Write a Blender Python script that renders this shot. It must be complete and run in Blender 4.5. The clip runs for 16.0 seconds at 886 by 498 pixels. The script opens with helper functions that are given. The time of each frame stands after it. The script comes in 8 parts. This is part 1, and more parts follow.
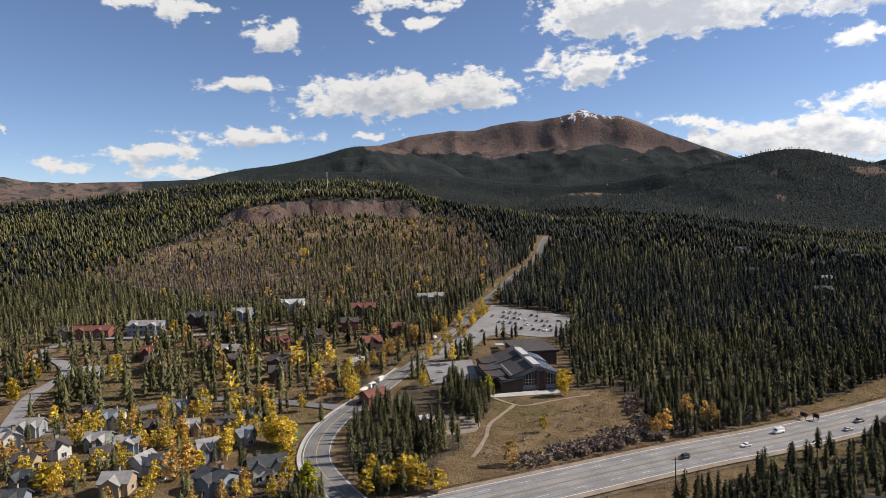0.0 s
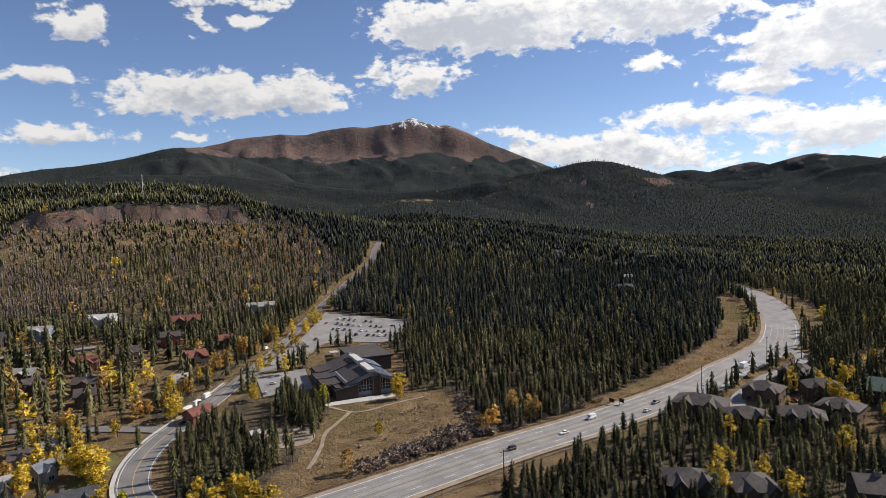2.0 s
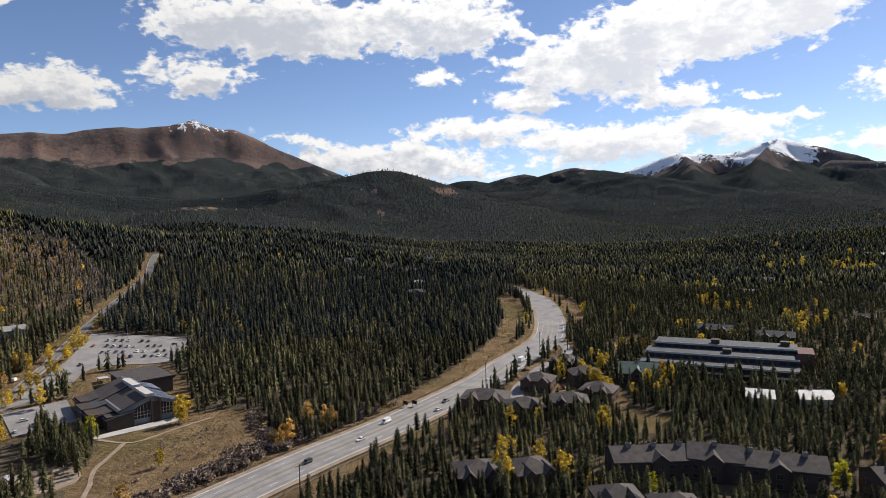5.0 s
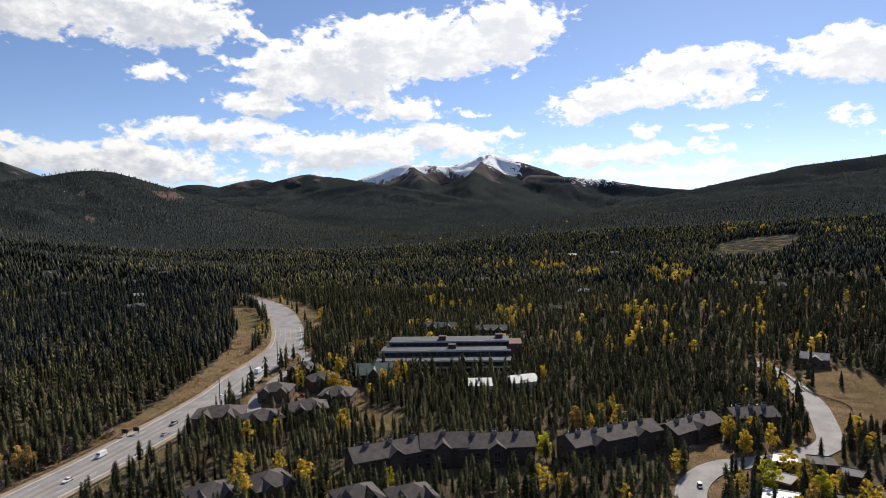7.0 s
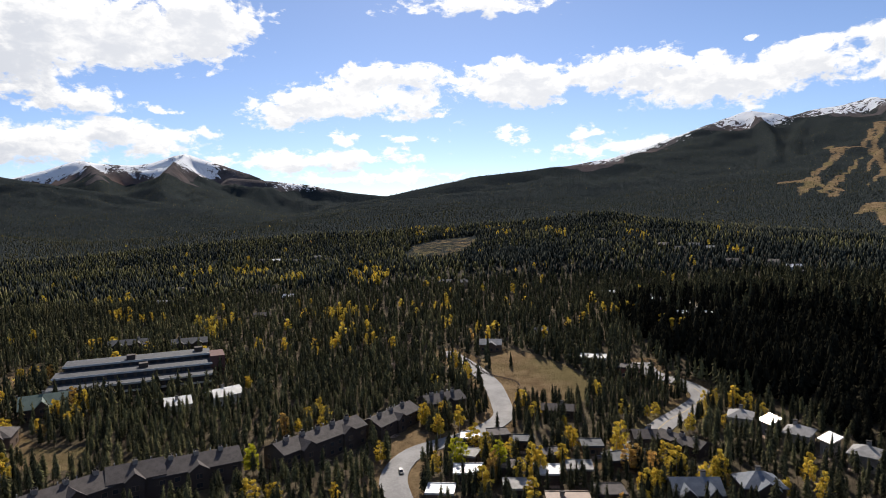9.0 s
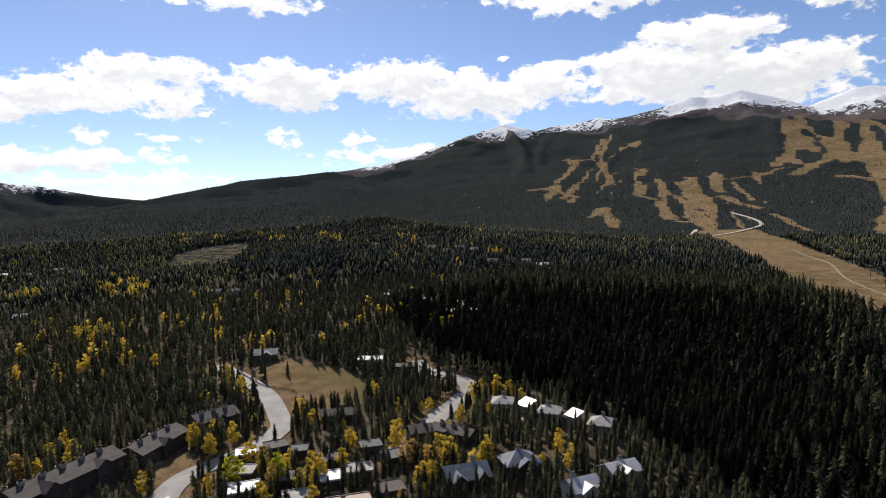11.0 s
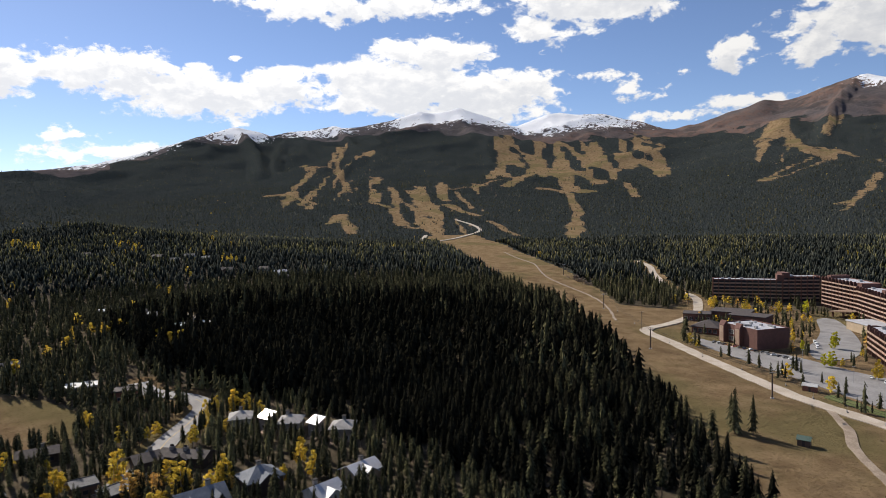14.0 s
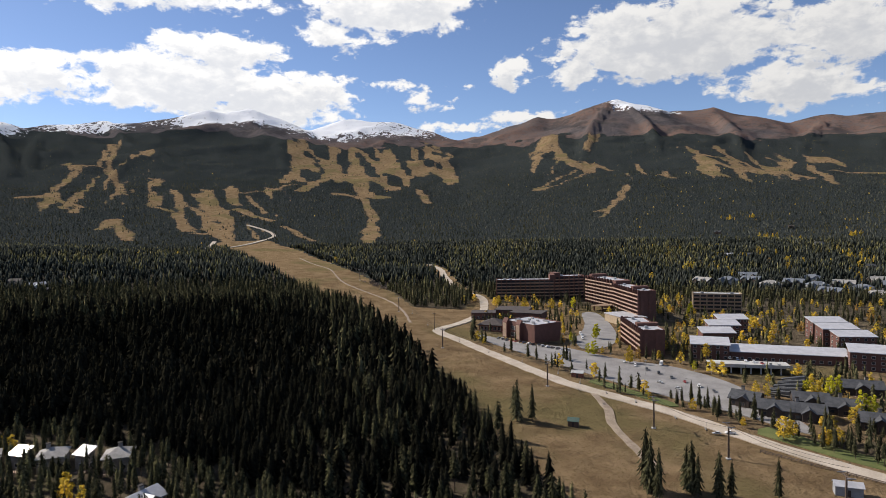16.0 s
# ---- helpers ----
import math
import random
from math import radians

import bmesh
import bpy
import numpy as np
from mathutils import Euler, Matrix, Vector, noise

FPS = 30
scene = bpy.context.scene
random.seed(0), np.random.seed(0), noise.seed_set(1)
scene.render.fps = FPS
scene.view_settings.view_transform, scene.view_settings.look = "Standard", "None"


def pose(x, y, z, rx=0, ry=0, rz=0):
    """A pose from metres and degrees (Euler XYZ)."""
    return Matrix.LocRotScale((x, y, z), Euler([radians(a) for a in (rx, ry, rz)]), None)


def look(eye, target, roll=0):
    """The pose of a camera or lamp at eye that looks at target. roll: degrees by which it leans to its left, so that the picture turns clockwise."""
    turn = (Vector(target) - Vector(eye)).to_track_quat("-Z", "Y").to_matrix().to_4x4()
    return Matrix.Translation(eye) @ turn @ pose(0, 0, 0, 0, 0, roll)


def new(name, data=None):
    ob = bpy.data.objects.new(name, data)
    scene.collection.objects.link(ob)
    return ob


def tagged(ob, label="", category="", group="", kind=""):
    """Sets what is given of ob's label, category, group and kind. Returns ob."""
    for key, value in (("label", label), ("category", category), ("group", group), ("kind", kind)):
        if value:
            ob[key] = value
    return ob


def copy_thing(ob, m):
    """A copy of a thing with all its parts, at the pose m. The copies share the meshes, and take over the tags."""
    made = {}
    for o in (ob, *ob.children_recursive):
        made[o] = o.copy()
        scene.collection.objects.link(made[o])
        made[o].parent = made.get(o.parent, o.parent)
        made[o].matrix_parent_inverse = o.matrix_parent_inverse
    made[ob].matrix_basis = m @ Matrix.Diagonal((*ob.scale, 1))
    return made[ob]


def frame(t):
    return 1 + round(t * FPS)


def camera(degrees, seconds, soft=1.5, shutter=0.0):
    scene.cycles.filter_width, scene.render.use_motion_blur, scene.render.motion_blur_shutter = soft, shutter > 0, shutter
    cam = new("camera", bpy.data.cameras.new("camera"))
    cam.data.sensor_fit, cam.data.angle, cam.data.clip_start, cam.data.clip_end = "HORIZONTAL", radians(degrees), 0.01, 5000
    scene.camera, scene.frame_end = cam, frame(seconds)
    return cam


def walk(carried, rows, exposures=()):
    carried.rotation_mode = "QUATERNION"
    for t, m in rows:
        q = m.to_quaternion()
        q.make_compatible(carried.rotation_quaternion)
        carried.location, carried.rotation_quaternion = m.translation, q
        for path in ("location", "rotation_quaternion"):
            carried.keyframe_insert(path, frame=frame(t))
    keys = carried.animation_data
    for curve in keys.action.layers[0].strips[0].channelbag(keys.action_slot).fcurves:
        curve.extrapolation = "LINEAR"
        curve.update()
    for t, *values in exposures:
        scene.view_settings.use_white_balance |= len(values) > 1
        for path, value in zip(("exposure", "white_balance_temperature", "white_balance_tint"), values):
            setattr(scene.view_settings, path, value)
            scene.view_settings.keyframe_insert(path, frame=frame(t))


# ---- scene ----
# Camera: a drone hovering 82 m above the highway, turning to its right.
cam = camera(69.66, 16.0, soft=0.5)
PATH = [
    (0.0, pose(0, 0, 82, 86.71, 1.34, 0.00)),
    (0.5, pose(0, 0, 82, 86.78, 1.36, -4.11)),
    (1.0, pose(0, 0, 82, 86.82, 1.31, -8.34)),
    (1.5, pose(0, 0, 82, 86.85, 1.32, -12.18)),
    (2.0, pose(0, 0, 82, 86.90, 1.31, -14.94)),
    (2.5, pose(0, 0, 82, 86.95, 1.34, -17.69)),
    (3.0, pose(0, 0, 82, 87.01, 1.34, -20.47)),
    (3.5, pose(0, 0, 82, 87.06, 1.35, -23.44)),
    (6.0, pose(0, 0, 82, 87.20, 1.40, -43.40)),
    (6.5, pose(0, 0, 82, 87.19, 1.30, -49.96)),
    (7.0, pose(0, 0, 82, 87.19, 1.34, -56.88)),
    (7.5, pose(0, 0, 82, 87.18, 1.29, -63.07)),
    (8.0, pose(0, 0, 82, 87.16, 1.31, -69.57)),
    (8.5, pose(0, 0, 82, 87.07, 1.36, -76.59)),
    (9.0, pose(0, 0, 82, 87.01, 1.32, -83.12)),
    (9.5, pose(0, 0, 82, 86.93, 1.27, -89.70)),
    (12.0, pose(0, 0, 82, 86.93, 1.58, -109.90)),
    (12.5, pose(0, 0, 82, 86.89, 1.41, -113.64)),
    (13.0, pose(0, 0, 82, 86.93, 1.43, -117.58)),
    (13.5, pose(0, 0, 82, 86.92, 1.37, -121.78)),
    (14.0, pose(0, 0, 82, 86.94, 1.34, -126.42)),
    (14.5, pose(0, 0, 82, 86.94, 1.28, -131.33)),
    (15.0, pose(0, 0, 82, 86.96, 1.18, -136.29)),
    (15.5, pose(0, 0, 82, 87.00, 1.15, -140.69)),
    (16.0, pose(0, 0, 82, 87.04, 1.08, -144.63)),
]
walk(cam, PATH)

# ---- world and sun ----
SUN_AZ, SUN_EL = 83.0, 37.0
scene.view_settings.exposure = 0.3
sun = new("sun", bpy.data.lights.new("sun", "SUN"))
sun.data.energy, sun.data.angle, sun.data.color = 5.0, radians(0.53), (1.0, 0.915, 0.81)
sa, se = radians(SUN_AZ), radians(SUN_EL)
SUN_DIR = Vector((math.sin(sa) * math.cos(se), math.cos(sa) * math.cos(se), math.sin(se)))
sun.matrix_world = look(SUN_DIR * 3000, (0, 0, 0))

# Cumulus: bearing, elevation, half width, half height, in degrees.
CLOUDS_E = [(-4.0, 10.5, 9.4, 2.0), (3.1, 10.6, 4.7, 1.6), (-10.2, 9.7, 4.1, 1.2), (-16.2, 6.9, 6.5, 0.9), (-17.0, 11.0, 3.4, 0.9), (-14.0, 15.2, 2.8, 1.3), (-24.3, 5.3, 4.4, 0.9), (-31.4, 4.4, 2.6, 0.6), (-22.2, 4.0, 3.9, 0.5), (-20.6, 16.4, 3.1, 0.8), (-5.5, 16.1, 1.5, 1.0), (-1.7, 16.2, 1.9, 0.6), (-25.4, 16.8, 3.0, 0.6), (-2.8, 17.9, 4.2, 0.7), (-34.5, 6.7, 0.6, 0.5), (-6.1, 7.1, 2.2, 0.4)]
CLOUDS_SE = [(19.1, 16.3, 11.3, 2.8), (12.6, 12.1, 4.4, 1.5), (32.6, 16.3, 9.2, 2.8), (46.8, 12.5, 9.3, 2.6), (53.5, 13.5, 5.6, 2.0), (37.7, 7.8, 6.6, 1.1), (32.5, 12.1, 2.1, 0.7), (29.4, 5.3, 11.8, 1.8), (21.4, 7.2, 3.5, 0.6), (47.2, 5.8, 9.3, 1.5), (55.8, 7.2, 5.0, 1.2), (41.5, 10.1, 5.0, 1.2)]
CLOUDS_S = [(54.0, 14.5, 12.3, 3.1), (62.6, 15.9, 5.9, 2.6), (52.4, 9.6, 4.7, 0.9), (58.9, 9.4, 1.3, 0.4), (48.8, 6.2, 11.7, 1.7), (57.8, 6.8, 5.0, 1.5), (71.6, 5.1, 10.3, 1.1), (75.8, 10.2, 8.9, 1.8), (69.8, 9.0, 4.5, 1.2), (78.9, 12.1, 6.5, 1.2), (88.8, 11.5, 4.0, 1.9), (89.2, 7.0, 1.6, 0.5), (80.4, 7.0, 1.5, 0.4), (74.3, 6.6, 1.6, 0.5), (76.2, 3.4, 7.6, 0.6)]
CLOUDS_SW = [(90.7, 11.2, 6.8, 2.1), (98.9, 11.9, 6.8, 2.0), (105.6, 10.6, 8.8, 1.9), (112.5, 11.5, 4.6, 1.5), (86.3, 17.9, 7.4, 0.9), (74.1, 6.5, 1.5, 0.5), (80.3, 6.9, 1.3, 0.3), (89.1, 7.0, 1.6, 0.4), (96.2, 7.0, 2.3, 0.5), (99.3, 5.4, 8.3, 1.1), (82.1, 8.9, 0.7, 0.2), (109.2, 13.5, 0.6, 0.3)]
CLOUDS_W = [(122.7, 11.2, 9.5, 2.8), (125.6, 13.8, 5.7, 1.6), (130.8, 10.2, 7.2, 2.4), (118.9, 17.7, 13.1, 1.2), (136.5, 15.2, 4.0, 1.2), (135.2, 11.4, 1.7, 0.8), (143.0, 10.1, 2.3, 1.0), (140.2, 11.4, 2.4, 0.5), (145.6, 7.6, 3.3, 0.5)]
CLOUDS_NW = [(140.5, 17.8, 8.5, 2.1), (150.9, 12.3, 1.7, 1.2), (154.6, 13.0, 0.9, 0.4), (164.5, 14.0, 11.5, 3.2), (156.5, 12.3, 2.5, 1.2), (173.6, 9.6, 6.2, 1.9), (177.2, 13.2, 6.0, 2.6), (146.1, 7.7, 4.5, 0.6), (153.6, 8.6, 5.4, 0.7), (142.8, 9.6, 2.1, 0.6), (147.4, 11.7, 0.9, 0.2)]
CLOUDS = CLOUDS_E + CLOUDS_SE + CLOUDS_S + CLOUDS_SW + CLOUDS_W + CLOUDS_NW


class Nodes:
    """A short hand for building a node tree."""

    def __init__(self, tree):
        self.tree = tree
        tree.nodes.clear()

    def add(self, kind, **values):
        n = self.tree.nodes.new(kind)
        for k, v in values.items():
            setattr(n, k, v)
        return n

    def link(self, a, b):
        self.tree.links.new(a, b)

    def plug(self, socket, value):
        if hasattr(value, "is_output"):
            self.link(value, socket)
        elif value is not None:
            socket.default_value = value

    def math(self, op, a, b=None, c=None, clamp=False):
        n = self.add("ShaderNodeMath", operation=op, use_clamp=clamp)
        for i, v in enumerate((a, b, c)):
            self.plug(n.inputs[i], v)
        return n.outputs[0]

    def vec(self, op, a, b=None):
        n = self.add("ShaderNodeVectorMath", operation=op)
        self.plug(n.inputs[0], a)
        if b is not None:
            self.plug(n.inputs[1], b)
        return n.outputs["Value"] if op in ("LENGTH", "DOT_PRODUCT") else n.outputs["Vector"]

    def mix(self, f, a, b, blend="MIX"):
        n = self.add("ShaderNodeMix", data_type="RGBA", blend_type=blend)
        self.plug(n.inputs["Factor"], f)
        self.plug(n.inputs[6], a if hasattr(a, "is_output") else (*a[:3], 1))
        self.plug(n.inputs[7], b if hasattr(b, "is_output") else (*b[:3], 1))
        return n.outputs[2]

    def noise(self, vector, scale, detail=4.0, rough=0.55, distort=0.0):
        n = self.add("ShaderNodeTexNoise")
        self.plug(n.inputs["Vector"], vector)
        n.inputs["Scale"].default_value, n.inputs["Detail"].default_value = scale, detail
        n.inputs["Roughness"].default_value, n.inputs["Distortion"].default_value = rough, distort
        return n.outputs["Fac"]

    def ramp(self, f, lo, hi):
        n = self.add("ShaderNodeMapRange", interpolation_type="SMOOTHSTEP")
        self.plug(n.inputs["Value"], f)
        n.inputs["From Min"].default_value, n.inputs["From Max"].default_value = lo, hi
        return n.outputs["Result"]


world = bpy.data.worlds.new("world")
world.use_nodes = True
scene.world = world
N = Nodes(world.node_tree)
sky = N.add("ShaderNodeTexSky", sky_type="NISHITA", sun_disc=False)
sky.sun_elevation, sky.sun_rotation = se, sa
sky.altitude, sky.air_density, sky.dust_density, sky.ozone_density = 2900, 1.0, 1.2, 2.2
way = N.add("ShaderNodeTexCoord").outputs["Generated"]
part_xyz = N.add("ShaderNodeSeparateXYZ")
N.link(way, part_xyz.inputs[0])
bearing = N.math("MULTIPLY", N.math("ARCTAN2", part_xyz.outputs[0], part_xyz.outputs[1]), 57.29578)
lift = N.math("MULTIPLY", N.math("ARCSINE", part_xyz.outputs[2]), 57.29578)
flat = N.add("ShaderNodeCombineXYZ")
N.link(bearing, flat.inputs[0])
N.link(lift, flat.inputs[1])
spot = flat.outputs[0]
stretched = N.vec("MULTIPLY", spot, (0.62, 1.0, 1.0))
swirl = N.add("ShaderNodeTexNoise")
N.link(stretched, swirl.inputs["Vector"])
swirl.inputs["Scale"].default_value, swirl.inputs["Detail"].default_value, swirl.inputs["Roughness"].default_value = 0.30, 6.0, 0.62
bend = N.vec("MULTIPLY", N.vec("SUBTRACT", swirl.outputs["Color"], (0.5, 0.5, 0.5)), (7.5, 3.4, 0.0))


def cloud_mass(shift):
    """How deep inside a cloud a place of the sky lies, shift degrees higher up: broad masses torn by two sizes of billow."""
    at = N.vec("ADD", spot, (0, shift, 0))
    bent = N.vec("ADD", at, bend)
    mass = None
    for caz, cel, cw, ch in CLOUDS:
        away = N.vec("LENGTH", N.vec("MULTIPLY", N.vec("SUBTRACT", bent, (caz, cel, 0)), (1 / (cw * 0.99), 1 / (ch * 1.06), 0)))
        here = N.math("MULTIPLY", N.math("SUBTRACT", 1.0, away), (ch / 1.4) ** 0.5)
        mass = here if mass is None else N.math("MAXIMUM", mass, here)
    grain = N.vec("MULTIPLY", at, (0.62, 1.0, 1.0))
    billow = N.noise(grain, 0.45, 6.0, 0.60, 0.4)
    curl = N.noise(grain, 1.3, 4.5, 0.58, 0.3)
    torn = N.math("ADD", N.math("MULTIPLY", N.math("SUBTRACT", billow, 0.5), 2.0), N.math("MULTIPLY", N.math("SUBTRACT", curl, 0.5), 1.45))
    return N.math("MAXIMUM", mass, -1.0), torn, curl


mass, torn, curl = cloud_mass(0.0)
# overhead and behind, a broken field of the same clouds
field = N.noise(N.vec("MULTIPLY", way, (1, 1, 2.2)), 2.2, 5.0, 0.6)
high = N.ramp(lift, 22, 34)
broken = N.math("MULTIPLY", N.math("SUBTRACT", field, 0.56), 6.0)
mass = N.math("MAXIMUM", mass, N.math("SUBTRACT", N.math("ADD", broken, high), 1.0))
body = N.math("ADD", mass, torn)
cover = N.ramp(body, 0.0, 0.40)
# cloud lying above, towards the sun, greys what is under it
upper_mass, upper_torn, upper_curl = cloud_mass(0.85)
over = N.math("ADD", upper_mass, upper_torn)
lumps = N.noise(N.vec("ADD", stretched, (3.1, 0.55, 0)), 0.34, 4.0, 0.55)
grey = N.math("MULTIPLY", N.ramp(over, 0.05, 0.80), N.ramp(N.math("ADD", N.math("MULTIPLY", lumps, 0.6), N.math("MULTIPLY", curl, 0.4)), 0.28, 0.58))
dim = N.math("MULTIPLY", grey, N.math("MULTIPLY_ADD", N.ramp(bearing, 30, 75), -0.35, 1.0))
bright = N.mix(dim, (1.0, 0.985, 0.97), (0.58, 0.61, 0.68))
glow = N.add("ShaderNodeVectorMath", operation="DOT_PRODUCT")
N.link(way, glow.inputs[0])
glow.inputs[1].default_value = SUN_DIR
toward = N.ramp(glow.outputs["Value"], 0.1, 0.95)
SKY, CLOUD = 0.093, 0.66
air = N.add("ShaderNodeBackground")
N.link(N.mix(1.0, sky.outputs[0], (1.02, 1.0, 1.07), "MULTIPLY"), air.inputs["Color"])
air.inputs["Strength"].default_value = SKY
white = N.add("ShaderNodeBackground")
N.link(bright, white.inputs["Color"])
N.link(N.math("MULTIPLY_ADD", toward, 0.28, CLOUD), white.inputs["Strength"])
both = N.add("ShaderNodeMixShader")
N.link(cover, both.inputs[0])
N.link(air.outputs[0], both.inputs[1])
N.link(white.outputs[0], both.inputs[2])
N.link(both.outputs[0], N.add("ShaderNodeOutputWorld").inputs[0])

# ---- materials ----
def material(name, low, high, scale=1.0, rough=0.8, metal=0.0, bump=0.0, bump_scale=None, island=0.0, random_object=0.0, fine=None, spec=0.3):
    """Two colours mixed by a coarse and a fine noise, in metres; island and random_object shift the brightness piece by piece."""
    m = bpy.data.materials.new(name)
    m.use_nodes = True
    n = Nodes(m.node_tree)
    out, bs = n.add("ShaderNodeOutputMaterial"), n.add("ShaderNodeBsdfPrincipled")
    n.link(bs.outputs[0], out.inputs[0])
    where = n.add("ShaderNodeNewGeometry").outputs["Position"]
    f = n.math("ADD", n.math("MULTIPLY", n.noise(where, scale, 3.0), 0.6), n.math("MULTIPLY", n.noise(where, fine or scale * 9, 3.0), 0.4))
    colour = n.mix(n.ramp(f, 0.36, 0.64), low, high)
    if island or random_object:
        source = n.add("ShaderNodeNewGeometry").outputs["Random Per Island"] if island else n.add("ShaderNodeObjectInfo").outputs["Random"]
        k = n.math("MULTIPLY_ADD", source, 2 * (island or random_object), 1 - (island or random_object))
        grey = n.add("ShaderNodeCombineColor")
        for i in range(3):
            n.link(k, grey.inputs[i])
        colour = n.mix(1.0, colour, grey.outputs[0], "MULTIPLY")
    n.plug(bs.inputs["Base Color"], colour)
    bs.inputs["Roughness"].default_value, bs.inputs["Metallic"].default_value = rough, metal
    bs.inputs["Specular IOR Level"].default_value = spec
    if bump:
        b = n.add("ShaderNodeBump")
        b.inputs["Strength"].default_value, b.inputs["Distance"].default_value = 1.0, bump
        n.link(n.noise(where, bump_scale or scale * 6, 4.0), b.inputs["Height"])
        n.link(b.outputs[0], bs.inputs["Normal"])
    return m


def leaf_material(name, dark, mid, light, shine=0.0, glow=0.0):
    """Foliage whose hue shifts from tree to tree and within the crown."""
    m = bpy.data.materials.new(name)
    m.use_nodes = True
    n = Nodes(m.node_tree)
    out, bs = n.add("ShaderNodeOutputMaterial"), n.add("ShaderNodeBsdfPrincipled")
    n.link(bs.outputs[0], out.inputs[0])
    where = n.add("ShaderNodeNewGeometry")
    stand = n.noise(where.outputs["Position"], 0.012, 3.0)
    f = n.math("ADD", n.math("MULTIPLY", where.outputs["Random Per Island"], 0.55), n.math("MULTIPLY", stand, 0.6))
    colour = n.mix(n.ramp(f, 0.25, 0.6), dark, mid)
    colour = n.mix(n.ramp(f, 0.6, 0.95), colour, light)
    tone = n.add("ShaderNodeObjectInfo").outputs["Random"]
    fine = n.ramp(n.noise(where.outputs["Position"], 1.6, 4.0, 0.7), 0.36, 0.64)
    each = n.ramp(n.noise(n.vec("MULTIPLY", where.outputs["Position"], (1, 1, 0.05)), 0.21, 2.0, 0.5), 0.34, 0.66)
    k = n.math("ADD", n.math("MULTIPLY_ADD", tone, 0.3, 0.30), n.math("MULTIPLY", fine, 0.80))
    k = n.math("MULTIPLY", k, n.math("MULTIPLY_ADD", each, 0.66, 0.70))
    grey = n.add("ShaderNodeCombineColor")
    for i in range(3):
        n.link(k, grey.inputs[i])
    tint = n.mix(1.0, colour, grey.outputs[0], "MULTIPLY")
    n.plug(bs.inputs["Base Color"], tint)
    bs.inputs["Roughness"].default_value, bs.inputs["Specular IOR Level"].default_value = 0.75, shine
    if glow:
        # thin leaves let some sunlight through
        lit, both = n.add("ShaderNodeBsdfTranslucent"), n.add("ShaderNodeMixShader")
        n.plug(lit.inputs["Color"], tint)
        both.inputs[0].default_value = glow
        n.link(bs.outputs[0], both.inputs[1])
        n.link(lit.outputs[0], both.inputs[2])
        n.link(both.outputs[0], out.inputs[0])
    return m


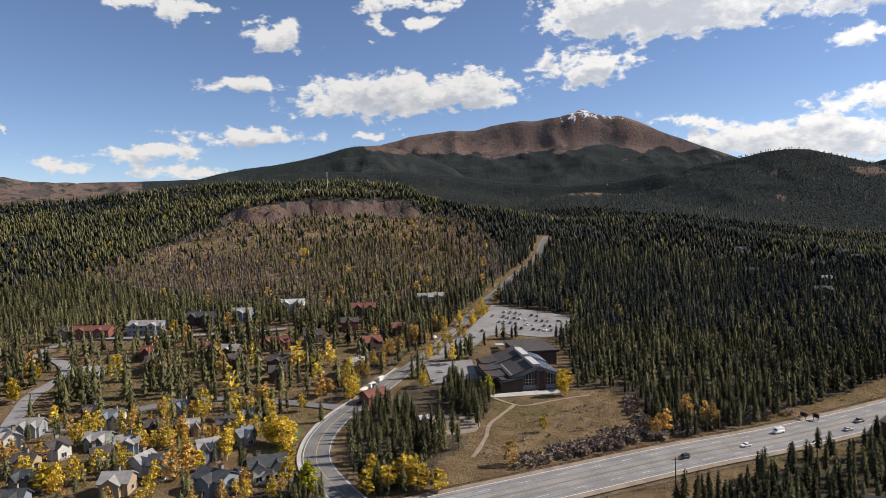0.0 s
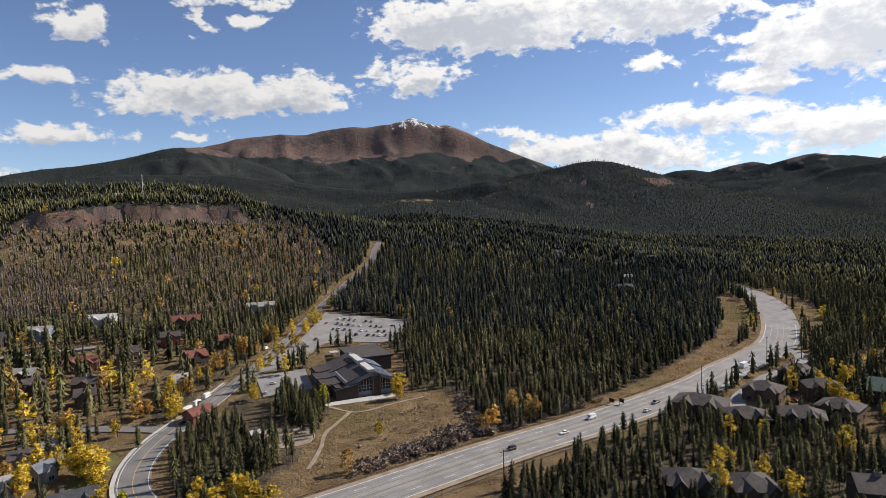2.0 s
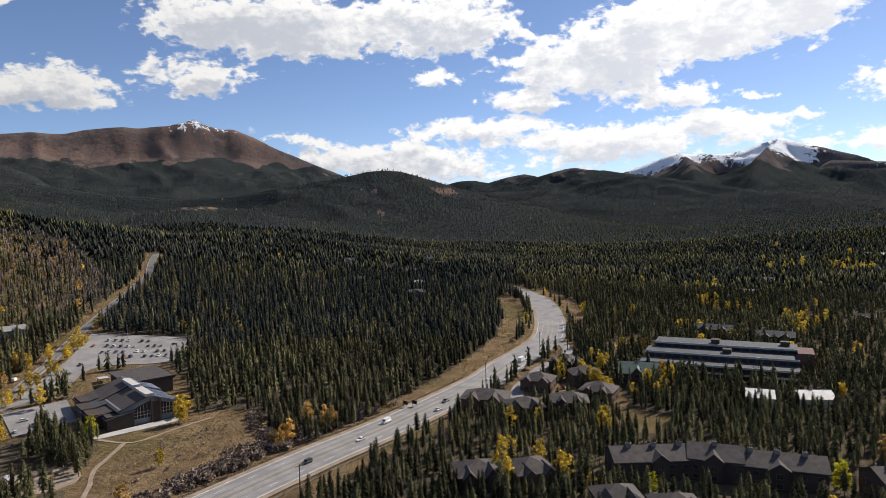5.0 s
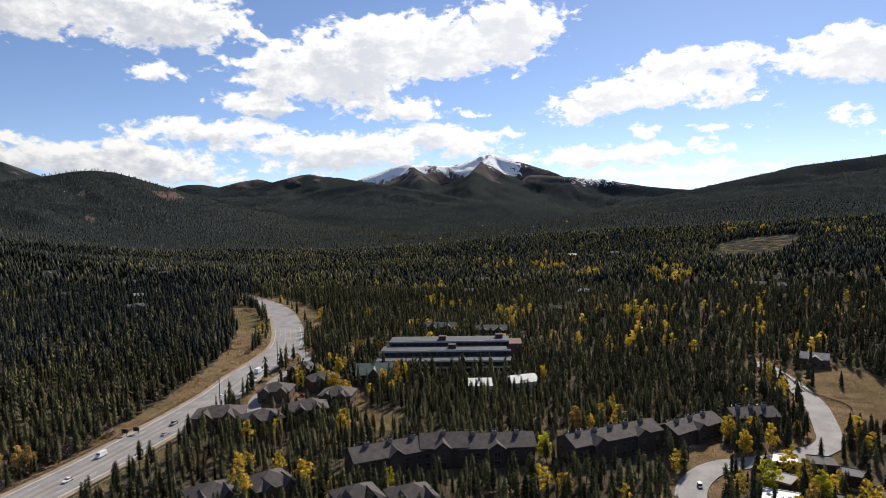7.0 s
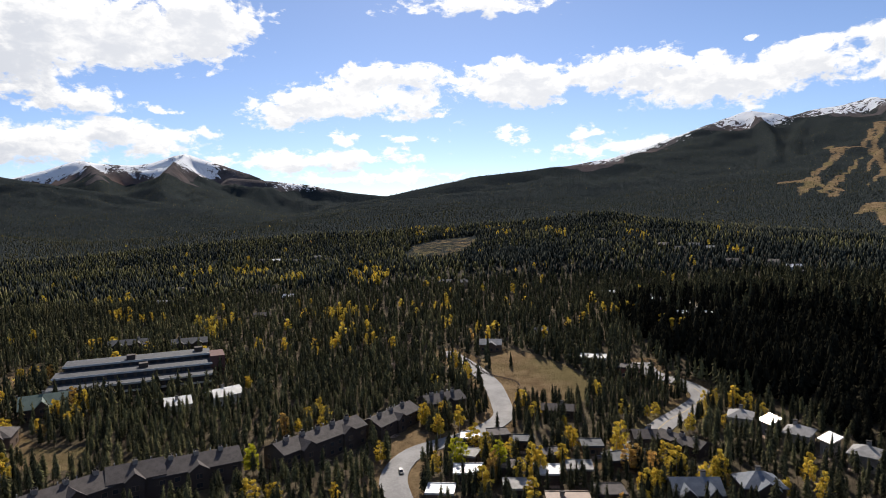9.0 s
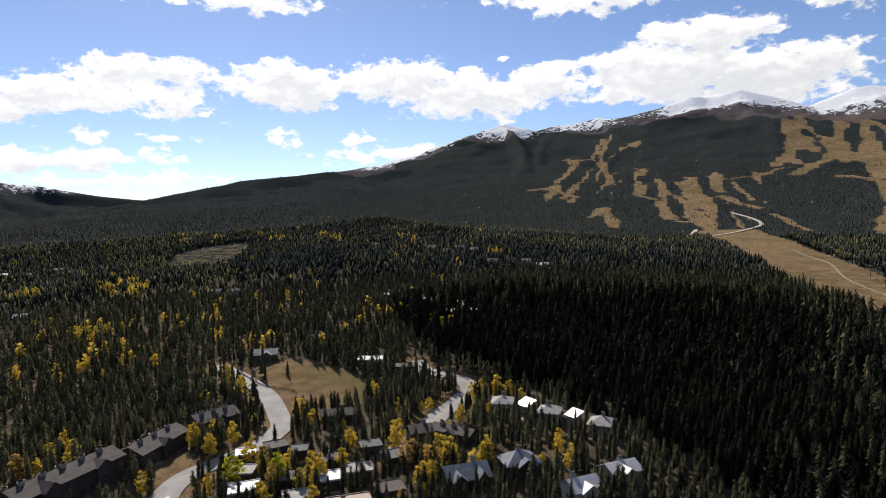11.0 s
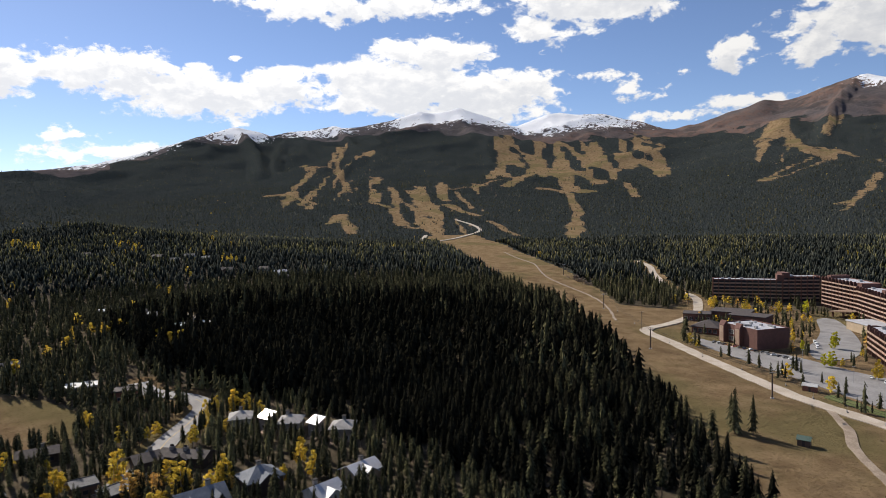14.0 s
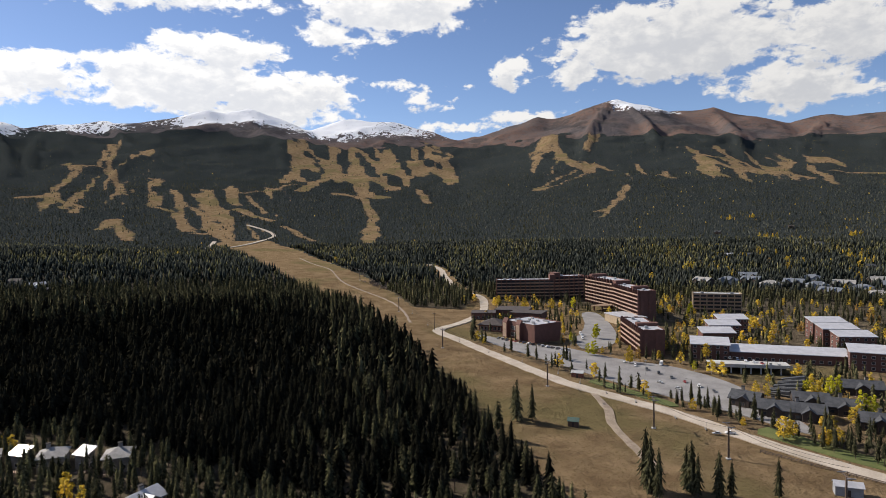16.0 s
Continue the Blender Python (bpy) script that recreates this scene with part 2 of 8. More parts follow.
def ground_material():
    m = bpy.data.materials.new("mountain_ground")
    m.use_nodes = True
    n = Nodes(m.node_tree)
    out, bs = n.add("ShaderNodeOutputMaterial"), n.add("ShaderNodeBsdfPrincipled")
    n.link(bs.outputs[0], out.inputs[0])
    where = n.add("ShaderNodeNewGeometry").outputs["Position"]
    cover = n.add("ShaderNodeSeparateColor")
    painted = n.add("ShaderNodeVertexColor", layer_name="cover")
    n.link(painted.outputs[0], cover.inputs[0])
    near = painted.outputs["Alpha"]
    meadow, snow, alpine = cover.outputs[0], cover.outputs[1], cover.outputs[2]
    broad, mid, fine = n.noise(where, 0.011, 5.0), n.noise(where, 0.09, 4.0), n.noise(where, 0.9, 3.0)
    # far canopy: mottle painted as lit and dark crowns, cool tint for distant haze
    canopy = n.noise(where, 0.28, 3.0, 0.6)
    forest = n.mix(n.ramp(canopy, 0.38, 0.62), (0.018, 0.023, 0.024), (0.050, 0.056, 0.054))
    forest = n.mix(n.math("MULTIPLY", n.ramp(mid, 0.4, 0.7), 0.6), forest, (0.036, 0.042, 0.043))
    forest = n.mix(n.math("MULTIPLY", n.ramp(broad, 0.55, 0.72), 0.5), forest, (0.038, 0.042, 0.038))
    duff = n.mix(n.ramp(mid, 0.35, 0.65), (0.095, 0.076, 0.055), (0.165, 0.132, 0.092))
    duff = n.mix(n.math("MULTIPLY", n.ramp(fine, 0.5, 0.7), 0.6), duff, (0.062, 0.068, 0.034))
    forest = n.mix(near, forest, duff)
    grass = n.mix(n.ramp(mid, 0.3, 0.7), (0.175, 0.120, 0.068), (0.275, 0.195, 0.112))
    grass = n.mix(n.math("MULTIPLY", n.ramp(broad, 0.5, 0.62), 0.7), grass, (0.150, 0.130, 0.060))
    grass = n.mix(n.math("MULTIPLY", n.ramp(fine, 0.5, 0.7), 0.5), grass, (0.12, 0.085, 0.042))
    gully = n.noise(n.vec("MULTIPLY", where, (1, 1, 0.25)), 0.03, 7.0, 0.66, 0.4)
    rock = n.mix(n.ramp(n.math("ADD", n.noise(where, 0.0016, 3.0), n.math("MULTIPLY", n.vec("DOT_PRODUCT", where, (1, 0, 0)), 0.0001)), 0.60, 0.78), (0.165, 0.110, 0.090), (0.088, 0.080, 0.084))
    rock = n.mix(n.math("MULTIPLY", n.ramp(gully, 0.44, 0.60), 0.7), rock, (0.130, 0.112, 0.106))
    rock = n.mix(n.math("MULTIPLY", n.ramp(mid, 0.5, 0.7), 0.6), rock, (0.080, 0.068, 0.064))
    rock = n.mix(n.math("MULTIPLY", n.ramp(n.noise(where, 0.006, 8.0, 0.7), 0.50, 0.60), 0.7), rock, (0.060, 0.056, 0.056))
    gap = n.math("ADD", meadow, n.math("MULTIPLY", n.math("SUBTRACT", mid, 0.5), 0.5))
    colour = n.mix(n.ramp(gap, 0.40, 0.60), forest, grass)
    bare = n.math("ADD", alpine, n.math("MULTIPLY", n.math("SUBTRACT", n.noise(where, 0.02, 6.0, 0.62), 0.5), 0.75))
    colour = n.mix(n.ramp(bare, 0.44, 0.58), colour, rock)
    streak = n.noise(n.vec("MULTIPLY", where, (1, 1, 0.3)), 0.035, 8.0, 0.70, 0.5)
    cold = n.math("ADD", snow, n.math("MULTIPLY", n.math("SUBTRACT", streak, 0.5), 2.6))
    colour = n.mix(n.ramp(cold, 0.60, 0.72), colour, (0.78, 0.80, 0.83))
    n.plug(bs.inputs["Base Color"], colour)
    bs.inputs["Roughness"].default_value, bs.inputs["Specular IOR Level"].default_value = 0.95, 0.0
    b = n.add("ShaderNodeBump")
    b.inputs["Strength"].default_value, b.inputs["Distance"].default_value = 1.0, 8.0
    n.link(n.noise(where, 0.05, 9.0, 0.74), b.inputs["Height"])
    n.link(b.outputs[0], bs.inputs["Normal"])
    return m


M_GROUND = ground_material()
M_ASPHALT = material("sunbleached_asphalt", (0.19, 0.18, 0.175), (0.27, 0.26, 0.25), 0.12, 0.85, fine=1.6)
M_ASPHALT_DARK = material("darker_asphalt", (0.13, 0.125, 0.122), (0.19, 0.18, 0.175), 0.1, 0.85, fine=1.6)
M_GRAVEL = material("pale_gravel", (0.34, 0.29, 0.23), (0.46, 0.40, 0.33), 0.15, 0.95, fine=2.0)
M_CONCRETE = material("pale_concrete", (0.36, 0.35, 0.33), (0.46, 0.45, 0.43), 0.3, 0.9)
M_PAINT_W = material("white_road_paint", (0.55, 0.55, 0.53), (0.75, 0.75, 0.72), 0.6, 0.7)
M_PAINT_Y = material("yellow_road_paint", (0.42, 0.31, 0.12), (0.52, 0.39, 0.16), 0.6, 0.7)
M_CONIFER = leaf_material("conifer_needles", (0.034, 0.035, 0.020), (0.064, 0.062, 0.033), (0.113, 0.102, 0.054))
# Pale olive pine; sunlight on the eastern stands is part of this colour.
M_SUN_PINE = leaf_material("sun_toned_pine_needles", (0.061, 0.060, 0.028), (0.107, 0.102, 0.048), (0.180, 0.158, 0.077))
# Near-black, with the shade of the backlit slope put into the colour.
M_SHADE_SPRUCE = leaf_material("shaded_spruce_needles", (0.007, 0.007, 0.005), (0.013, 0.013, 0.009), (0.028, 0.026, 0.017))
# Darker, cooler needles: cloud shade over hill and far woods is in this colour.
M_SHADE_WOOD = leaf_material("shade_toned_spruce_needles", (0.021, 0.025, 0.022), (0.040, 0.045, 0.038), (0.071, 0.074, 0.060))
M_DEAD = leaf_material("bare_grey_twigs", (0.11, 0.088, 0.075), (0.165, 0.132, 0.112), (0.23, 0.188, 0.158))
M_ASPEN = leaf_material("golden_aspen_leaves", (0.50, 0.35, 0.05), (0.66, 0.48, 0.07), (0.74, 0.60, 0.13), glow=0.4)
M_RUST = leaf_material("orange_aspen_leaves", (0.40, 0.25, 0.095), (0.58, 0.37, 0.11), (0.70, 0.48, 0.13), glow=0.4)
M_LIME = leaf_material("yellow_green_leaves", (0.34, 0.34, 0.03), (0.50, 0.47, 0.04), (0.62, 0.54, 0.05), glow=0.45)
M_SHRUB = leaf_material("willow_shrub_twigs", (0.20, 0.155, 0.122), (0.30, 0.235, 0.185), (0.40, 0.32, 0.255))
M_BARK = material("conifer_bark", (0.075, 0.055, 0.042), (0.14, 0.10, 0.075), 0.8, 0.95)
M_ASPEN_BARK = material("pale_aspen_bark", (0.35, 0.32, 0.27), (0.50, 0.47, 0.41), 1.2, 0.9)
M_TRACK = material("trodden_dirt", (0.20, 0.155, 0.115), (0.31, 0.25, 0.19), 0.2, 0.95)

# ---- terrain ----
def pol(az, dist):
    """Plan position from a bearing in degrees (clockwise from +y) and a distance."""
    a = np.radians(az)
    return np.sin(a) * dist, np.cos(a) * dist


# Each ridge: reach of its slopes, steepness, noise share, crest as (bearing, distance, height).
RIDGES_EAST = [
    (552, 1.15, 0.10, [(-75, 1294, 78), (-42, 1165, 91), (-30, 1079, 110), (-18, 992, 129), (-9, 932, 127), (-3, 872, 105), (1.5, 803, 47)]),
    (430, 1.15, 0.06, [(6, 640, 6), (7.5, 700, 22), (9, 740, 36), (11, 780, 47), (13.2, 820, 56), (16.2, 860, 62), (19.2, 860, 61), (22.3, 820, 50), (26.3, 760, 32), (31.2, 660, 13), (36, 560, 4)]),
    (520, 1.2, 0.10, [(7.6, 1330, 50), (8.3, 1350, 78), (9.3, 1350, 106), (11.3, 1380, 118), (13.2, 1400, 118), (16.3, 1400, 112), (18.3, 1380, 92), (20.5, 1330, 58)]),
    (820, 1.15, 0.18, [(19.6, 2000, 187), (23.1, 2000, 209), (25.5, 2000, 223), (26.9, 2000, 233), (28.3, 2000, 237), (29.5, 2000, 234), (30.6, 2000, 219), (32.4, 2000, 194), (33.5, 2000, 176), (35, 2000, 146), (36.3, 2000, 117), (37.2, 2000, 95)]),
    (760, 1.3, 0.22, [(-17, 1950, 184), (-15, 1950, 201), (-13, 1950, 212), (-8.7, 1950, 213), (-4.2, 1950, 212), (0.6, 1950, 198), (5.5, 1950, 172), (11, 1950, 154), (15.6, 1950, 164), (19.1, 1950, 185)]),
    (1300, 1.3, 0.22, [(-22.5, 3000, 240), (-20.7, 3000, 252), (-18.9, 3000, 280), (-17, 3000, 300), (-15, 3000, 313), (-12.9, 3000, 331), (-10.8, 3000, 357), (-8.6, 3000, 390), (-7.5, 3000, 401), (-5.5, 3000, 402), (-4.1, 3000, 388), (-1.8, 3000, 342), (0.1, 3000, 306)]),
    (1294, 1.3, 0.25, [(-75, 3884, 285), (-50, 3884, 285), (-34.6, 3884, 319), (-32.6, 3884, 289), (-29, 3970, 289), (-21, 3970, 306)]),
]
RIDGE_BALD = [
    (1750, 1.5, 0.20, [(-6.4, 3950, 483), (-5, 3950, 517), (-2.7, 3950, 555), (0.7, 3950, 583), (3.1, 3950, 590), (4.6, 3950, 620), (5.9, 3950, 633), (8.1, 3950, 628), (10.4, 3950, 646), (11.7, 3950, 672), (12.4, 3970, 684), (13.2, 3970, 655), (14.7, 3970, 628), (15.4, 3970, 634), (17.2, 3970, 585), (18.7, 3970, 533), (20.1, 3970, 474), (21.6, 3970, 415), (23.1, 3970, 371), (25.5, 3970, 330)]),
]
RIDGES_SOUTH = [
    (1500, 1.3, 0.3, [(32.4, 3950, 250), (33.5, 3950, 279), (35, 3950, 307), (36.3, 3950, 309), (37.8, 3950, 291), (38.6, 3950, 307), (39.6, 3950, 327), (40.8, 3950, 341), (41.7, 3950, 313), (43.1, 3950, 257)]),
    (1500, 1.25, 0.26, [(36.3, 3650, 137), (38, 3650, 177), (40.8, 3650, 257), (41.7, 3650, 293), (42.7, 3650, 311), (43.8, 3650, 331), (44.5, 3650, 341), (45.2, 3650, 346), (46.6, 3650, 329), (47.8, 3700, 324), (50, 3700, 298), (53.4, 3700, 254)]),
    (1500, 1.15, 0.34, [(47.8, 4150, 282), (50, 4150, 355), (51.4, 4150, 379), (52.4, 4150, 410), (53.7, 4150, 443), (54.9, 4150, 426), (57.4, 4150, 417), (59.1, 4150, 438), (60.4, 4150, 477), (61.4, 4150, 489), (62.1, 4150, 476), (63, 4150, 426), (64, 4150, 392), (65.3, 4150, 353), (67, 4150, 337)]),
    (1500, 1.3, 0.3, [(64.7, 4000, 338), (67, 4000, 324), (68, 4000, 315), (70, 4000, 302), (71.3, 4000, 291), (72.8, 4000, 267), (75, 4000, 238), (78.6, 4000, 208), (80.1, 4000, 161)]),
    (1700, 1.4, 0.18, [(74.5, 3000, 134), (78.6, 3000, 170), (79.7, 3000, 188), (81.6, 3000, 206), (84.7, 3000, 243), (85.8, 3100, 267), (87.6, 3100, 277), (90.4, 3100, 288), (92.8, 3100, 303), (95.4, 3100, 309), (99.9, 3100, 309), (104.6, 3100, 297)]),
    (230, 1.2, 0.10, [(104, 480, 18), (112, 480, 20), (122, 465, 19), (128, 430, 14), (133, 380, 8), (139, 330, 2)]),
    (777, 1.3, 0.28, [(119, 3107, 397), (117, 2503, 233)]),
]
# The wooded bench with its houses, between the creek and the southern slopes.
RIDGE_BENCH = [
    (730, 1.1, 0.06, [(111, 800, 32), (109, 850, 40), (105, 950, 49), (103, 1050, 58), (100.5, 1150, 64), (97, 1250, 78), (93, 1400, 87), (90, 1450, 92), (86.5, 1500, 98), (82, 1500, 90), (76, 1500, 82), (71, 1500, 72), (66, 1550, 62), (61, 1600, 50), (56, 1650, 37), (51, 1700, 23), (46, 1700, 19)]),
    (900, 1.2, 0.14, [(46, 2950, 225), (50, 2900, 250), (53, 2850, 225), (56, 2800, 195), (60, 2700, 150), (63, 2600, 98), (65.5, 2500, 60)]),
]
RIDGES_WEST = [
    (2700, 1.45, 0.09, [(94.5, 4056, 377), (96.3, 4056, 397), (98.1, 4056, 414), (99.2, 4056, 418), (100.8, 4056, 431), (101.8, 4056, 452), (103.2, 4056, 483), (104.6, 4056, 524), (106.1, 4056, 566), (107.6, 4056, 614), (108.6, 4056, 642), (109, 4056, 642), (109.5, 4056, 621), (110.3, 4056, 571), (111.3, 4056, 588), (113, 4056, 611), (115.1, 4056, 623), (116.1, 4056, 643), (117, 4056, 659)]),
    (3020, 1.5, 0.09, [(118, 4056, 644), (119.6, 4056, 653), (121.7, 4056, 679), (123.5, 4056, 703), (124.6, 4056, 743), (125.5, 4056, 729), (126.1, 4056, 724), (127.1, 4056, 739), (127.9, 4056, 754), (128.7, 4056, 732), (130.3, 4056, 646), (133.1, 4056, 628), (134.6, 4056, 660), (136.1, 4056, 699), (138.1, 4056, 688), (140.6, 4056, 677), (142.6, 4056, 636), (144.8, 4056, 591)]),
    (3020, 1.5, 0.09, [(144.8, 4056, 570), (145.6, 4056, 565), (148.1, 4056, 579), (150.1, 4056, 610), (152.1, 4056, 665), (153.1, 4056, 687), (154.1, 4056, 677), (156, 4056, 695), (157.5, 4056, 727), (158.4, 4056, 737), (159.4, 4056, 774), (159.8, 4056, 782), (160.1, 4056, 764), (161.7, 4056, 716), (163.6, 4056, 669)]),
    (3020, 1.5, 0.09, [(162.6, 4080, 674), (165.7, 4080, 679), (167.5, 4080, 685), (168.7, 4080, 658), (170.4, 4080, 597), (172, 4080, 549), (173, 4080, 553), (174.7, 4080, 595), (175.8, 4080, 599), (176.9, 4080, 579), (178, 4080, 587), (179, 4080, 582), (200, 4056, 518), (225, 4056, 432)]),
]
# Spurs falling from the summits towards the valley.
SPURS = []
for az, far, top, side in ((108.8, 4030, 640, 1.6), (113.2, 4030, 605, -1.2), (117, 4030, 652, 2.0), (128.6, 4030, 710, 1.8), (135.6, 4030, 626, -1.8), (138.5, 4030, 590, 1.5), (159.6, 4030, 772, -2.0), (160.2, 4030, 760, 2.6), (167.4, 4050, 676, 2.0), (175.6, 4050, 590, -1.5),
                           (61.3, 4110, 482, -1.6), (54, 4110, 436, 1.0)):
    SPURS.append((950, 1.15, 0.16, [(az, far, top), (az + 0.55 * side, far - 330, top * 0.85), (az + side, far - 720, top * 0.67), (az + 1.2 * side, far - 1250, top * 0.44)]))
RIDGES = SPURS + RIDGE_BENCH + RIDGES_EAST + RIDGE_BALD + RIDGES_SOUTH + RIDGES_WEST


def wave(x, y, s, k):
    """A cheap smooth field in -1..1 with features about s metres across."""
    u, v = x / s, y / s
    a = np.sin(u * 1.7 + v * 0.6 + k) + np.sin(v * 1.9 - u * 0.7 + 2.1 * k) + np.sin((u + v) * 1.3 + 0.7 * k + 1.5 * np.sin(v * 0.9 + k))
    return a / 3


LATTICE = np.random.default_rng(11).uniform(0, 1, (256, 256))


def value_noise(x, y, s):
    u, v = np.asarray(x) / s, np.asarray(y) / s
    i, j = np.floor(u).astype(int), np.floor(v).astype(int)
    f, g = u - i, v - j
    f, g = f * f * (3 - 2 * f), g * g * (3 - 2 * g)
    i0, i1, j0, j1 = i % 256, (i + 1) % 256, j % 256, (j + 1) % 256
    return (LATTICE[i0, j0] * (1 - f) + LATTICE[i1, j0] * f) * (1 - g) + (LATTICE[i0, j1] * (1 - f) + LATTICE[i1, j1] * f) * g


def ridged(x, y):
    """Sharp-crested fractal relief, about 0..1."""
    out, amp, size, total = 0.0, 1.0, 400.0, 0.0
    for k in range(5):
        out = out + amp * (1 - np.abs(2 * value_noise(x + 37 * k, y - 91 * k, size) - 1))
        total, amp, size = total + amp, amp * 0.6, size * 0.5
    return out / total


def height(x, y):
    x, y = np.asarray(x, float), np.asarray(y, float)
    r = np.hypot(x, y)
    az = np.degrees(np.arctan2(x, y))
    south = np.clip((az - 38) / 20, 0, 1) * np.clip((108 - az) / 20, 0, 1)
    grade = 0.045 - 0.029 * south
    over = np.maximum(r - 414, 0)
    h = grade * over * over / (over + 300)
    h = np.where(r > 1300, np.minimum(h, 35 + 0.004 * r), h)
    total, distant = h ** 4, np.zeros_like(x)
    carved = np.clip(2.3 * (0.92 - ridged(x, y)), 0, 1)
    for reach, power, rough, crest in RIDGES:
        cx, cy = pol(np.array([c[0] for c in crest]), np.array([c[1] for c in crest]))
        best, off = np.zeros_like(x), np.full_like(x, 1e9)
        for i in range(len(crest) - 1):
            dx, dy = cx[i + 1] - cx[i], cy[i + 1] - cy[i]
            s = np.clip(((x - cx[i]) * dx + (y - cy[i]) * dy) / (dx * dx + dy * dy), 0, 1)
            dist = np.hypot(x - cx[i] - s * dx, y - cy[i] - s * dy)
            top = crest[i][2] + s * (crest[i + 1][2] - crest[i][2])
            here = top * np.clip(1 - dist / reach, 0, 1) ** power
            best = np.maximum(best, here)
            off = np.minimum(off, dist)
        best = best * (1 - rough * carved * np.clip(13 * off / reach - 0.10, 0.02, 1))
        if crest is RIDGE_BENCH[0][3]:
            start = np.clip((r - 420) / 330, 0, 1)
            best = best * start * start * (3 - 2 * start)
        if crest[0][1] > 1500:
            distant = np.maximum(distant, best)
        else:
            total = total + np.maximum(best, 0) ** 4
    h = (total + distant ** 4) ** 0.25
    crag = np.clip((h - 370) / 150, 0, 1) * np.clip((r - 2300) / 400, 0, 1)
    spine = (1 - np.abs(2 * value_noise(x, y, 190) - 1)) + 0.3 * (1 - np.abs(2 * value_noise(x + 71, y - 33, 95) - 1))
    h = h + crag * 15 * (spine - 0.8)
    # the cut bank of the old quarry, a steep step with a level bench behind it
    window_az = np.clip((az + 20) / 2.5, 0, 1) * np.clip((-1.8 - az) / 1.5, 0, 1)
    lip = 788 + 10 * np.sin(az * 0.9) + 4 * np.sin(az * 3.1)
    up, down = np.clip((r - lip) / 13, 0, 1), np.clip((r - lip - 25) / 130, 0, 1)
    h = h + 15 * window_az * up * (1 - down * down * (3 - 2 * down))
    return h + 1.0 * wave(x, y, 52, 2.0) * np.clip((r - 430) / 520, 0, 1)

# ---- plan: roads, clearings ----
HIGHWAY = [(-165, 112), (-60, 148), (14, 178), (75, 203), (120, 219), (183, 246), (214, 264), (247, 281), (275, 299), (300, 323), (322, 348), (342, 373), (358, 397), (369, 420), (376, 443), (380, 470)]
FAR_HIGHWAY = [(352, 690), (372, 706), (431, 765), (507, 787), (560, 790)]
VALLEY_ROAD = [(2, 128), (-12, 152), (-30, 180), (-42, 202), (-46, 219), (-46, 237), (-42, 257), (-33, 280), (-20, 315), (-3, 362), (16, 416), (39, 472), (56, 512), (77, 561), (84, 578), (90, 600), (97, 630), (108, 672)]
SIDE_ROAD = [(-43, 263), (-57, 269), (-100, 281), (-125, 276), (-140, 262), (-160, 240), (-178, 236)]
HILL_ROAD = [(-170, 238), (-184, 268), (-196, 297), (-199, 325), (-215, 352), (-245, 376), (-236, 402), (-191, 397), (-137, 395), (-100, 398)]
LOT_ROAD = [(-14, 328), (2, 338), (12, 352), (20, 372), (33, 384)]
LODGE_ROAD = [(150, 24), (179, 37), (197, 41), (215, 37), (228, 24), (240, 14), (255, 8), (269, 9), (288, 12), (305, 16), (335, 28), (367, 44)]
CREEK_ROAD = [(212, -26), (225, -40), (250, -55), (265, -67), (279, -76), (294, -74), (312, -62), (330, -60)]
DIRT_ROAD = [(-60, -214), (-28, -222), (1, -230), (28, -240), (47, -248), (71, -260), (96, -267), (127, -276), (169, -297), (216, -323), (240, -334), (249, -343), (252, -356), (257, -385), (272, -432), (290, -468), (318, -505), (361, -531), (425, -600), (484, -674), (535, -718)]
SKI_TRACK = [(112, -271), (96, -250), (88, -234), (74, -216), (60, -200)]
MEADOW_PATH = [(280, -352), (360, -430), (470, -480), (560, -550), (640, -600), (760, -680)]
CONDO_DRIVE = [(272, 284), (262, 268), (244, 255), (222, 247), (206, 237), (190, 227), (178, 214), (170, 203)]
SPUR_ROADS = [FAR_HIGHWAY, [(900, -560), (1010, -680), (1150, -800)], [(1000, -690), (1120, -930), (1300, -1000)], [(440, -118), (470, -112), (500, -122)]]

FIELDS = {}
FIELDS["arena meadow"] = [(22, 276), (68, 282), (82, 268), (74, 232), (84, 220), (60, 210), (20, 194), (-4, 186), (-10, 196), (4, 214), (12, 238)]
FIELDS["upper car park"] = [(30, 442), (82, 418), (86, 396), (63, 362), (27, 372), (8, 350), (-2, 338), (-8, 346), (14, 396)]
FIELDS["lower car park"] = [(-14, 324), (15, 330), (18, 294), (-9, 290)]
FIELDS["arena plot"] = [(12, 272), (56, 272), (64, 330), (62, 366), (24, 362), (10, 318)]
FIELDS["play yard"] = [(-6, 232), (10, 226), (12, 246), (-8, 250)]
FIELDS["road verge"] = [(-66, 205), (-52, 200), (-56, 246), (-72, 250)]
FIELDS["highway verge"] = [(10, 166), (60, 186), (110, 204), (150, 222), (142, 205), (118, 200), (100, 192), (82, 179), (57, 172), (62, 120), (0, 100), (-40, 120)]
FIELDS["far verge"] = [(130, 234), (190, 262), (235, 288), (268, 318), (296, 345), (322, 375), (345, 410), (352, 430), (338, 432), (318, 402), (290, 362), (255, 325), (212, 292), (165, 262), (128, 244)]
FIELDS["curve verge"] = [(350, 360), (372, 392), (388, 425), (394, 450), (404, 446), (398, 410), (376, 372), (352, 340), (322, 312), (306, 302)]
FIELDS["condo yard"] = [(229, 203), (206, 171), (212, 158), (190, 146), (186, 162), (205, 192), (222, 218)]
FIELDS["townhouse yard"] = [(176, 208), (200, 222), (214, 220), (206, 198), (192, 196)]
FIELDS["lodge lawn"] = [(244, 45), (229, 34), (212, 40), (218, 50)]
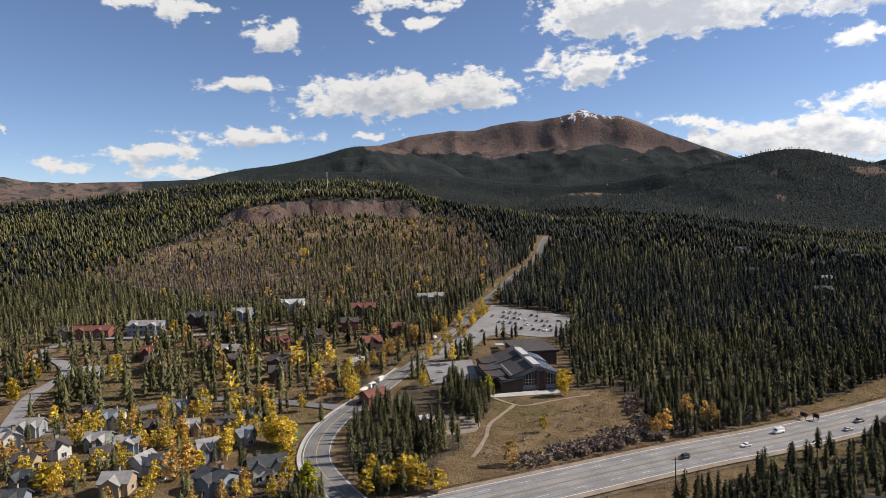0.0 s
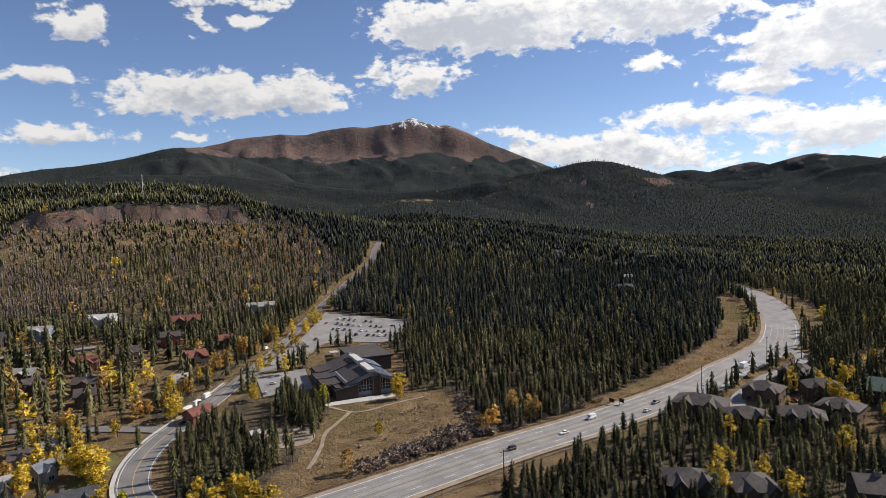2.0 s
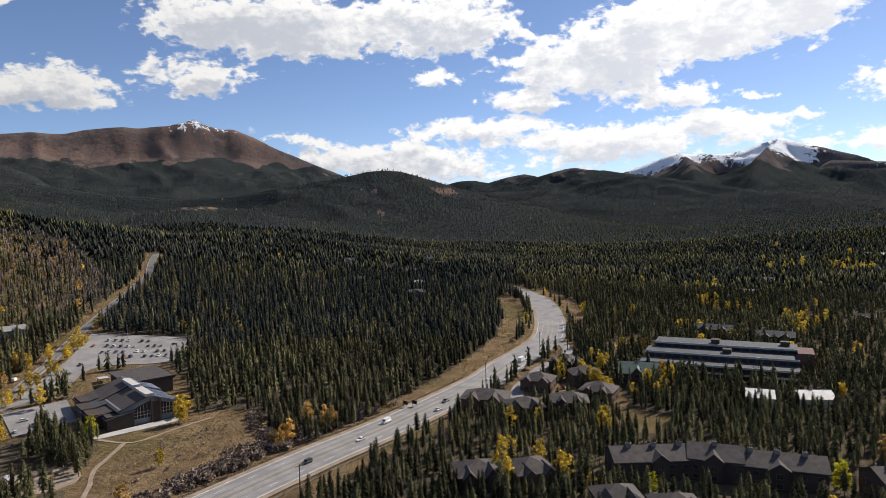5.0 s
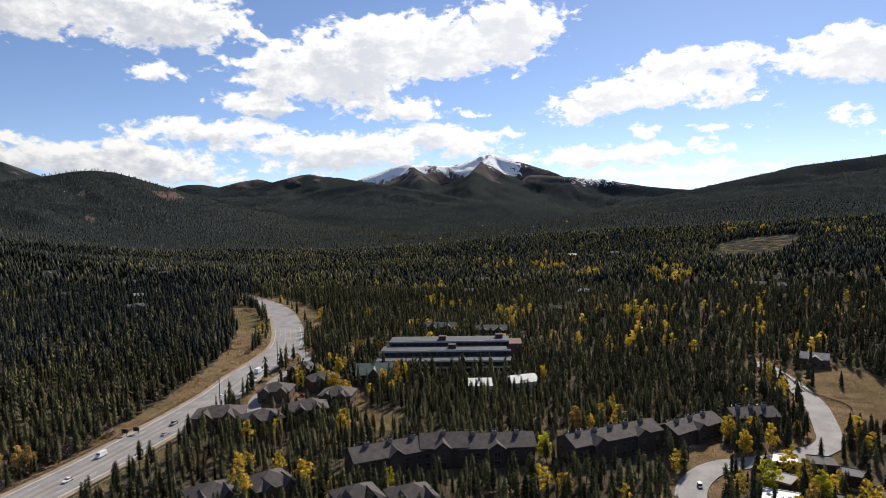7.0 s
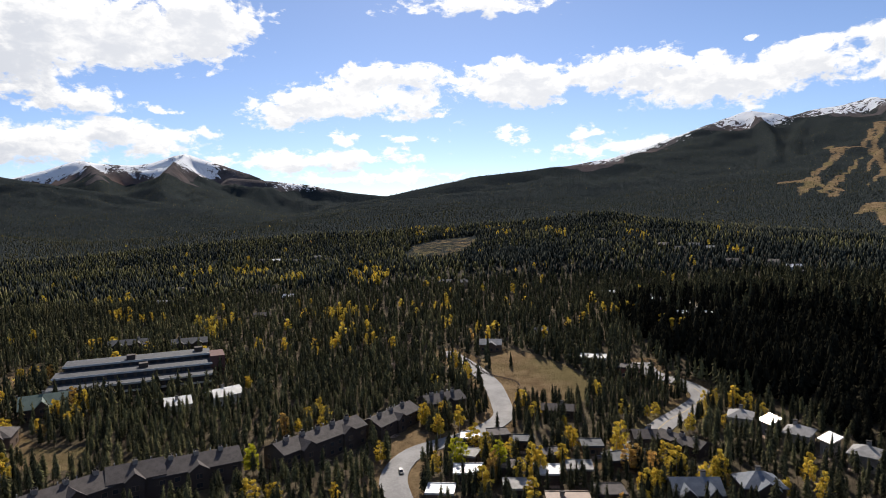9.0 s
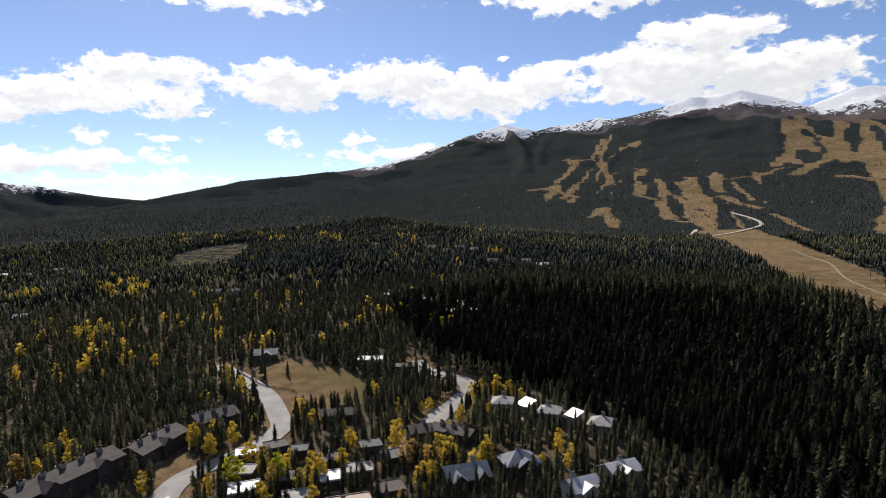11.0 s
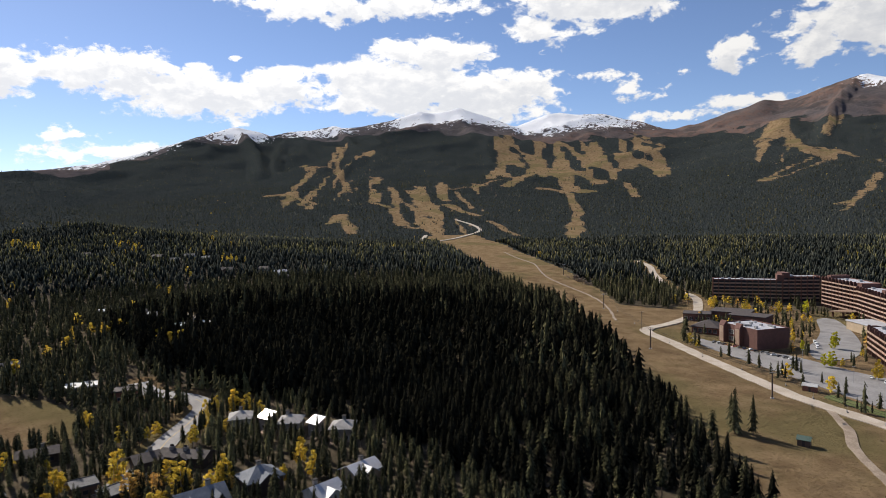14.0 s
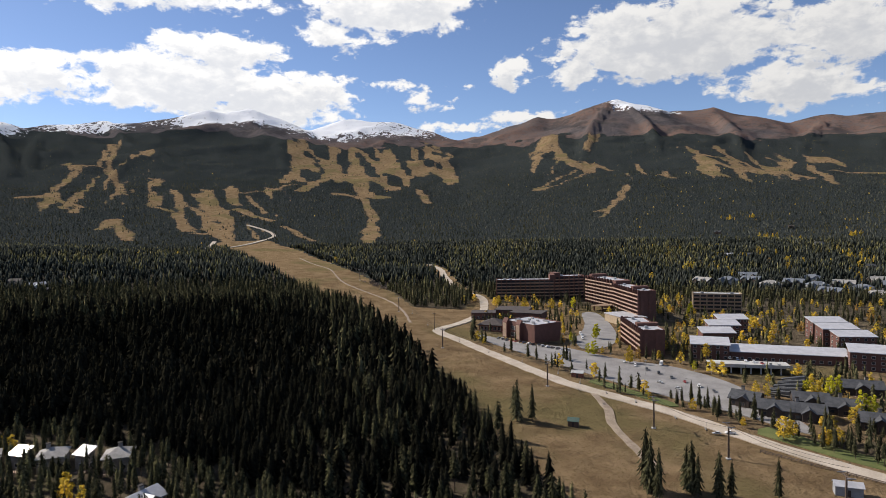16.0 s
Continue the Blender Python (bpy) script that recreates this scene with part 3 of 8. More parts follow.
FIELDS["condo lot"] = [(276, 246), (306, 250), (318, 266), (300, 268), (274, 252)]
FIELDS["creek field"] = [(269, 3), (300, 8), (345, 22), (372, 16), (356, -4), (322, -26), (296, -34), (276, -26)]
FIELDS["far clearing"] = [(911, 167), (1035, 176), (1090, 146), (1099, 79), (1014, 68), (880, 78), (850, 114), (866, 156)]
FIELDS["ski meadow"] = [(-80, -192), (55, -186), (99, -212), (159, -251), (235, -308), (300, -352), (380, -386), (470, -420), (560, -470), (655, -520), (790, -610), (960, -700), (1145, -798), (1080, -880), (900, -800), (760, -712), (600, -606), (470, -520), (389, -467), (340, -430), (300, -440), (310, -500), (270, -450), (246, -380), (215, -330), (127, -284), (28, -248), (-80, -216)]
FIELDS["meadow edge"] = [(380, -392), (212, -272), (130, -207), (86, -170), (64, -154), (20, -150), (-60, -190), (55, -190), (99, -214), (159, -253), (235, -310), (300, -354)]
FIELDS["hotel car park"] = [(232, -356), (210, -334), (138, -302), (103, -287), (51, -271), (24, -258), (18, -264), (56, -320), (93, -342), (120, -342), (165, -353), (180, -346), (208, -352)]
FIELDS["hotel forecourt"] = [(168, -378), (174, -400), (188, -440), (208, -480), (194, -488), (170, -452), (148, -408), (138, -370), (150, -350)]
FIELDS["ridge clearing"] = [(240, 1335), (262, 1318), (300, 1325), (330, 1330), (345, 1352), (318, 1368), (270, 1362)]
FIELDS["quarry patch"] = [(-150, 655), (-130, 655), (-128, 690), (-148, 690)]
FIELDS["slope clearing"] = [(-290, 640), (-225, 640), (-225, 665), (-290, 665)]
# Ski runs down the western mountain, as (bearing, distance) with half widths.
RUNS_BOWL = [
    (35, [(132.5, 3480), (131.7, 2685), (130.7, 2390)]),
    (38, [(135.2, 3495), (134.6, 2520), (133.9, 2445), (132.1, 2190)]),
    (41, [(136.6, 3430), (137.2, 2610), (138.8, 2490), (140.3, 2295)]),
    (46, [(137.2, 2405), (137.9, 2145), (139.4, 2120)]),
    (32, [(139.6, 3330), (140.6, 2845), (141.8, 2565)]),
    (23, [(142.5, 2275), (143.3, 2050)]),
    (38, [(143.8, 2875), (145.0, 2635)]),
    (27, [(135.1, 2190), (137.7, 2085), (138.4, 1755), (137.8, 1300)]),
    (21, [(131.6, 2340), (129.6, 2210), (127.1, 2160)]),
]
RUNS_LOW = [
    (20, [(111.0, 2275), (112.5, 2230), (113.2, 2345), (114.1, 2105), (115.1, 2045), (114.4, 1935)]),
    (25, [(117.2, 3435), (116.3, 2820), (115.2, 2805), (113.3, 2415)]),
    (22, [(118.0, 3565), (117.1, 2865), (118.1, 2265)]),
    (19, [(120.2, 2270), (120.1, 2030), (121.3, 1895)]),
    (23, [(116.2, 1675), (117.2, 1800), (117.9, 1665), (118.2, 1475)]),
    (17, [(123.3, 1555), (125.1, 1505), (127.6, 1260)]),
    (20, [(126.7, 1925), (128.1, 1795), (129.5, 1695)]),
    (15, [(130.6, 1615), (133.1, 1365)]),
    (16, [(127.7, 2115), (129.1, 1830)]),
]
RUNS_PEAK = [
    (31, [(154.7, 3230), (155.0, 2755), (156.2, 2580), (157.1, 2545)]),
    (19, [(156.5, 2495), (154.7, 2355), (152.9, 2160)]),
    (23, [(157.2, 2650), (157.4, 2535)]),
    (19, [(158.3, 2580), (159.6, 2490)]),
    (18, [(163.4, 2380), (164.6, 2265)]),
    (25, [(166.4, 2655), (167.5, 2405), (168.6, 2360)]),
    (25, [(167.2, 2715), (168.3, 2730), (170.1, 2485)]),
    (14, [(160.9, 2165), (160.4, 1970), (159.2, 1780), (157.9, 1755)]),
]
RUNS_NORTH = [
    (25, [(154.8, 3045), (155.5, 2765), (157.4, 2505)]),
    (28, [(157.0, 2595), (157.7, 2555)]),
    (15, [(157.4, 2420), (155.5, 2270), (153.3, 2155)]),
    (14, [(160.8, 2130), (159.8, 1890), (158.6, 1655)]),
    (23, [(167.3, 2625), (168.6, 2500)]),
    (23, [(166.4, 2695), (167.7, 2350)]),
    (21, [(170.0, 2935), (172.0, 2450), (174.0, 2385), (174.8, 2355)]),
    (18, [(170.4, 2450), (172.1, 2410)]),
    (23, [(175.9, 2580), (178.4, 2540), (179.4, 2525)]),
]
# Open bowls: bearings, distances, lean in degrees a kilometre, fineness, share.
BOWLS = [(130.5, 146.5, 2350, 3750, -2.4, 1.6, 0.475), (111.5, 121.5, 1900, 3200, 3.0, 1.7, 0.55), (121.0, 132.0, 1350, 2400, -3.0, 1.5, 0.545), (152.0, 159.0, 2300, 3500, 2.5, 1.7, 0.57), (160.0, 178.0, 2200, 3100, -4.5, 1.2, 0.60)]
RUNS = [(half * 0.6, line) for half, line in RUNS_BOWL] + [(half * 0.6, line) for half, line in RUNS_LOW + RUNS_PEAK + RUNS_NORTH]


def along(points, x, y):
    """Distance from (x, y) to a broken line."""
    best = np.full(np.shape(x), 1e9)
    for (ax, ay), (bx, by) in zip(points, points[1:]):
        dx, dy = bx - ax, by - ay
        s = np.clip(((x - ax) * dx + (y - ay) * dy) / (dx * dx + dy * dy), 0, 1)
        best = np.minimum(best, np.hypot(x - ax - s * dx, y - ay - s * dy))
    return best


def inside(poly, x, y):
    hit = np.zeros(np.shape(x), bool)
    for (ax, ay), (bx, by) in zip(poly, poly[1:] + poly[:1]):
        if ay != by:
            hit ^= ((ay > y) != (by > y)) & (x < (bx - ax) * (y - ay) / (by - ay) + ax)
    return hit


def run_strips(x, y):
    """Open strips winding down the bowl between islands of trees, 0 to 1."""
    az, r = np.degrees(np.arctan2(x, y)) % 360, np.hypot(x, y)
    out = np.zeros(np.shape(x))
    for a0, a1, r0, r1, lean, fine, level in BOWLS:
        zone = np.clip((az - a0) / 1.2, 0, 1) * np.clip((a1 - az) / 1.2, 0, 1) * np.clip((r - r0) / 160, 0, 1) * np.clip((r1 - r) / 160, 0, 1)
        u = (az - lean * (r - r0) / 1000) * fine
        f = 0.7 * value_noise(u * 100 + 40 * value_noise(x, y, 120), r * 0.28, 100) + 0.3 * value_noise(u * 100 + 400, r * 0.7, 60)
        out = np.maximum(out, np.clip((f - level) * 7 * zone + 0.5 * zone, 0, 1) * (zone > 0.25))
    return out


def run_mask(x, y):
    strips = run_strips(x, y) > 0.5
    x2, y2 = x + 9 * wave(x, y, 40, 3.3), y + 9 * wave(x, y, 46, 5.1)
    out = strips
    for half, line in RUNS:
        pts = [pol(a, d) for a, d in line]
        out |= along(pts, x2, y2) < half * (1.0 + 0.35 * wave(x, y, 90, half))
    return out


def run_cover(x, y):
    """How openly a place lies on a ski run, fading over its ragged edge."""
    x2, y2 = x + 9 * wave(x, y, 40, 3.3), y + 9 * wave(x, y, 46, 5.1)
    out = np.zeros(np.shape(x))
    for half, line in RUNS:
        pts = [pol(a, d) for a, d in line]
        out = np.maximum(out, np.clip(0.5 + (half * (1.0 + 0.35 * wave(x, y, 90, half)) - along(pts, x2, y2)) / 24, 0, 0.66))
    return np.maximum(out, 0.66 * run_strips(x, y))


def meadow_mask(x, y):
    out = np.zeros(np.shape(x), bool)
    for poly in FIELDS.values():
        out |= inside(poly, x, y)
    return out


ROADS = [(HIGHWAY, 11.0), (VALLEY_ROAD, 3.8), (SIDE_ROAD, 3.6), (HILL_ROAD, 3.6), (LOT_ROAD, 4.0), (LODGE_ROAD, 4.2), (CREEK_ROAD, 4.2), (DIRT_ROAD, 4.0), (CONDO_DRIVE, 3.2)]


def treeline(x, y):
    """Height at which the trees give out: ragged, and lower on the southern mountains."""
    deg = np.degrees(np.arctan2(x, y)) % 360
    east, west = (deg > 300) | (deg < 38), (deg > 99) & (deg < 240)
    line = np.where(east, 395, np.where(west, np.interp(deg, (99, 108, 112, 128, 133, 145, 150, 165, 180), (430, 520, 570, 570, 500, 500, 470, 450, 450)), 300))
    return line + 110 * (value_noise(x, y, 240) - 0.5) + 80 * (value_noise(x - 55, y + 20, 75) - 0.5) + 14 * wave(x, y, 60, 5.0)


def scarp_mask(x, y):
    """The bare face of the quarry's cut bank."""
    az, r = np.degrees(np.arctan2(x, y)), np.hypot(x, y)
    lip = 788 + 10 * np.sin(az * 0.9) + 4 * np.sin(az * 3.1)
    return (az > -19.5) & (az < -2.0) & (r > lip - 10 + 4 * wave(x, y, 14, 2.0)) & (r < lip + 17)


def build_ground():
    a = np.radians(np.concatenate([np.arange(-48, 192, 0.40), np.arange(192, 312, 3.0)]))
    r = [0.0, 25, 45]
    step = 3.2
    while r[-1] < 4300:
        r.append(r[-1] + max(step, r[-1] * (0.0145 if r[-1] < 1500 else 0.009)))
    r = np.array(r)
    rr, aa = np.meshgrid(r, a, indexing="ij")
    x, y = np.sin(aa) * rr, np.cos(aa) * rr
    z = height(x, y)
    na, nr = len(a), len(r)
    i, j = np.meshgrid(np.arange(nr - 1), np.arange(na), indexing="ij")
    k = (j + 1) % na
    quads = np.stack([i * na + j, i * na + k, (i + 1) * na + k, (i + 1) * na + j], -1).reshape(-1, 4)
    me = bpy.data.meshes.new("ground")
    me.from_pydata(np.stack([x, y, z], -1).reshape(-1, 3).tolist(), [], quads[:, ::-1].tolist())
    me.polygons.foreach_set("use_smooth", [True] * len(me.polygons))
    fx, fy, fz = x.ravel(), y.ravel(), z.ravel()
    deg = np.degrees(np.arctan2(fx, fy)) % 360
    meadow = np.where(meadow_mask(fx, fy), 1.0, run_cover(fx, fy))
    for name in ("far clearing", "slope clearing", "quarry patch", "ridge clearing"):
        meadow = np.where(inside(FIELDS[name], fx, fy), 0.46, meadow)
    for line, half in ROADS:
        meadow = np.maximum(meadow, np.clip(1.6 - along(line, fx, fy) / (half + 5), 0, 1))
    town = inside([(-260, 180), (-60, 150), (-50, 300), (-20, 400), (-140, 430), (-330, 420)], fx, fy)
    meadow = np.maximum(meadow, 0.66 * town)
    lodging = inside([(255, -345), (232, -362), (262, -400), (300, -470), (280, -500), (200, -520), (120, -470), (60, -420), (-60, -420), (-60, -300), (28, -250), (127, -284), (216, -330)], fx, fy)
    meadow = np.maximum(meadow, 0.53 * lodging)
    quarry = inside([(-330, 560), (-20, 440), (40, 560), (20, 720), (-60, 780), (-240, 770)], fx, fy)
    meadow = np.maximum(meadow, 0.60 * quarry)
    line = treeline(fx, fy)
    far = np.hypot(fx, fy) > 2300
    alpine = np.clip(0.5 + (fz - line) / 70, 0, 1) * far
    flank = np.exp(-((deg - 33.6) / 1.9) ** 2 - ((np.hypot(fx, fy) - 1860) / 150) ** 2) + np.exp(-((deg - 27.4) / 0.4) ** 2 - ((np.hypot(fx, fy) - 1840) / 90) ** 2) + np.exp(-((deg - 27.6 - (1700 - np.hypot(fx, fy)) / 300) / 0.6) ** 2 - ((np.hypot(fx, fy) - 1600) / 120) ** 2)
    alpine = np.maximum(alpine, np.clip(0.46 * flank + 0.5 * flank * (value_noise(fx, fy, 45) - 0.3), 0, 0.75))
    alpine = np.where(scarp_mask(fx, fy), 0.95, alpine)
    alpine = np.where((deg > 300) & (deg < 335) & far, 0.55, alpine)
    snow = np.zeros_like(fz)
    for az, d, wide, low, amount in ((125.2, 3960, 170, 520, 1.05), (128.6, 3980, 190, 520, 1.1), (127.2, 3960, 90, 540, 0.85), (135.6, 3940, 230, 470, 1.1), (139.5, 3980, 240, 500, 0.85), (142, 4030, 150, 480, 0.72),
                                     (161.8, 3980, 130, 600, 1.05), (163.6, 4000, 80, 600, 0.75), (109.2, 3970, 120, 480, 1.0), (107.3, 3950, 80, 470, 0.65), (100.5, 4056, 260, 330, 0.85), (116, 3980, 170, 540, 0.75), (113.6, 4000, 90, 540, 0.6), (121, 4030, 120, 560, 0.5),
                                     (60.6, 4050, 170, 320, 1.05), (62.2, 4090, 90, 300, 0.95), (58, 4130, 130, 350, 0.75), (53.2, 4130, 150, 330, 1.0), (50.4, 4130, 150, 310, 1.0), (71, 3990, 160, 250, 0.75), (12.3, 3950, 90, 600, 0.66), (15, 3950, 70, 600, 0.6)):
        px, py = pol(az, d)
        near = np.exp(-((fx - px) ** 2 + (fy - py) ** 2) / (2 * wide ** 2))
        snow = np.maximum(snow, amount * np.minimum(1, near * 1.4) * np.clip((fz - low) / 60 + 0.5, 0, 1))
    layer = me.color_attributes.new("cover", "FLOAT_COLOR", "POINT")
    layer.data.foreach_set("color", np.stack([meadow, snow, alpine, np.clip((900 - np.hypot(fx, fy)) / 400, 0, 1)], -1).ravel())
    me.materials.append(M_GROUND)
    return tagged(new("ground", me), "forested valley floor rising to bare rocky mountains", "ground", kind="structure")


ground = build_ground()


def smooth_line(points, step=4.0):
    """A Catmull-Rom line through the points, about one point every step metres."""
    p = np.array([points[0]] + list(points) + [points[-1]], float)
    out = []
    for i in range(1, len(p) - 2):
        n = max(2, int(np.hypot(*(p[i + 1] - p[i])) / step))
        for t in np.arange(n) / n:
            a, b, c, d = p[i - 1], p[i], p[i + 1], p[i + 2]
            out.append(0.5 * (2 * b + (c - a) * t + (2 * a - 5 * b + 4 * c - d) * t * t + (3 * b - a - 3 * c + d) * t ** 3))
    out.append(p[-2])
    return np.array(out)


def strip_mesh(name, points, left, right, lift, mat, wavy=0.0, dash=None, thick=0.3):
    """A band laid on the ground beside a line, from left to right of it (metres), with a thickness."""
    line = smooth_line(points)
    tang = np.gradient(line, axis=0)
    tang /= np.maximum(1e-9, np.hypot(tang[:, 0], tang[:, 1]))[:, None]
    nrm = np.stack([tang[:, 1], -tang[:, 0]], -1)
    w = wavy * wave(line[:, 0] * 3, line[:, 1] * 3, 9, 1.0)
    l, r = line + nrm * (left + w)[:, None], line + nrm * (right + wavy * wave(line[:, 0] * 3, line[:, 1] * 3, 11, 4.0))[:, None]
    mid = height(line[:, 0], line[:, 1]) + lift
    z = np.maximum(mid, np.maximum(height(l[:, 0], l[:, 1]), height(r[:, 0], r[:, 1])) + lift * 0.6)
    n = len(line)
    verts = [(*p, h) for p, h in zip(l, z)] + [(*p, h) for p, h in zip(r, z)] + [(*p, h - thick) for p, h in zip(l, z)] + [(*p, h - thick) for p, h in zip(r, z)]
    faces = []
    for i in range(n - 1):
        if dash and (i % dash[1]) >= dash[0]:
            continue
        faces.append((i, n + i, n + i + 1, i + 1)[::-1])
        if not dash:
            faces.append((i, i + 1, 2 * n + i + 1, 2 * n + i)[::-1])
            faces.append((n + i, 3 * n + i, 3 * n + i + 1, n + i + 1)[::-1])
    me = bpy.data.meshes.new(name)
    me.from_pydata([tuple(map(float, v)) for v in verts], [], faces)
    me.materials.append(mat)
    return me


def road(name, label, points, half, mat, lift=0.35, wavy=0.0):
    ob = new(name, strip_mesh(name, points, -np.asarray(half), np.asarray(half), lift, mat, wavy, thick=1.0))
    return tagged(ob, label, "road", kind="structure")


def marking(parent, name, points, off, width, mat, lift=0.40, dash=None):
    ob = new(name, strip_mesh(name, points, np.array(off - width / 2), np.array(off + width / 2), lift, mat, dash=dash, thick=0.02))
    ob.parent = parent
    return ob


def patch(name, label, poly, lift, mat, category, kind="structure", thick=0.6):
    """A flat-edged area laid on the ground."""
    bm = bmesh.new()
    pts = smooth_line(poly + poly[:1], 6.0)[:-1] if len(poly) > 4 else np.array(poly, float)
    top = bm.faces.new([bm.verts.new((p[0], p[1], 0)) for p in pts])
    bmesh.ops.triangulate(bm, faces=[top])
    for _ in range(2):
        bmesh.ops.subdivide_edges(bm, edges=[e for e in bm.edges if e.calc_length() > 8], cuts=1, use_grid_fill=True)
    co = np.array([v.co[:2] for v in bm.verts])
    for v, h in zip(bm.verts, height(co[:, 0], co[:, 1])):
        v.co.z = h + lift
    bm.normal_update()
    bmesh.ops.recalc_face_normals(bm, faces=bm.faces)
    if sum(f.normal.z for f in bm.faces) < 0:
        bmesh.ops.reverse_faces(bm, faces=bm.faces)
    edge = bmesh.ops.extrude_face_region(bm, geom=[e for e in bm.edges if e.is_boundary])
    for g in edge["geom"]:
        if isinstance(g, bmesh.types.BMVert):
            g.co.z -= thick
    me = bpy.data.meshes.new(name)
    bm.to_mesh(me)
    bm.free()
    me.materials.append(mat)
    return tagged(new(name, me), label, category, kind=kind)


def taper(points, near, far, y0, y1):
    """Half width along a line, going from near to far as y runs from y0 to y1."""
    line = smooth_line(points)
    return near + (far - near) * np.clip((line[:, 1] - y0) / (y1 - y0), 0, 1)


highway = road("highway", "pale four-lane asphalt highway curving through forest", HIGHWAY, 10.4, M_ASPHALT)
for off, w, mat, dash in ((-8.6, 0.22, M_PAINT_W, None), (8.6, 0.22, M_PAINT_W, None), (-1.6, 0.16, M_PAINT_Y, None), (1.6, 0.16, M_PAINT_Y, None), (-5.2, 0.16, M_PAINT_W, (1, 3)), (5.2, 0.16, M_PAINT_W, (1, 3))):
    marking(highway, "lane_line", HIGHWAY, off, w, mat, dash=dash)
for off, w in ((-7.0, 0.35), (-3.5, 0.30), (0.0, 0.55), (3.5, 0.30), (7.0, 0.35)):
    marking(highway, "tar_seam", HIGHWAY, off, w, M_ASPHALT_DARK, lift=0.37)
for off in (-9.9, 9.9):
    marking(highway, "gravel_shoulder", HIGHWAY, off, 2.4, M_TRACK, lift=0.365)
valley_road = road("valley_road", "grey two-lane road running up the valley", VALLEY_ROAD, taper(VALLEY_ROAD, 5.0, 2.7, 250, 350), M_ASPHALT_DARK)
for off, w, mat in ((-4.4, 0.18, M_PAINT_W), (4.4, 0.18, M_PAINT_W)):
    marking(valley_road, "lane_line", VALLEY_ROAD[:9], off, w, mat)
for off in (-2.4, 2.4):
    marking(valley_road, "lane_line", VALLEY_ROAD[9:], off, 0.16, M_PAINT_W)
marking(valley_road, "lane_line", VALLEY_ROAD, -0.1, 0.22, M_PAINT_Y)
marking(valley_road, "kerb", VALLEY_ROAD[:9], -5.8, 1.4, M_CONCRETE, lift=0.5)
road("side_road", "grey street through the houses", SIDE_ROAD, 3.4, M_ASPHALT_DARK, 0.33)
road("hill_road", "grey winding street below the hill", HILL_ROAD, 3.3, M_ASPHALT, 0.36)
road("car_park_road", "asphalt lane linking the car parks", LOT_ROAD, 3.6, M_ASPHALT, 0.33)
lodge_road = road("lodge_road", "pale winding lane beside the creek field", LODGE_ROAD, 4.4, M_ASPHALT)
creek_road = road("creek_road", "pale curved street between cabins", CREEK_ROAD, 4.6, M_ASPHALT)
marking(creek_road, "lane_line", CREEK_ROAD, 0, 0.25, M_PAINT_Y)
road("dirt_road", "pale gravel service road across the ski meadow", DIRT_ROAD, 3.6, M_GRAVEL, wavy=0.5)
road("ski_track", "narrow dirt track down the ski meadow", SKI_TRACK, 1.6, M_TRACK, 0.30, 0.5)
road("meadow_path", "faint dirt footpath up the ski meadow", MEADOW_PATH, 0.8, M_TRACK, 0.5, 0.5)
road("condo_drive", "pale asphalt drive between the townhouses", CONDO_DRIVE, 3.0, M_ASPHALT, 0.33)
road("far_highway", "distant pale stretch of the highway", FAR_HIGHWAY, 8.0, M_ASPHALT, 0.6)
for line in SPUR_ROADS[1:]:
    road("service_road", "pale dirt service road on the slope", line, 4.0, M_GRAVEL, 1.2, 0.5)

# ---- trees ----
def conifer_template(sides, rings, seed, slim=0.17, base=0.10, trunk=True, jag=0.35):
    """Vertices and triangles of a conifer one metre high: a crown of drooping, jagged whorls on a trunk."""
    rnd = random.Random(seed)
    verts, tris = [(0, 0, 1.0)], []
    for k in range(rings):
        s = (k + 1) / rings
        top = 1 - s * (1 - base)
        out = slim * 1.12 * (s ** 0.7) * (1.0 if k % 2 == 0 or rings < 4 else 0.46)
        for j in range(sides):
            a = 2 * math.pi * (j + 0.5 * (k % 2) + rnd.uniform(-0.25, 0.25)) / sides
            q = out * (1 + rnd.uniform(-jag, jag))
            verts.append((q * math.cos(a), q * math.sin(a), top - (0.03 if k % 2 == 0 else -0.01) * rnd.uniform(0.3, 1.6)))
    for j in range(sides):
        tris.append((0, 1 + j, 1 + (j + 1) % sides))
    for k in range(rings - 1):
        p, q = 1 + k * sides, 1 + (k + 1) * sides
        for j in range(sides):
            j2 = (j + 1) % sides
            tris += [(p + j, q + j, q + j2), (p + j, q + j2, p + j2)]
    n = len(verts)
    if trunk:
        for z, w in ((0.0, 0.013), (base + 0.25, 0.009)):
            verts += [(w * math.cos(a), w * math.sin(a), z) for a in (0, 2.09, 4.19)]
        for j in range(3):
            j2 = (j + 1) % 3
            tris += [(n + j, n + j2, n + 3 + j2), (n + j, n + 3 + j2, n + 3 + j)]
    return np.array(verts), np.array(tris), len(tris) - (6 if trunk else 0)


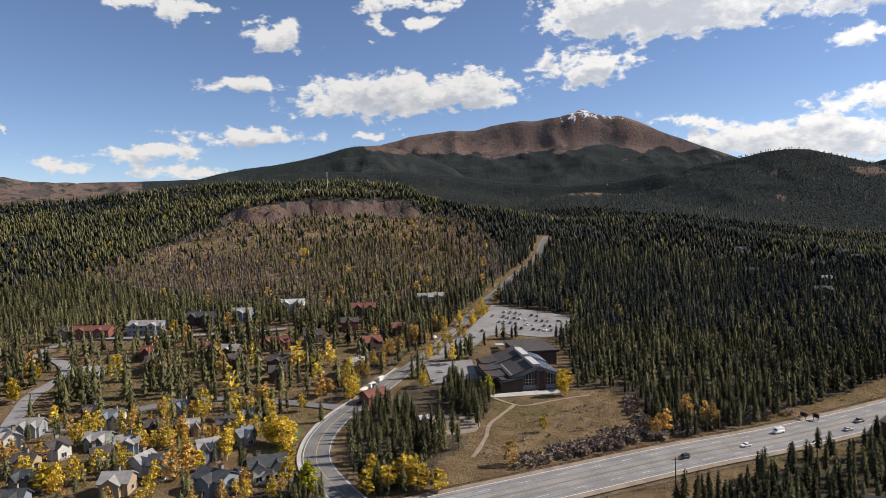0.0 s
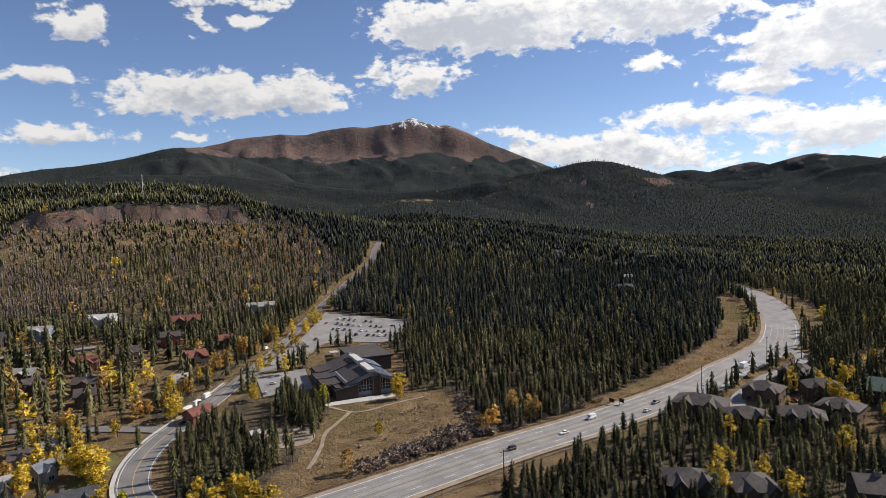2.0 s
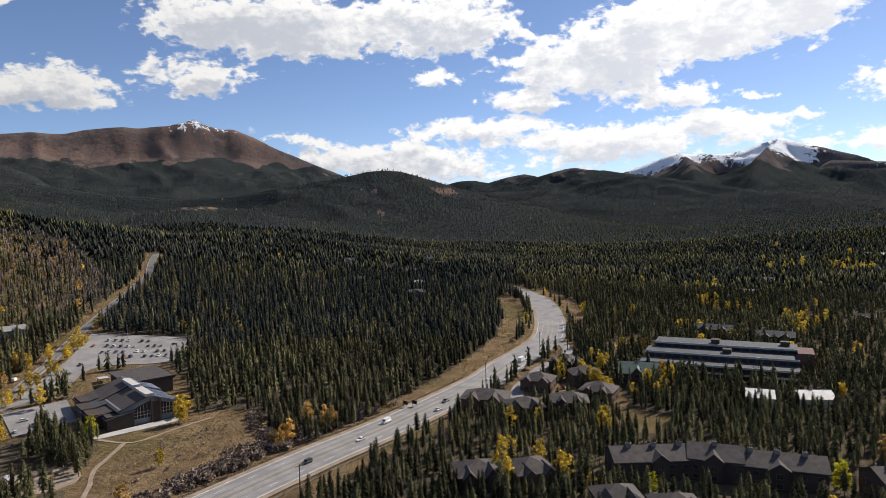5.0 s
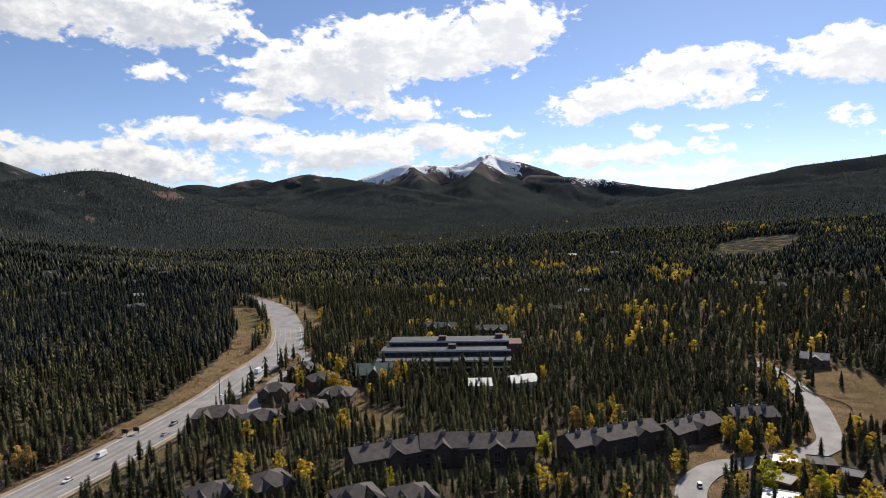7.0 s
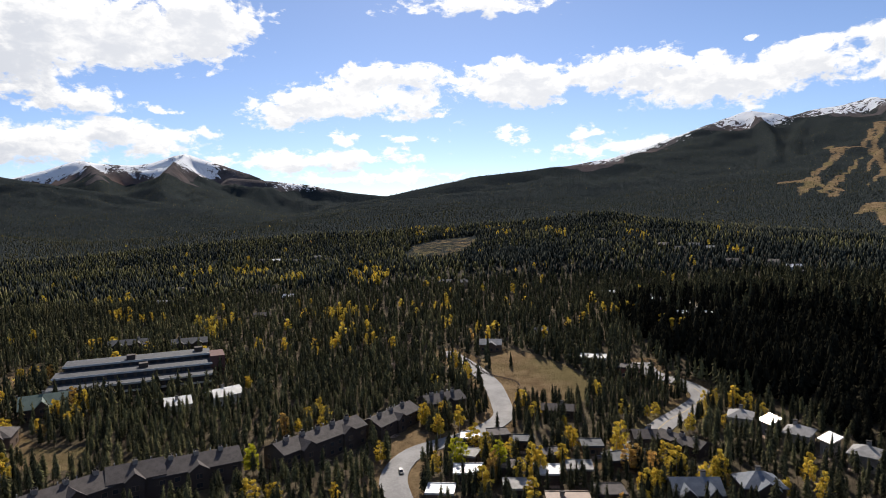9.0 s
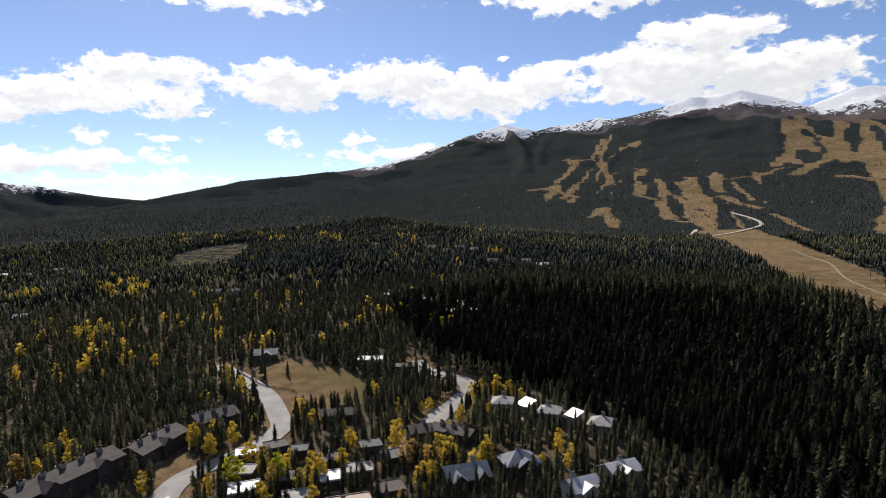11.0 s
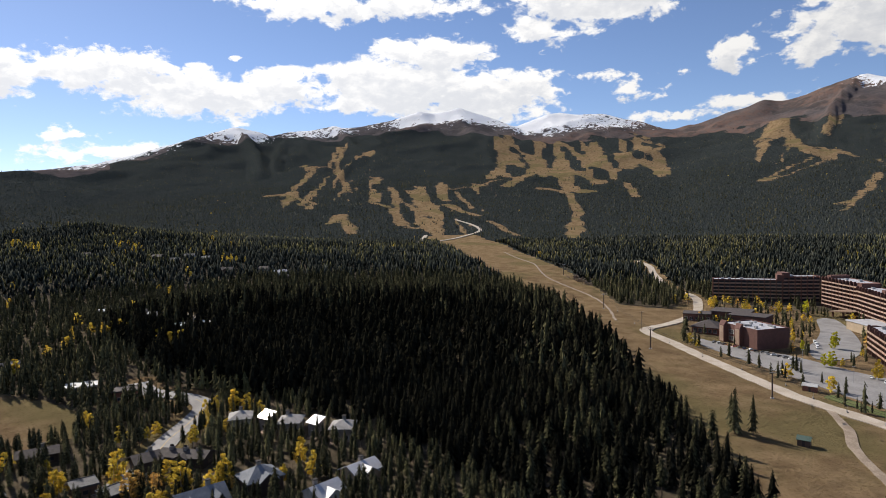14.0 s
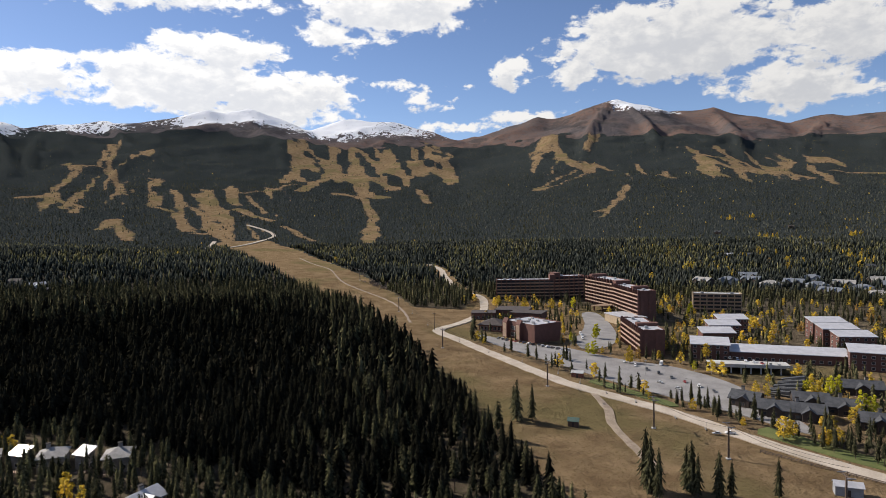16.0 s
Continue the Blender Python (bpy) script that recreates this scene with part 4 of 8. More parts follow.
def fir_template(whorls, around, seed, slim=0.13, base=0.12, droop=0.45, belly=0.55, core=5, trunk=True):
    """A slender conifer one metre high: narrow drooping sprays set in uneven whorls over a jagged core, pointed at the tip."""
    rnd = random.Random(seed)

    def reach(s):
        return slim * (s ** belly) * (1.0 if s < 0.82 else 1.0 - 1.3 * (s - 0.82))
    verts, tris = [(0, 0, 0.985)], []
    for s in (0.45, 0.97):
        for j in range(core):
            a = 2 * math.pi * (j + 0.5 * (s > 0.5)) / core
            q = 0.60 * reach(s) * rnd.uniform(0.75, 1.2)
            verts.append((q * math.cos(a), q * math.sin(a), 1 - s * (1 - base) + rnd.uniform(-0.03, 0.03)))
    for j in range(core):
        j2 = (j + 1) % core
        tris += [(0, 1 + j, 1 + j2), (1 + j, 1 + core + j, 1 + j2), (1 + j2, 1 + core + j, 1 + core + j2)]
    for k in range(whorls):
        for j in range(around):
            s = min(1.0, (k + rnd.uniform(0.25, 1.05)) / whorls)
            z = 1 - s * (1 - base)
            a = 2 * math.pi * (j + 0.5 * (k % 2) + rnd.uniform(-0.35, 0.35)) / around
            r = reach(s) * rnd.uniform(0.78, 1.25)
            half = 2.4 / around * rnd.uniform(0.6, 1.15)
            fall = droop * r * rnd.uniform(0.6, 1.5)
            n = len(verts)
            rise = 0.35 / whorls + (0.25 + 0.7 * droop) * r
            verts += [(0.35 * r * math.cos(a), 0.35 * r * math.sin(a), z + rise),
                      (0.78 * r * math.cos(a - half), 0.78 * r * math.sin(a - half), z - 0.2 * fall),
                      (1.1 * r * math.cos(a), 1.1 * r * math.sin(a), z - fall),
                      (0.78 * r * math.cos(a + half), 0.78 * r * math.sin(a + half), z - 0.2 * fall)]
            tris += [(n, n + 1, n + 2), (n, n + 2, n + 3)]
    leaves = len(tris)
    if trunk:
        n = len(verts)
        for z, w in ((0.0, 0.013), (base + 0.3, 0.009)):
            verts += [(w * math.cos(a), w * math.sin(a), z) for a in (0, 2.09, 4.19)]
        for j in range(3):
            j2 = (j + 1) % 3
            tris += [(n + j, n + j2, n + 3 + j2), (n + j, n + 3 + j2, n + 3 + j)]
    return np.array(verts), np.array(tris), leaves


def clump_template(seed, count, crown, size, base=0.25, spread=0.24, stems=1):
    """A broad-leaved tree one metre high: stems and many small bent clumps of leaves with gaps between."""
    rnd = random.Random(seed)
    verts, tris = [], []
    lobes = []
    for k, u in enumerate((0.10, 0.16, 0.22, 0.30, 0.36, 0.44, 0.50, 0.58, 0.66, 0.74, 0.84, 0.93)):
        girth = spread * (0.55 + 0.9 * u if u < 0.4 else 0.91 - 1.05 * (u - 0.4))
        a = 2.4 * k + rnd.uniform(-0.5, 0.5)
        lobes.append((0.75 * girth * math.cos(a), 0.75 * girth * math.sin(a), base + (0.97 - base) * u, (0.42 * girth + 0.035) * rnd.uniform(0.8, 1.3)))
    for _ in range(count):
        lx, ly, lz, lr = rnd.choice(lobes)
        d = Vector((rnd.gauss(0, 1), rnd.gauss(0, 1), rnd.gauss(0, 1))).normalized() * lr * rnd.uniform(0.35, 1.0)
        c = Vector((lx + d.x, ly + d.y, max(0.06, min(0.99, lz + d.z * 0.8))))
        s = size * rnd.uniform(0.6, 1.35)
        u = Vector((rnd.gauss(0, 1), rnd.gauss(0, 1), rnd.gauss(0, 1))).normalized()
        v = u.cross(Vector((rnd.gauss(0, 1), rnd.gauss(0, 1), rnd.gauss(0, 1)))).normalized()
        w = u.cross(v)
        n = len(verts)
        for a, b, h in ((-1, -0.7, 0), (0.9, -0.9, 0.35), (1.1, 0.8, 0), (-0.8, 1.0, 0.35)):
            verts.append(tuple(c + (u * a + v * b + w * h) * s))
        tris += [(n, n + 1, n + 2), (n, n + 2, n + 3)]
    leaves = len(tris)
    for k in range(stems):
        a0 = 6.28 * k / stems
        bx, by = (0.05 * math.cos(a0), 0.05 * math.sin(a0)) if stems > 1 else (0, 0)
        n = len(verts)
        for z, w, off in ((0, 0.014, 1), (0.55, 0.009, 1.6), (0.9, 0.003, 2.0)):
            verts += [(bx * off + w * math.cos(a), by * off + w * math.sin(a), z) for a in (0, 2.09, 4.19)]
        for r in (0, 3):
            for j in range(3):
                j2 = (j + 1) % 3
                tris += [(n + r + j, n + r + j2, n + r + 3 + j2), (n + r + j, n + r + 3 + j2, n + r + 3 + j)]
    return np.array(verts), np.array(tris), leaves


def plant(name, templates, x, y, tall, wide, mats, label, category, lean=0.02):
    """All trees of one stand joined in one mesh: template copies, turned and scaled."""
    rng = np.random.default_rng(len(x) + 7)
    z = height(x, y) - 0.15
    kind = rng.integers(0, len(templates), len(x))
    turn = rng.uniform(0, 6.28, len(x))
    vs, fs, ms, base = [], [], [], 0
    for k, (tv, tf, leaves) in enumerate(templates):
        s = np.nonzero(kind == k)[0]
        if not len(s):
            continue
        c, sn = np.cos(turn[s])[:, None], np.sin(turn[s])[:, None]
        w, h = (tall[s] * wide[s])[:, None], tall[s][:, None]
        px = (tv[:, 0] * c - tv[:, 1] * sn) * w + tv[:, 2] * h * rng.normal(0, lean, (len(s), 1)) + x[s][:, None]
        py = (tv[:, 0] * sn + tv[:, 1] * c) * w + tv[:, 2] * h * rng.normal(0, lean, (len(s), 1)) + y[s][:, None]
        pz = tv[:, 2] * h + z[s][:, None]
        vs.append(np.stack([px, py, pz], -1).reshape(-1, 3))
        fs.append((tf[None] + (base + np.arange(len(s)) * len(tv))[:, None, None]).reshape(-1, 3))
        m = np.zeros(len(tf), np.int32)
        m[leaves:] = 1
        ms.append(np.tile(m, len(s)))
        base += len(s) * len(tv)
    v, f, mi = np.concatenate(vs), np.concatenate(fs), np.concatenate(ms)
    me = bpy.data.meshes.new(name)
    me.vertices.add(len(v))
    me.vertices.foreach_set("co", v.astype(np.float32).ravel())
    me.loops.add(len(f) * 3)
    me.loops.foreach_set("vertex_index", f.astype(np.int32).ravel())
    me.polygons.add(len(f))
    me.polygons.foreach_set("loop_start", (np.arange(len(f)) * 3).astype(np.int32))
    for mat in mats:
        me.materials.append(mat)
    me.polygons.foreach_set("material_index", mi)
    me.update(calc_edges=True)
    me.validate()
    return tagged(new(name, me), label, category, kind="stuff")


BUILT = []          # plan circles kept free of trees: x, y, radius


def keep_clear(x, y, radius):
    BUILT.append((x, y, radius))


def free_mask(x, y, margin=1.5):
    ok = ~(meadow_mask(x, y) | (run_mask(x, y) & (value_noise(x * 7, y * 7, 31) < 0.80)))
    for line, half in ROADS:
        ok &= along(line, x, y) > half + margin
    for line in SPUR_ROADS:
        ok &= along(line, x, y) > 6
    for bx, by, br in BUILT:
        ok &= np.hypot(x - bx, y - by) > br
    return ok


def scatter(r0, r1, space, seed, a0=-46, a1=190):
    """Jittered places between two distances from the middle of the plan."""
    rng = np.random.default_rng(seed)
    g = np.arange(-r1, r1, space)
    x, y = np.meshgrid(g, g)
    x = (x + rng.uniform(-0.48, 0.48, x.shape) * space).ravel()
    y = (y + rng.uniform(-0.48, 0.48, y.shape) * space).ravel()
    r, a = np.hypot(x, y), np.degrees(np.arctan2(x, y))
    a = np.where(a < -90, a + 360, a)
    ok = (r >= r0) & (r < r1) & (a > a0) & (a < a1)
    return x[ok], y[ok], rng


TOWN = [(-300, 150), (-60, 130), (-44, 190), (-52, 262), (-30, 300), (-8, 372), (-60, 395), (-140, 420), (-340, 420), (-360, 300)]
QUARRY = [(-330, 560), (-140, 440), (-20, 430), (60, 520), (40, 740), (-30, 790), (-240, 785)]
CABINS = [(170, 60), (230, 40), (268, 2), (262, -30), (275, -85), (240, -115), (180, -90), (160, -20)]
SUBURB = [(430, -60), (330, 20), (350, 200), (560, 330), (700, 300), (760, 120), (700, -60)]
HOTELS = [(250, -345), (232, -362), (262, -400), (310, -480), (290, -540), (120, -600), (-80, -620), (-80, -240), (28, -250), (127, -284), (216, -330)]


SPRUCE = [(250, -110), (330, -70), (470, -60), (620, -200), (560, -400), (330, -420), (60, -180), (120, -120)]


def thin(x, y, rng, keep):
    """Which of the places carry a tree, by zone."""
    p = np.full(len(x), keep)
    p = np.where(inside(TOWN, x, y), np.where(np.hypot(x, y) < 285, 0.22, 0.30), p)
    p = np.where(inside(QUARRY, x, y), 0.80, p)
    p = np.where(inside(CABINS, x, y), 0.74, p)
    p = np.where(inside(SUBURB, x, y), 0.62, p)
    p = np.where(inside(HOTELS, x, y), 0.34, p)
    p = np.where(inside(SPRUCE, x, y), 0.74, p)
    for grove in GROVES:
        p = np.where(inside(grove, x, y), 0.0, p)
    patchy = wave(x, y, 34, 1.7) + 0.6 * wave(x, y, 15, 4.4)
    p = p * np.clip(1.0 + 0.35 * patchy, 0.4, 1.15)
    z = height(x, y)
    r = np.hypot(x, y)
    a = np.degrees(np.arctan2(x, y))
    line = treeline(x, y)
    p = np.where((r > 1800) & (z > line - 20), p * np.clip((line + 15 - z) / 60, 0, 1), p)
    p = p * (1 - 0.6 * np.exp(-((a - 33.6) / 1.9) ** 2 - ((r - 1860) / 150) ** 2))
    p = p * (1 - 0.7 * np.exp(-((a - 27.4) / 0.5) ** 2 - ((r - 1720) / 200) ** 2))
    p = np.where(scarp_mask(x, y), 0, p)
    return rng.uniform(0, 1, len(x)) < p


L0 = [fir_template(11, 6, sd, w, b, 0.30, 0.62, 5) for sd, w, b in ((1, 0.155, 0.05), (2, 0.135, 0.07), (3, 0.17, 0.04), (4, 0.125, 0.10), (5, 0.145, 0.06))]
P0 = [fir_template(11, 6, sd, w, b, 0.12, 0.40, 4) for sd, w, b in ((11, 0.110, 0.18), (12, 0.122, 0.26), (13, 0.100, 0.14), (14, 0.115, 0.34), (15, 0.135, 0.10))]
P1 = [fir_template(5, 4, sd, w, b, 0.18, 0.45, 3, False) for sd, w, b in ((21, 0.13, 0.08), (22, 0.145, 0.12), (23, 0.12, 0.06), (24, 0.155, 0.05), (25, 0.125, 0.15))]
S1 = [fir_template(6, 4, sd, w, b, 0.30, 0.6, 4, False) for sd, w, b in ((25, 0.165, 0.05), (26, 0.14, 0.06), (27, 0.185, 0.04), (28, 0.15, 0.08))]
L2 = [conifer_template(3, 2, s, w, 0.03, False, 0.4) for s, w in ((31, 0.17), (32, 0.2), (33, 0.15))]
L3 = [conifer_template(3, 1, s, w, 0.0, False, 0.35) for s, w in ((41, 0.2), (42, 0.24), (43, 0.18))]
DEAD = [fir_template(5, 3, sd, w, b, -0.7, 0.45, 3) for sd, w, b in ((51, 0.11, 0.25), (52, 0.14, 0.2), (53, 0.12, 0.3), (54, 0.16, 0.18))]
A0 = [clump_template(s, 300, None, 0.031, b, sp) for s, b, sp in ((61, 0.16, 0.25), (62, 0.10, 0.29), (63, 0.22, 0.20), (64, 0.14, 0.26))]
A1 = [clump_template(s, 46, None, 0.072, 0.12, 0.25) for s in (71, 72, 73)]
B0 = [clump_template(s, 22, None, 0.16, 0.05, 0.45, 1) for s in (91, 92, 93)]
S0 = [clump_template(s, 70, None, 0.095, 0.10, 0.50, 1) for s in (81, 82, 83)]


def build_forest():
    for name, r0, r1, space, temps, keep, tall, label in (
            ("near_forest", 110, 290, 3.6, P0, 0.86, (5.5, 10.5), "dense dark green spruce and pine standing close"),
            ("middle_forest", 290, 640, 4.7, P1, 0.92, (7.0, 13.0), "dense dark green conifer forest on the valley floor"),
            ("far_forest", 640, 1250, 6.0, L2, 0.90, (6.5, 12), "dark green conifer forest covering the hills"),
            ("distant_forest", 1250, 2500, 10.0, L3, 0.86, (3.6, 6.8), "distant dark conifer forest on the mountain slopes"),
            ("remote_forest", 2500, 3600, 15.5, L3, 0.8, (3.6, 6.4), "remote dark conifer forest below the treeline")):
        x, y, rng = scatter(r0, r1, space, int(r0))
        ok = thin(x, y, rng, keep)
        x, y = x[ok], y[ok]
        ok = free_mask(x, y, 2.0 if r1 < 700 else 4.0)
        x, y = x[ok], y[ok]
        u = rng.uniform(0, 1, len(x))
        h = tall[0] + (tall[1] - tall[0]) * u ** 0.8
        wide = rng.uniform(0.85, 1.35, len(x)) * (1.12 if r1 < 300 else 1.22 if r1 < 700 else 1.15 if r1 < 1300 else 1.35)
        pick = rng.uniform(0, 1, len(x))
        steep = inside(SPRUCE, x, y)
        h = h * np.where(steep, 1.3, np.where(inside(TOWN, x, y) & (np.hypot(x, y) > 250), 1.35, np.where(inside(HOTELS, x, y), 0.75, 1.0)))
        quarry, town = inside(QUARRY, x, y), inside(TOWN, x, y) | inside(CABINS, x, y) | inside(SUBURB, x, y)
        grey = quarry & (pick < 0.66 + 0.32 * wave(x, y, 75, 2.6))
        suburb = inside(SUBURB, x, y)
        bear = np.degrees(np.arctan2(x, y))
        clumped = np.clip(4.5 * (value_noise(x + 13, y - 7, 48) - 0.42), 0, 1.9) * np.clip(3 * (value_noise(x - 3, y + 31, 17) - 0.25), 0.1, 1.3)
        r = np.hypot(x, y)
        odds = np.where((r < 460) & (bear > 40) & (bear < 100), np.where(bear < 78, 0.05, 0.02), np.where((r > 640) & (bear > 158), np.where(r < 1100, 0.05, 0.015), np.where((r > 560) & (r < 1250) & (bear > 60) & (bear < 108), 0.012, 0.002)))
        gold = (town & (pick < np.where(suburb, 0.035, np.where(inside(CABINS, x, y), 0.06, np.where(r < 285, 0.58, 0.18))) * np.where(r < 285, 1.0, clumped))) | (quarry & (pick > 0.985)) | (inside(HOTELS, x, y) & (pick < 0.22)) | (~quarry & ~town & (pick < odds * clumped) & ~steep)
        rest = ~grey & ~gold
        # share of pale pines by bearing paints sunlit and shaded sides of the valley
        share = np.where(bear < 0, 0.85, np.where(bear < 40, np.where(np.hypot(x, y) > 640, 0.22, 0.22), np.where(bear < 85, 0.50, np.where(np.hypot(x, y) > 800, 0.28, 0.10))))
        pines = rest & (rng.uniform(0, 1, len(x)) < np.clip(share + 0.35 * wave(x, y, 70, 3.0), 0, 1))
        if r1 < 700:
            pines = pines & ~steep
        green = rest & ~pines
        if r1 < 700:
            # near-black trees hold the slope's shade, fewer towards its lit edge
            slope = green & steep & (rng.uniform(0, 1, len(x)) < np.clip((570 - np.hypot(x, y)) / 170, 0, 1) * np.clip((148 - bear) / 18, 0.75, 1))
            plant("spruce_slope", L0 if r0 == 110 else S1, x[slope], y[slope], h[slope], wide[slope] * 1.15, [M_SHADE_SPRUCE, M_BARK], "tall near-black spruce on the shaded slope", "forest")
            green = green & ~slope
        # cloud shade on the rounded hill comes from the darker needle colour
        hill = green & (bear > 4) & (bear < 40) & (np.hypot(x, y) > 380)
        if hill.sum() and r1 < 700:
            plant("hill_forest", temps, x[hill], y[hill], h[hill], wide[hill], [M_SHADE_WOOD, M_BARK], "dark spruce covering the rounded hill", "forest")
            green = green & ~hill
        # beyond the middle ring the conifers carry the darker shaded tone
        plant(name, temps, x[green], y[green], h[green], wide[green], [M_CONIFER if r1 < 700 else M_SHADE_WOOD, M_BARK], label, "forest")
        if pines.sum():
            plant(name.replace("forest", "pines"), temps, x[pines], y[pines], h[pines] * 0.95, wide[pines], [M_SUN_PINE if r1 < 1300 else M_CONIFER, M_BARK], "lighter green lodgepole pines among the spruce", "forest")
        if grey.sum():
            plant("dead_trees", DEAD, x[grey], y[grey], h[grey] * 0.72, wide[grey], [M_DEAD, M_BARK], "leafless grey-brown trees on the dry hillside", "forest")
        if gold.sum():
            g = np.nonzero(gold)[0]
            rust = rng.uniform(0, 1, len(g)) < np.where(quarry[g], 0.8, np.where(town[g] & (bear[g] < 0), 0.55, 0.06))
            t = A0 if r1 < 300 else A1
            if (~rust).sum():
                s = g[~rust]
                plant("aspen_grove", t, x[s], y[s], h[s] * np.where(np.hypot(x[s], y[s]) < 285, 0.95, 0.80), wide[s] * 0.95, [M_ASPEN, M_ASPEN_BARK], "bright yellow autumn aspens scattered through the forest", "forest")
            if rust.sum():
                s = g[rust]
                plant("orange_aspen_grove", t, x[s], y[s], h[s] * 0.8, wide[s] * 0.85, [M_RUST, M_ASPEN_BARK], "orange-brown autumn aspens scattered through the forest", "forest")

# ---- building kit ----
def wall_paint(name, colour, v=0.12):
    return material(name, tuple(c * (1 - v) for c in colour), tuple(c * (1 + v) for c in colour), 0.4, 0.85, fine=3.0)


W_BROWN, W_DARK = wall_paint("brown_timber_siding", (0.115, 0.075, 0.052)), wall_paint("dark_timber_siding", (0.06, 0.045, 0.038))
W_TAN, W_GREY = wall_paint("tan_siding", (0.36, 0.28, 0.19)), wall_paint("grey_siding", (0.27, 0.28, 0.29))
W_WHITE, W_GREEN = wall_paint("off_white_siding", (0.55, 0.53, 0.49)), wall_paint("sage_green_siding", (0.17, 0.20, 0.16))
W_RED, W_BLUE = wall_paint("red_brown_siding", (0.21, 0.085, 0.058)), wall_paint("slate_blue_siding", (0.20, 0.235, 0.28))
W_BRICK = wall_paint("red_brown_concrete", (0.125, 0.062, 0.050))
W_STONE = wall_paint("stone_facing", (0.24, 0.21, 0.18), 0.25)
R_BROWN = material("brown_shingles", (0.050, 0.041, 0.039), (0.085, 0.071, 0.066), 0.5, 0.85, bump=0.05, bump_scale=3, fine=4)
R_GREY = material("grey_shingles", (0.215, 0.205, 0.195), (0.315, 0.30, 0.285), 0.5, 0.8, bump=0.05, bump_scale=3, fine=4)
R_DARK = material("charcoal_shingles", (0.040, 0.042, 0.047), (0.075, 0.077, 0.083), 0.5, 0.8, bump=0.05, bump_scale=3, fine=4)
R_SLATE = material("slate_blue_shingles", (0.105, 0.12, 0.145), (0.165, 0.18, 0.205), 0.5, 0.75, bump=0.05, bump_scale=3, fine=4)
R_RED = material("rust_red_roof", (0.13, 0.050, 0.038), (0.20, 0.075, 0.055), 0.5, 0.8, fine=4)
R_WHITE = material("white_membrane_roof", (0.34, 0.34, 0.335), (0.48, 0.48, 0.47), 0.3, 0.55, fine=2)
R_PALE = material("pale_grey_metal_roof", (0.36, 0.36, 0.38), (0.46, 0.46, 0.48), 0.3, 0.5, fine=2, spec=0.5)
R_GREEN = material("green_metal_roof", (0.05, 0.085, 0.07), (0.08, 0.12, 0.10), 0.3, 0.6)
R_METAL = material("blue_grey_metal_roof", (0.16, 0.19, 0.24), (0.24, 0.27, 0.33), 0.3, 0.42, metal=0.3, spec=0.5)
R_GLARE = material("glossy_wet_roof", (0.45, 0.46, 0.48), (0.60, 0.61, 0.62), 0.3, 0.16, metal=0.85, spec=0.8)
R_COPPER = material("copper_roof", (0.19, 0.125, 0.088), (0.27, 0.185, 0.13), 0.4, 0.6)
M_TRIM = material("pale_trim", (0.42, 0.40, 0.37), (0.52, 0.50, 0.46), 0.8, 0.8)
M_BAND = material("weathered_balcony_boards", (0.27, 0.185, 0.135), (0.38, 0.27, 0.20), 0.5, 0.85)
M_SOFFIT = material("dark_recess", (0.022, 0.018, 0.016), (0.04, 0.033, 0.03), 0.6, 0.9)
M_GLASS = material("window_glass", (0.02, 0.024, 0.03), (0.035, 0.04, 0.048), 0.2, 0.08, spec=0.6)
M_STEEL = material("galvanised_steel", (0.28, 0.28, 0.28), (0.40, 0.40, 0.40), 0.8, 0.5, metal=0.7)
M_POLE = material("weathered_pole_wood", (0.085, 0.062, 0.048), (0.14, 0.105, 0.08), 1.0, 0.95)
M_TYRE = material("black_rubber", (0.012, 0.012, 0.012), (0.025, 0.025, 0.025), 3.0, 0.9)
M_MULCH = material("bare_dirt", (0.20, 0.155, 0.115), (0.31, 0.25, 0.19), 0.2, 0.95)
M_LAWN = material("mown_lawn", (0.075, 0.095, 0.028), (0.125, 0.135, 0.045), 0.15, 0.95, fine=2.0)


def box(bm, x0, x1, y0, y1, z0, z1):
    v = [bm.verts.new(p) for p in ((x0, y0, z0), (x1, y0, z0), (x1, y1, z0), (x0, y1, z0), (x0, y0, z1), (x1, y0, z1), (x1, y1, z1), (x0, y1, z1))]
    for f in ((0, 3, 2, 1), (4, 5, 6, 7), (0, 1, 5, 4), (1, 2, 6, 5), (2, 3, 7, 6), (3, 0, 4, 7)):
        bm.faces.new([v[i] for i in f])


def prism(bm, section, axis, a, b):
    """A closed outline pushed from a to b along x (axis 0, outline in y, z) or y (axis 1, outline in x, z)."""
    rings = []
    for s in (a, b):
        rings.append([bm.verts.new((s, p, q) if axis == 0 else (p, s, q)) for p, q in section])
    n = len(section)
    faces = [bm.faces.new(rings[0]), bm.faces.new(rings[1][::-1])]
    for i in range(n):
        faces.append(bm.faces.new([rings[0][i], rings[1][i], rings[1][(i + 1) % n], rings[0][(i + 1) % n]]))
    bmesh.ops.recalc_face_normals(bm, faces=faces)


def tube(bm, x, y, z0, z1, r0, r1=None, sides=8):
    r1 = r0 if r1 is None else r1
    lo = [bm.verts.new((x + r0 * math.cos(6.2832 * i / sides), y + r0 * math.sin(6.2832 * i / sides), z0)) for i in range(sides)]
    hi = [bm.verts.new((x + r1 * math.cos(6.2832 * i / sides), y + r1 * math.sin(6.2832 * i / sides), z1)) for i in range(sides)]
    for i in range(sides):
        bm.faces.new([lo[i], lo[(i + 1) % sides], hi[(i + 1) % sides], hi[i]])
    bm.faces.new(hi)
    bm.faces.new(lo[::-1])


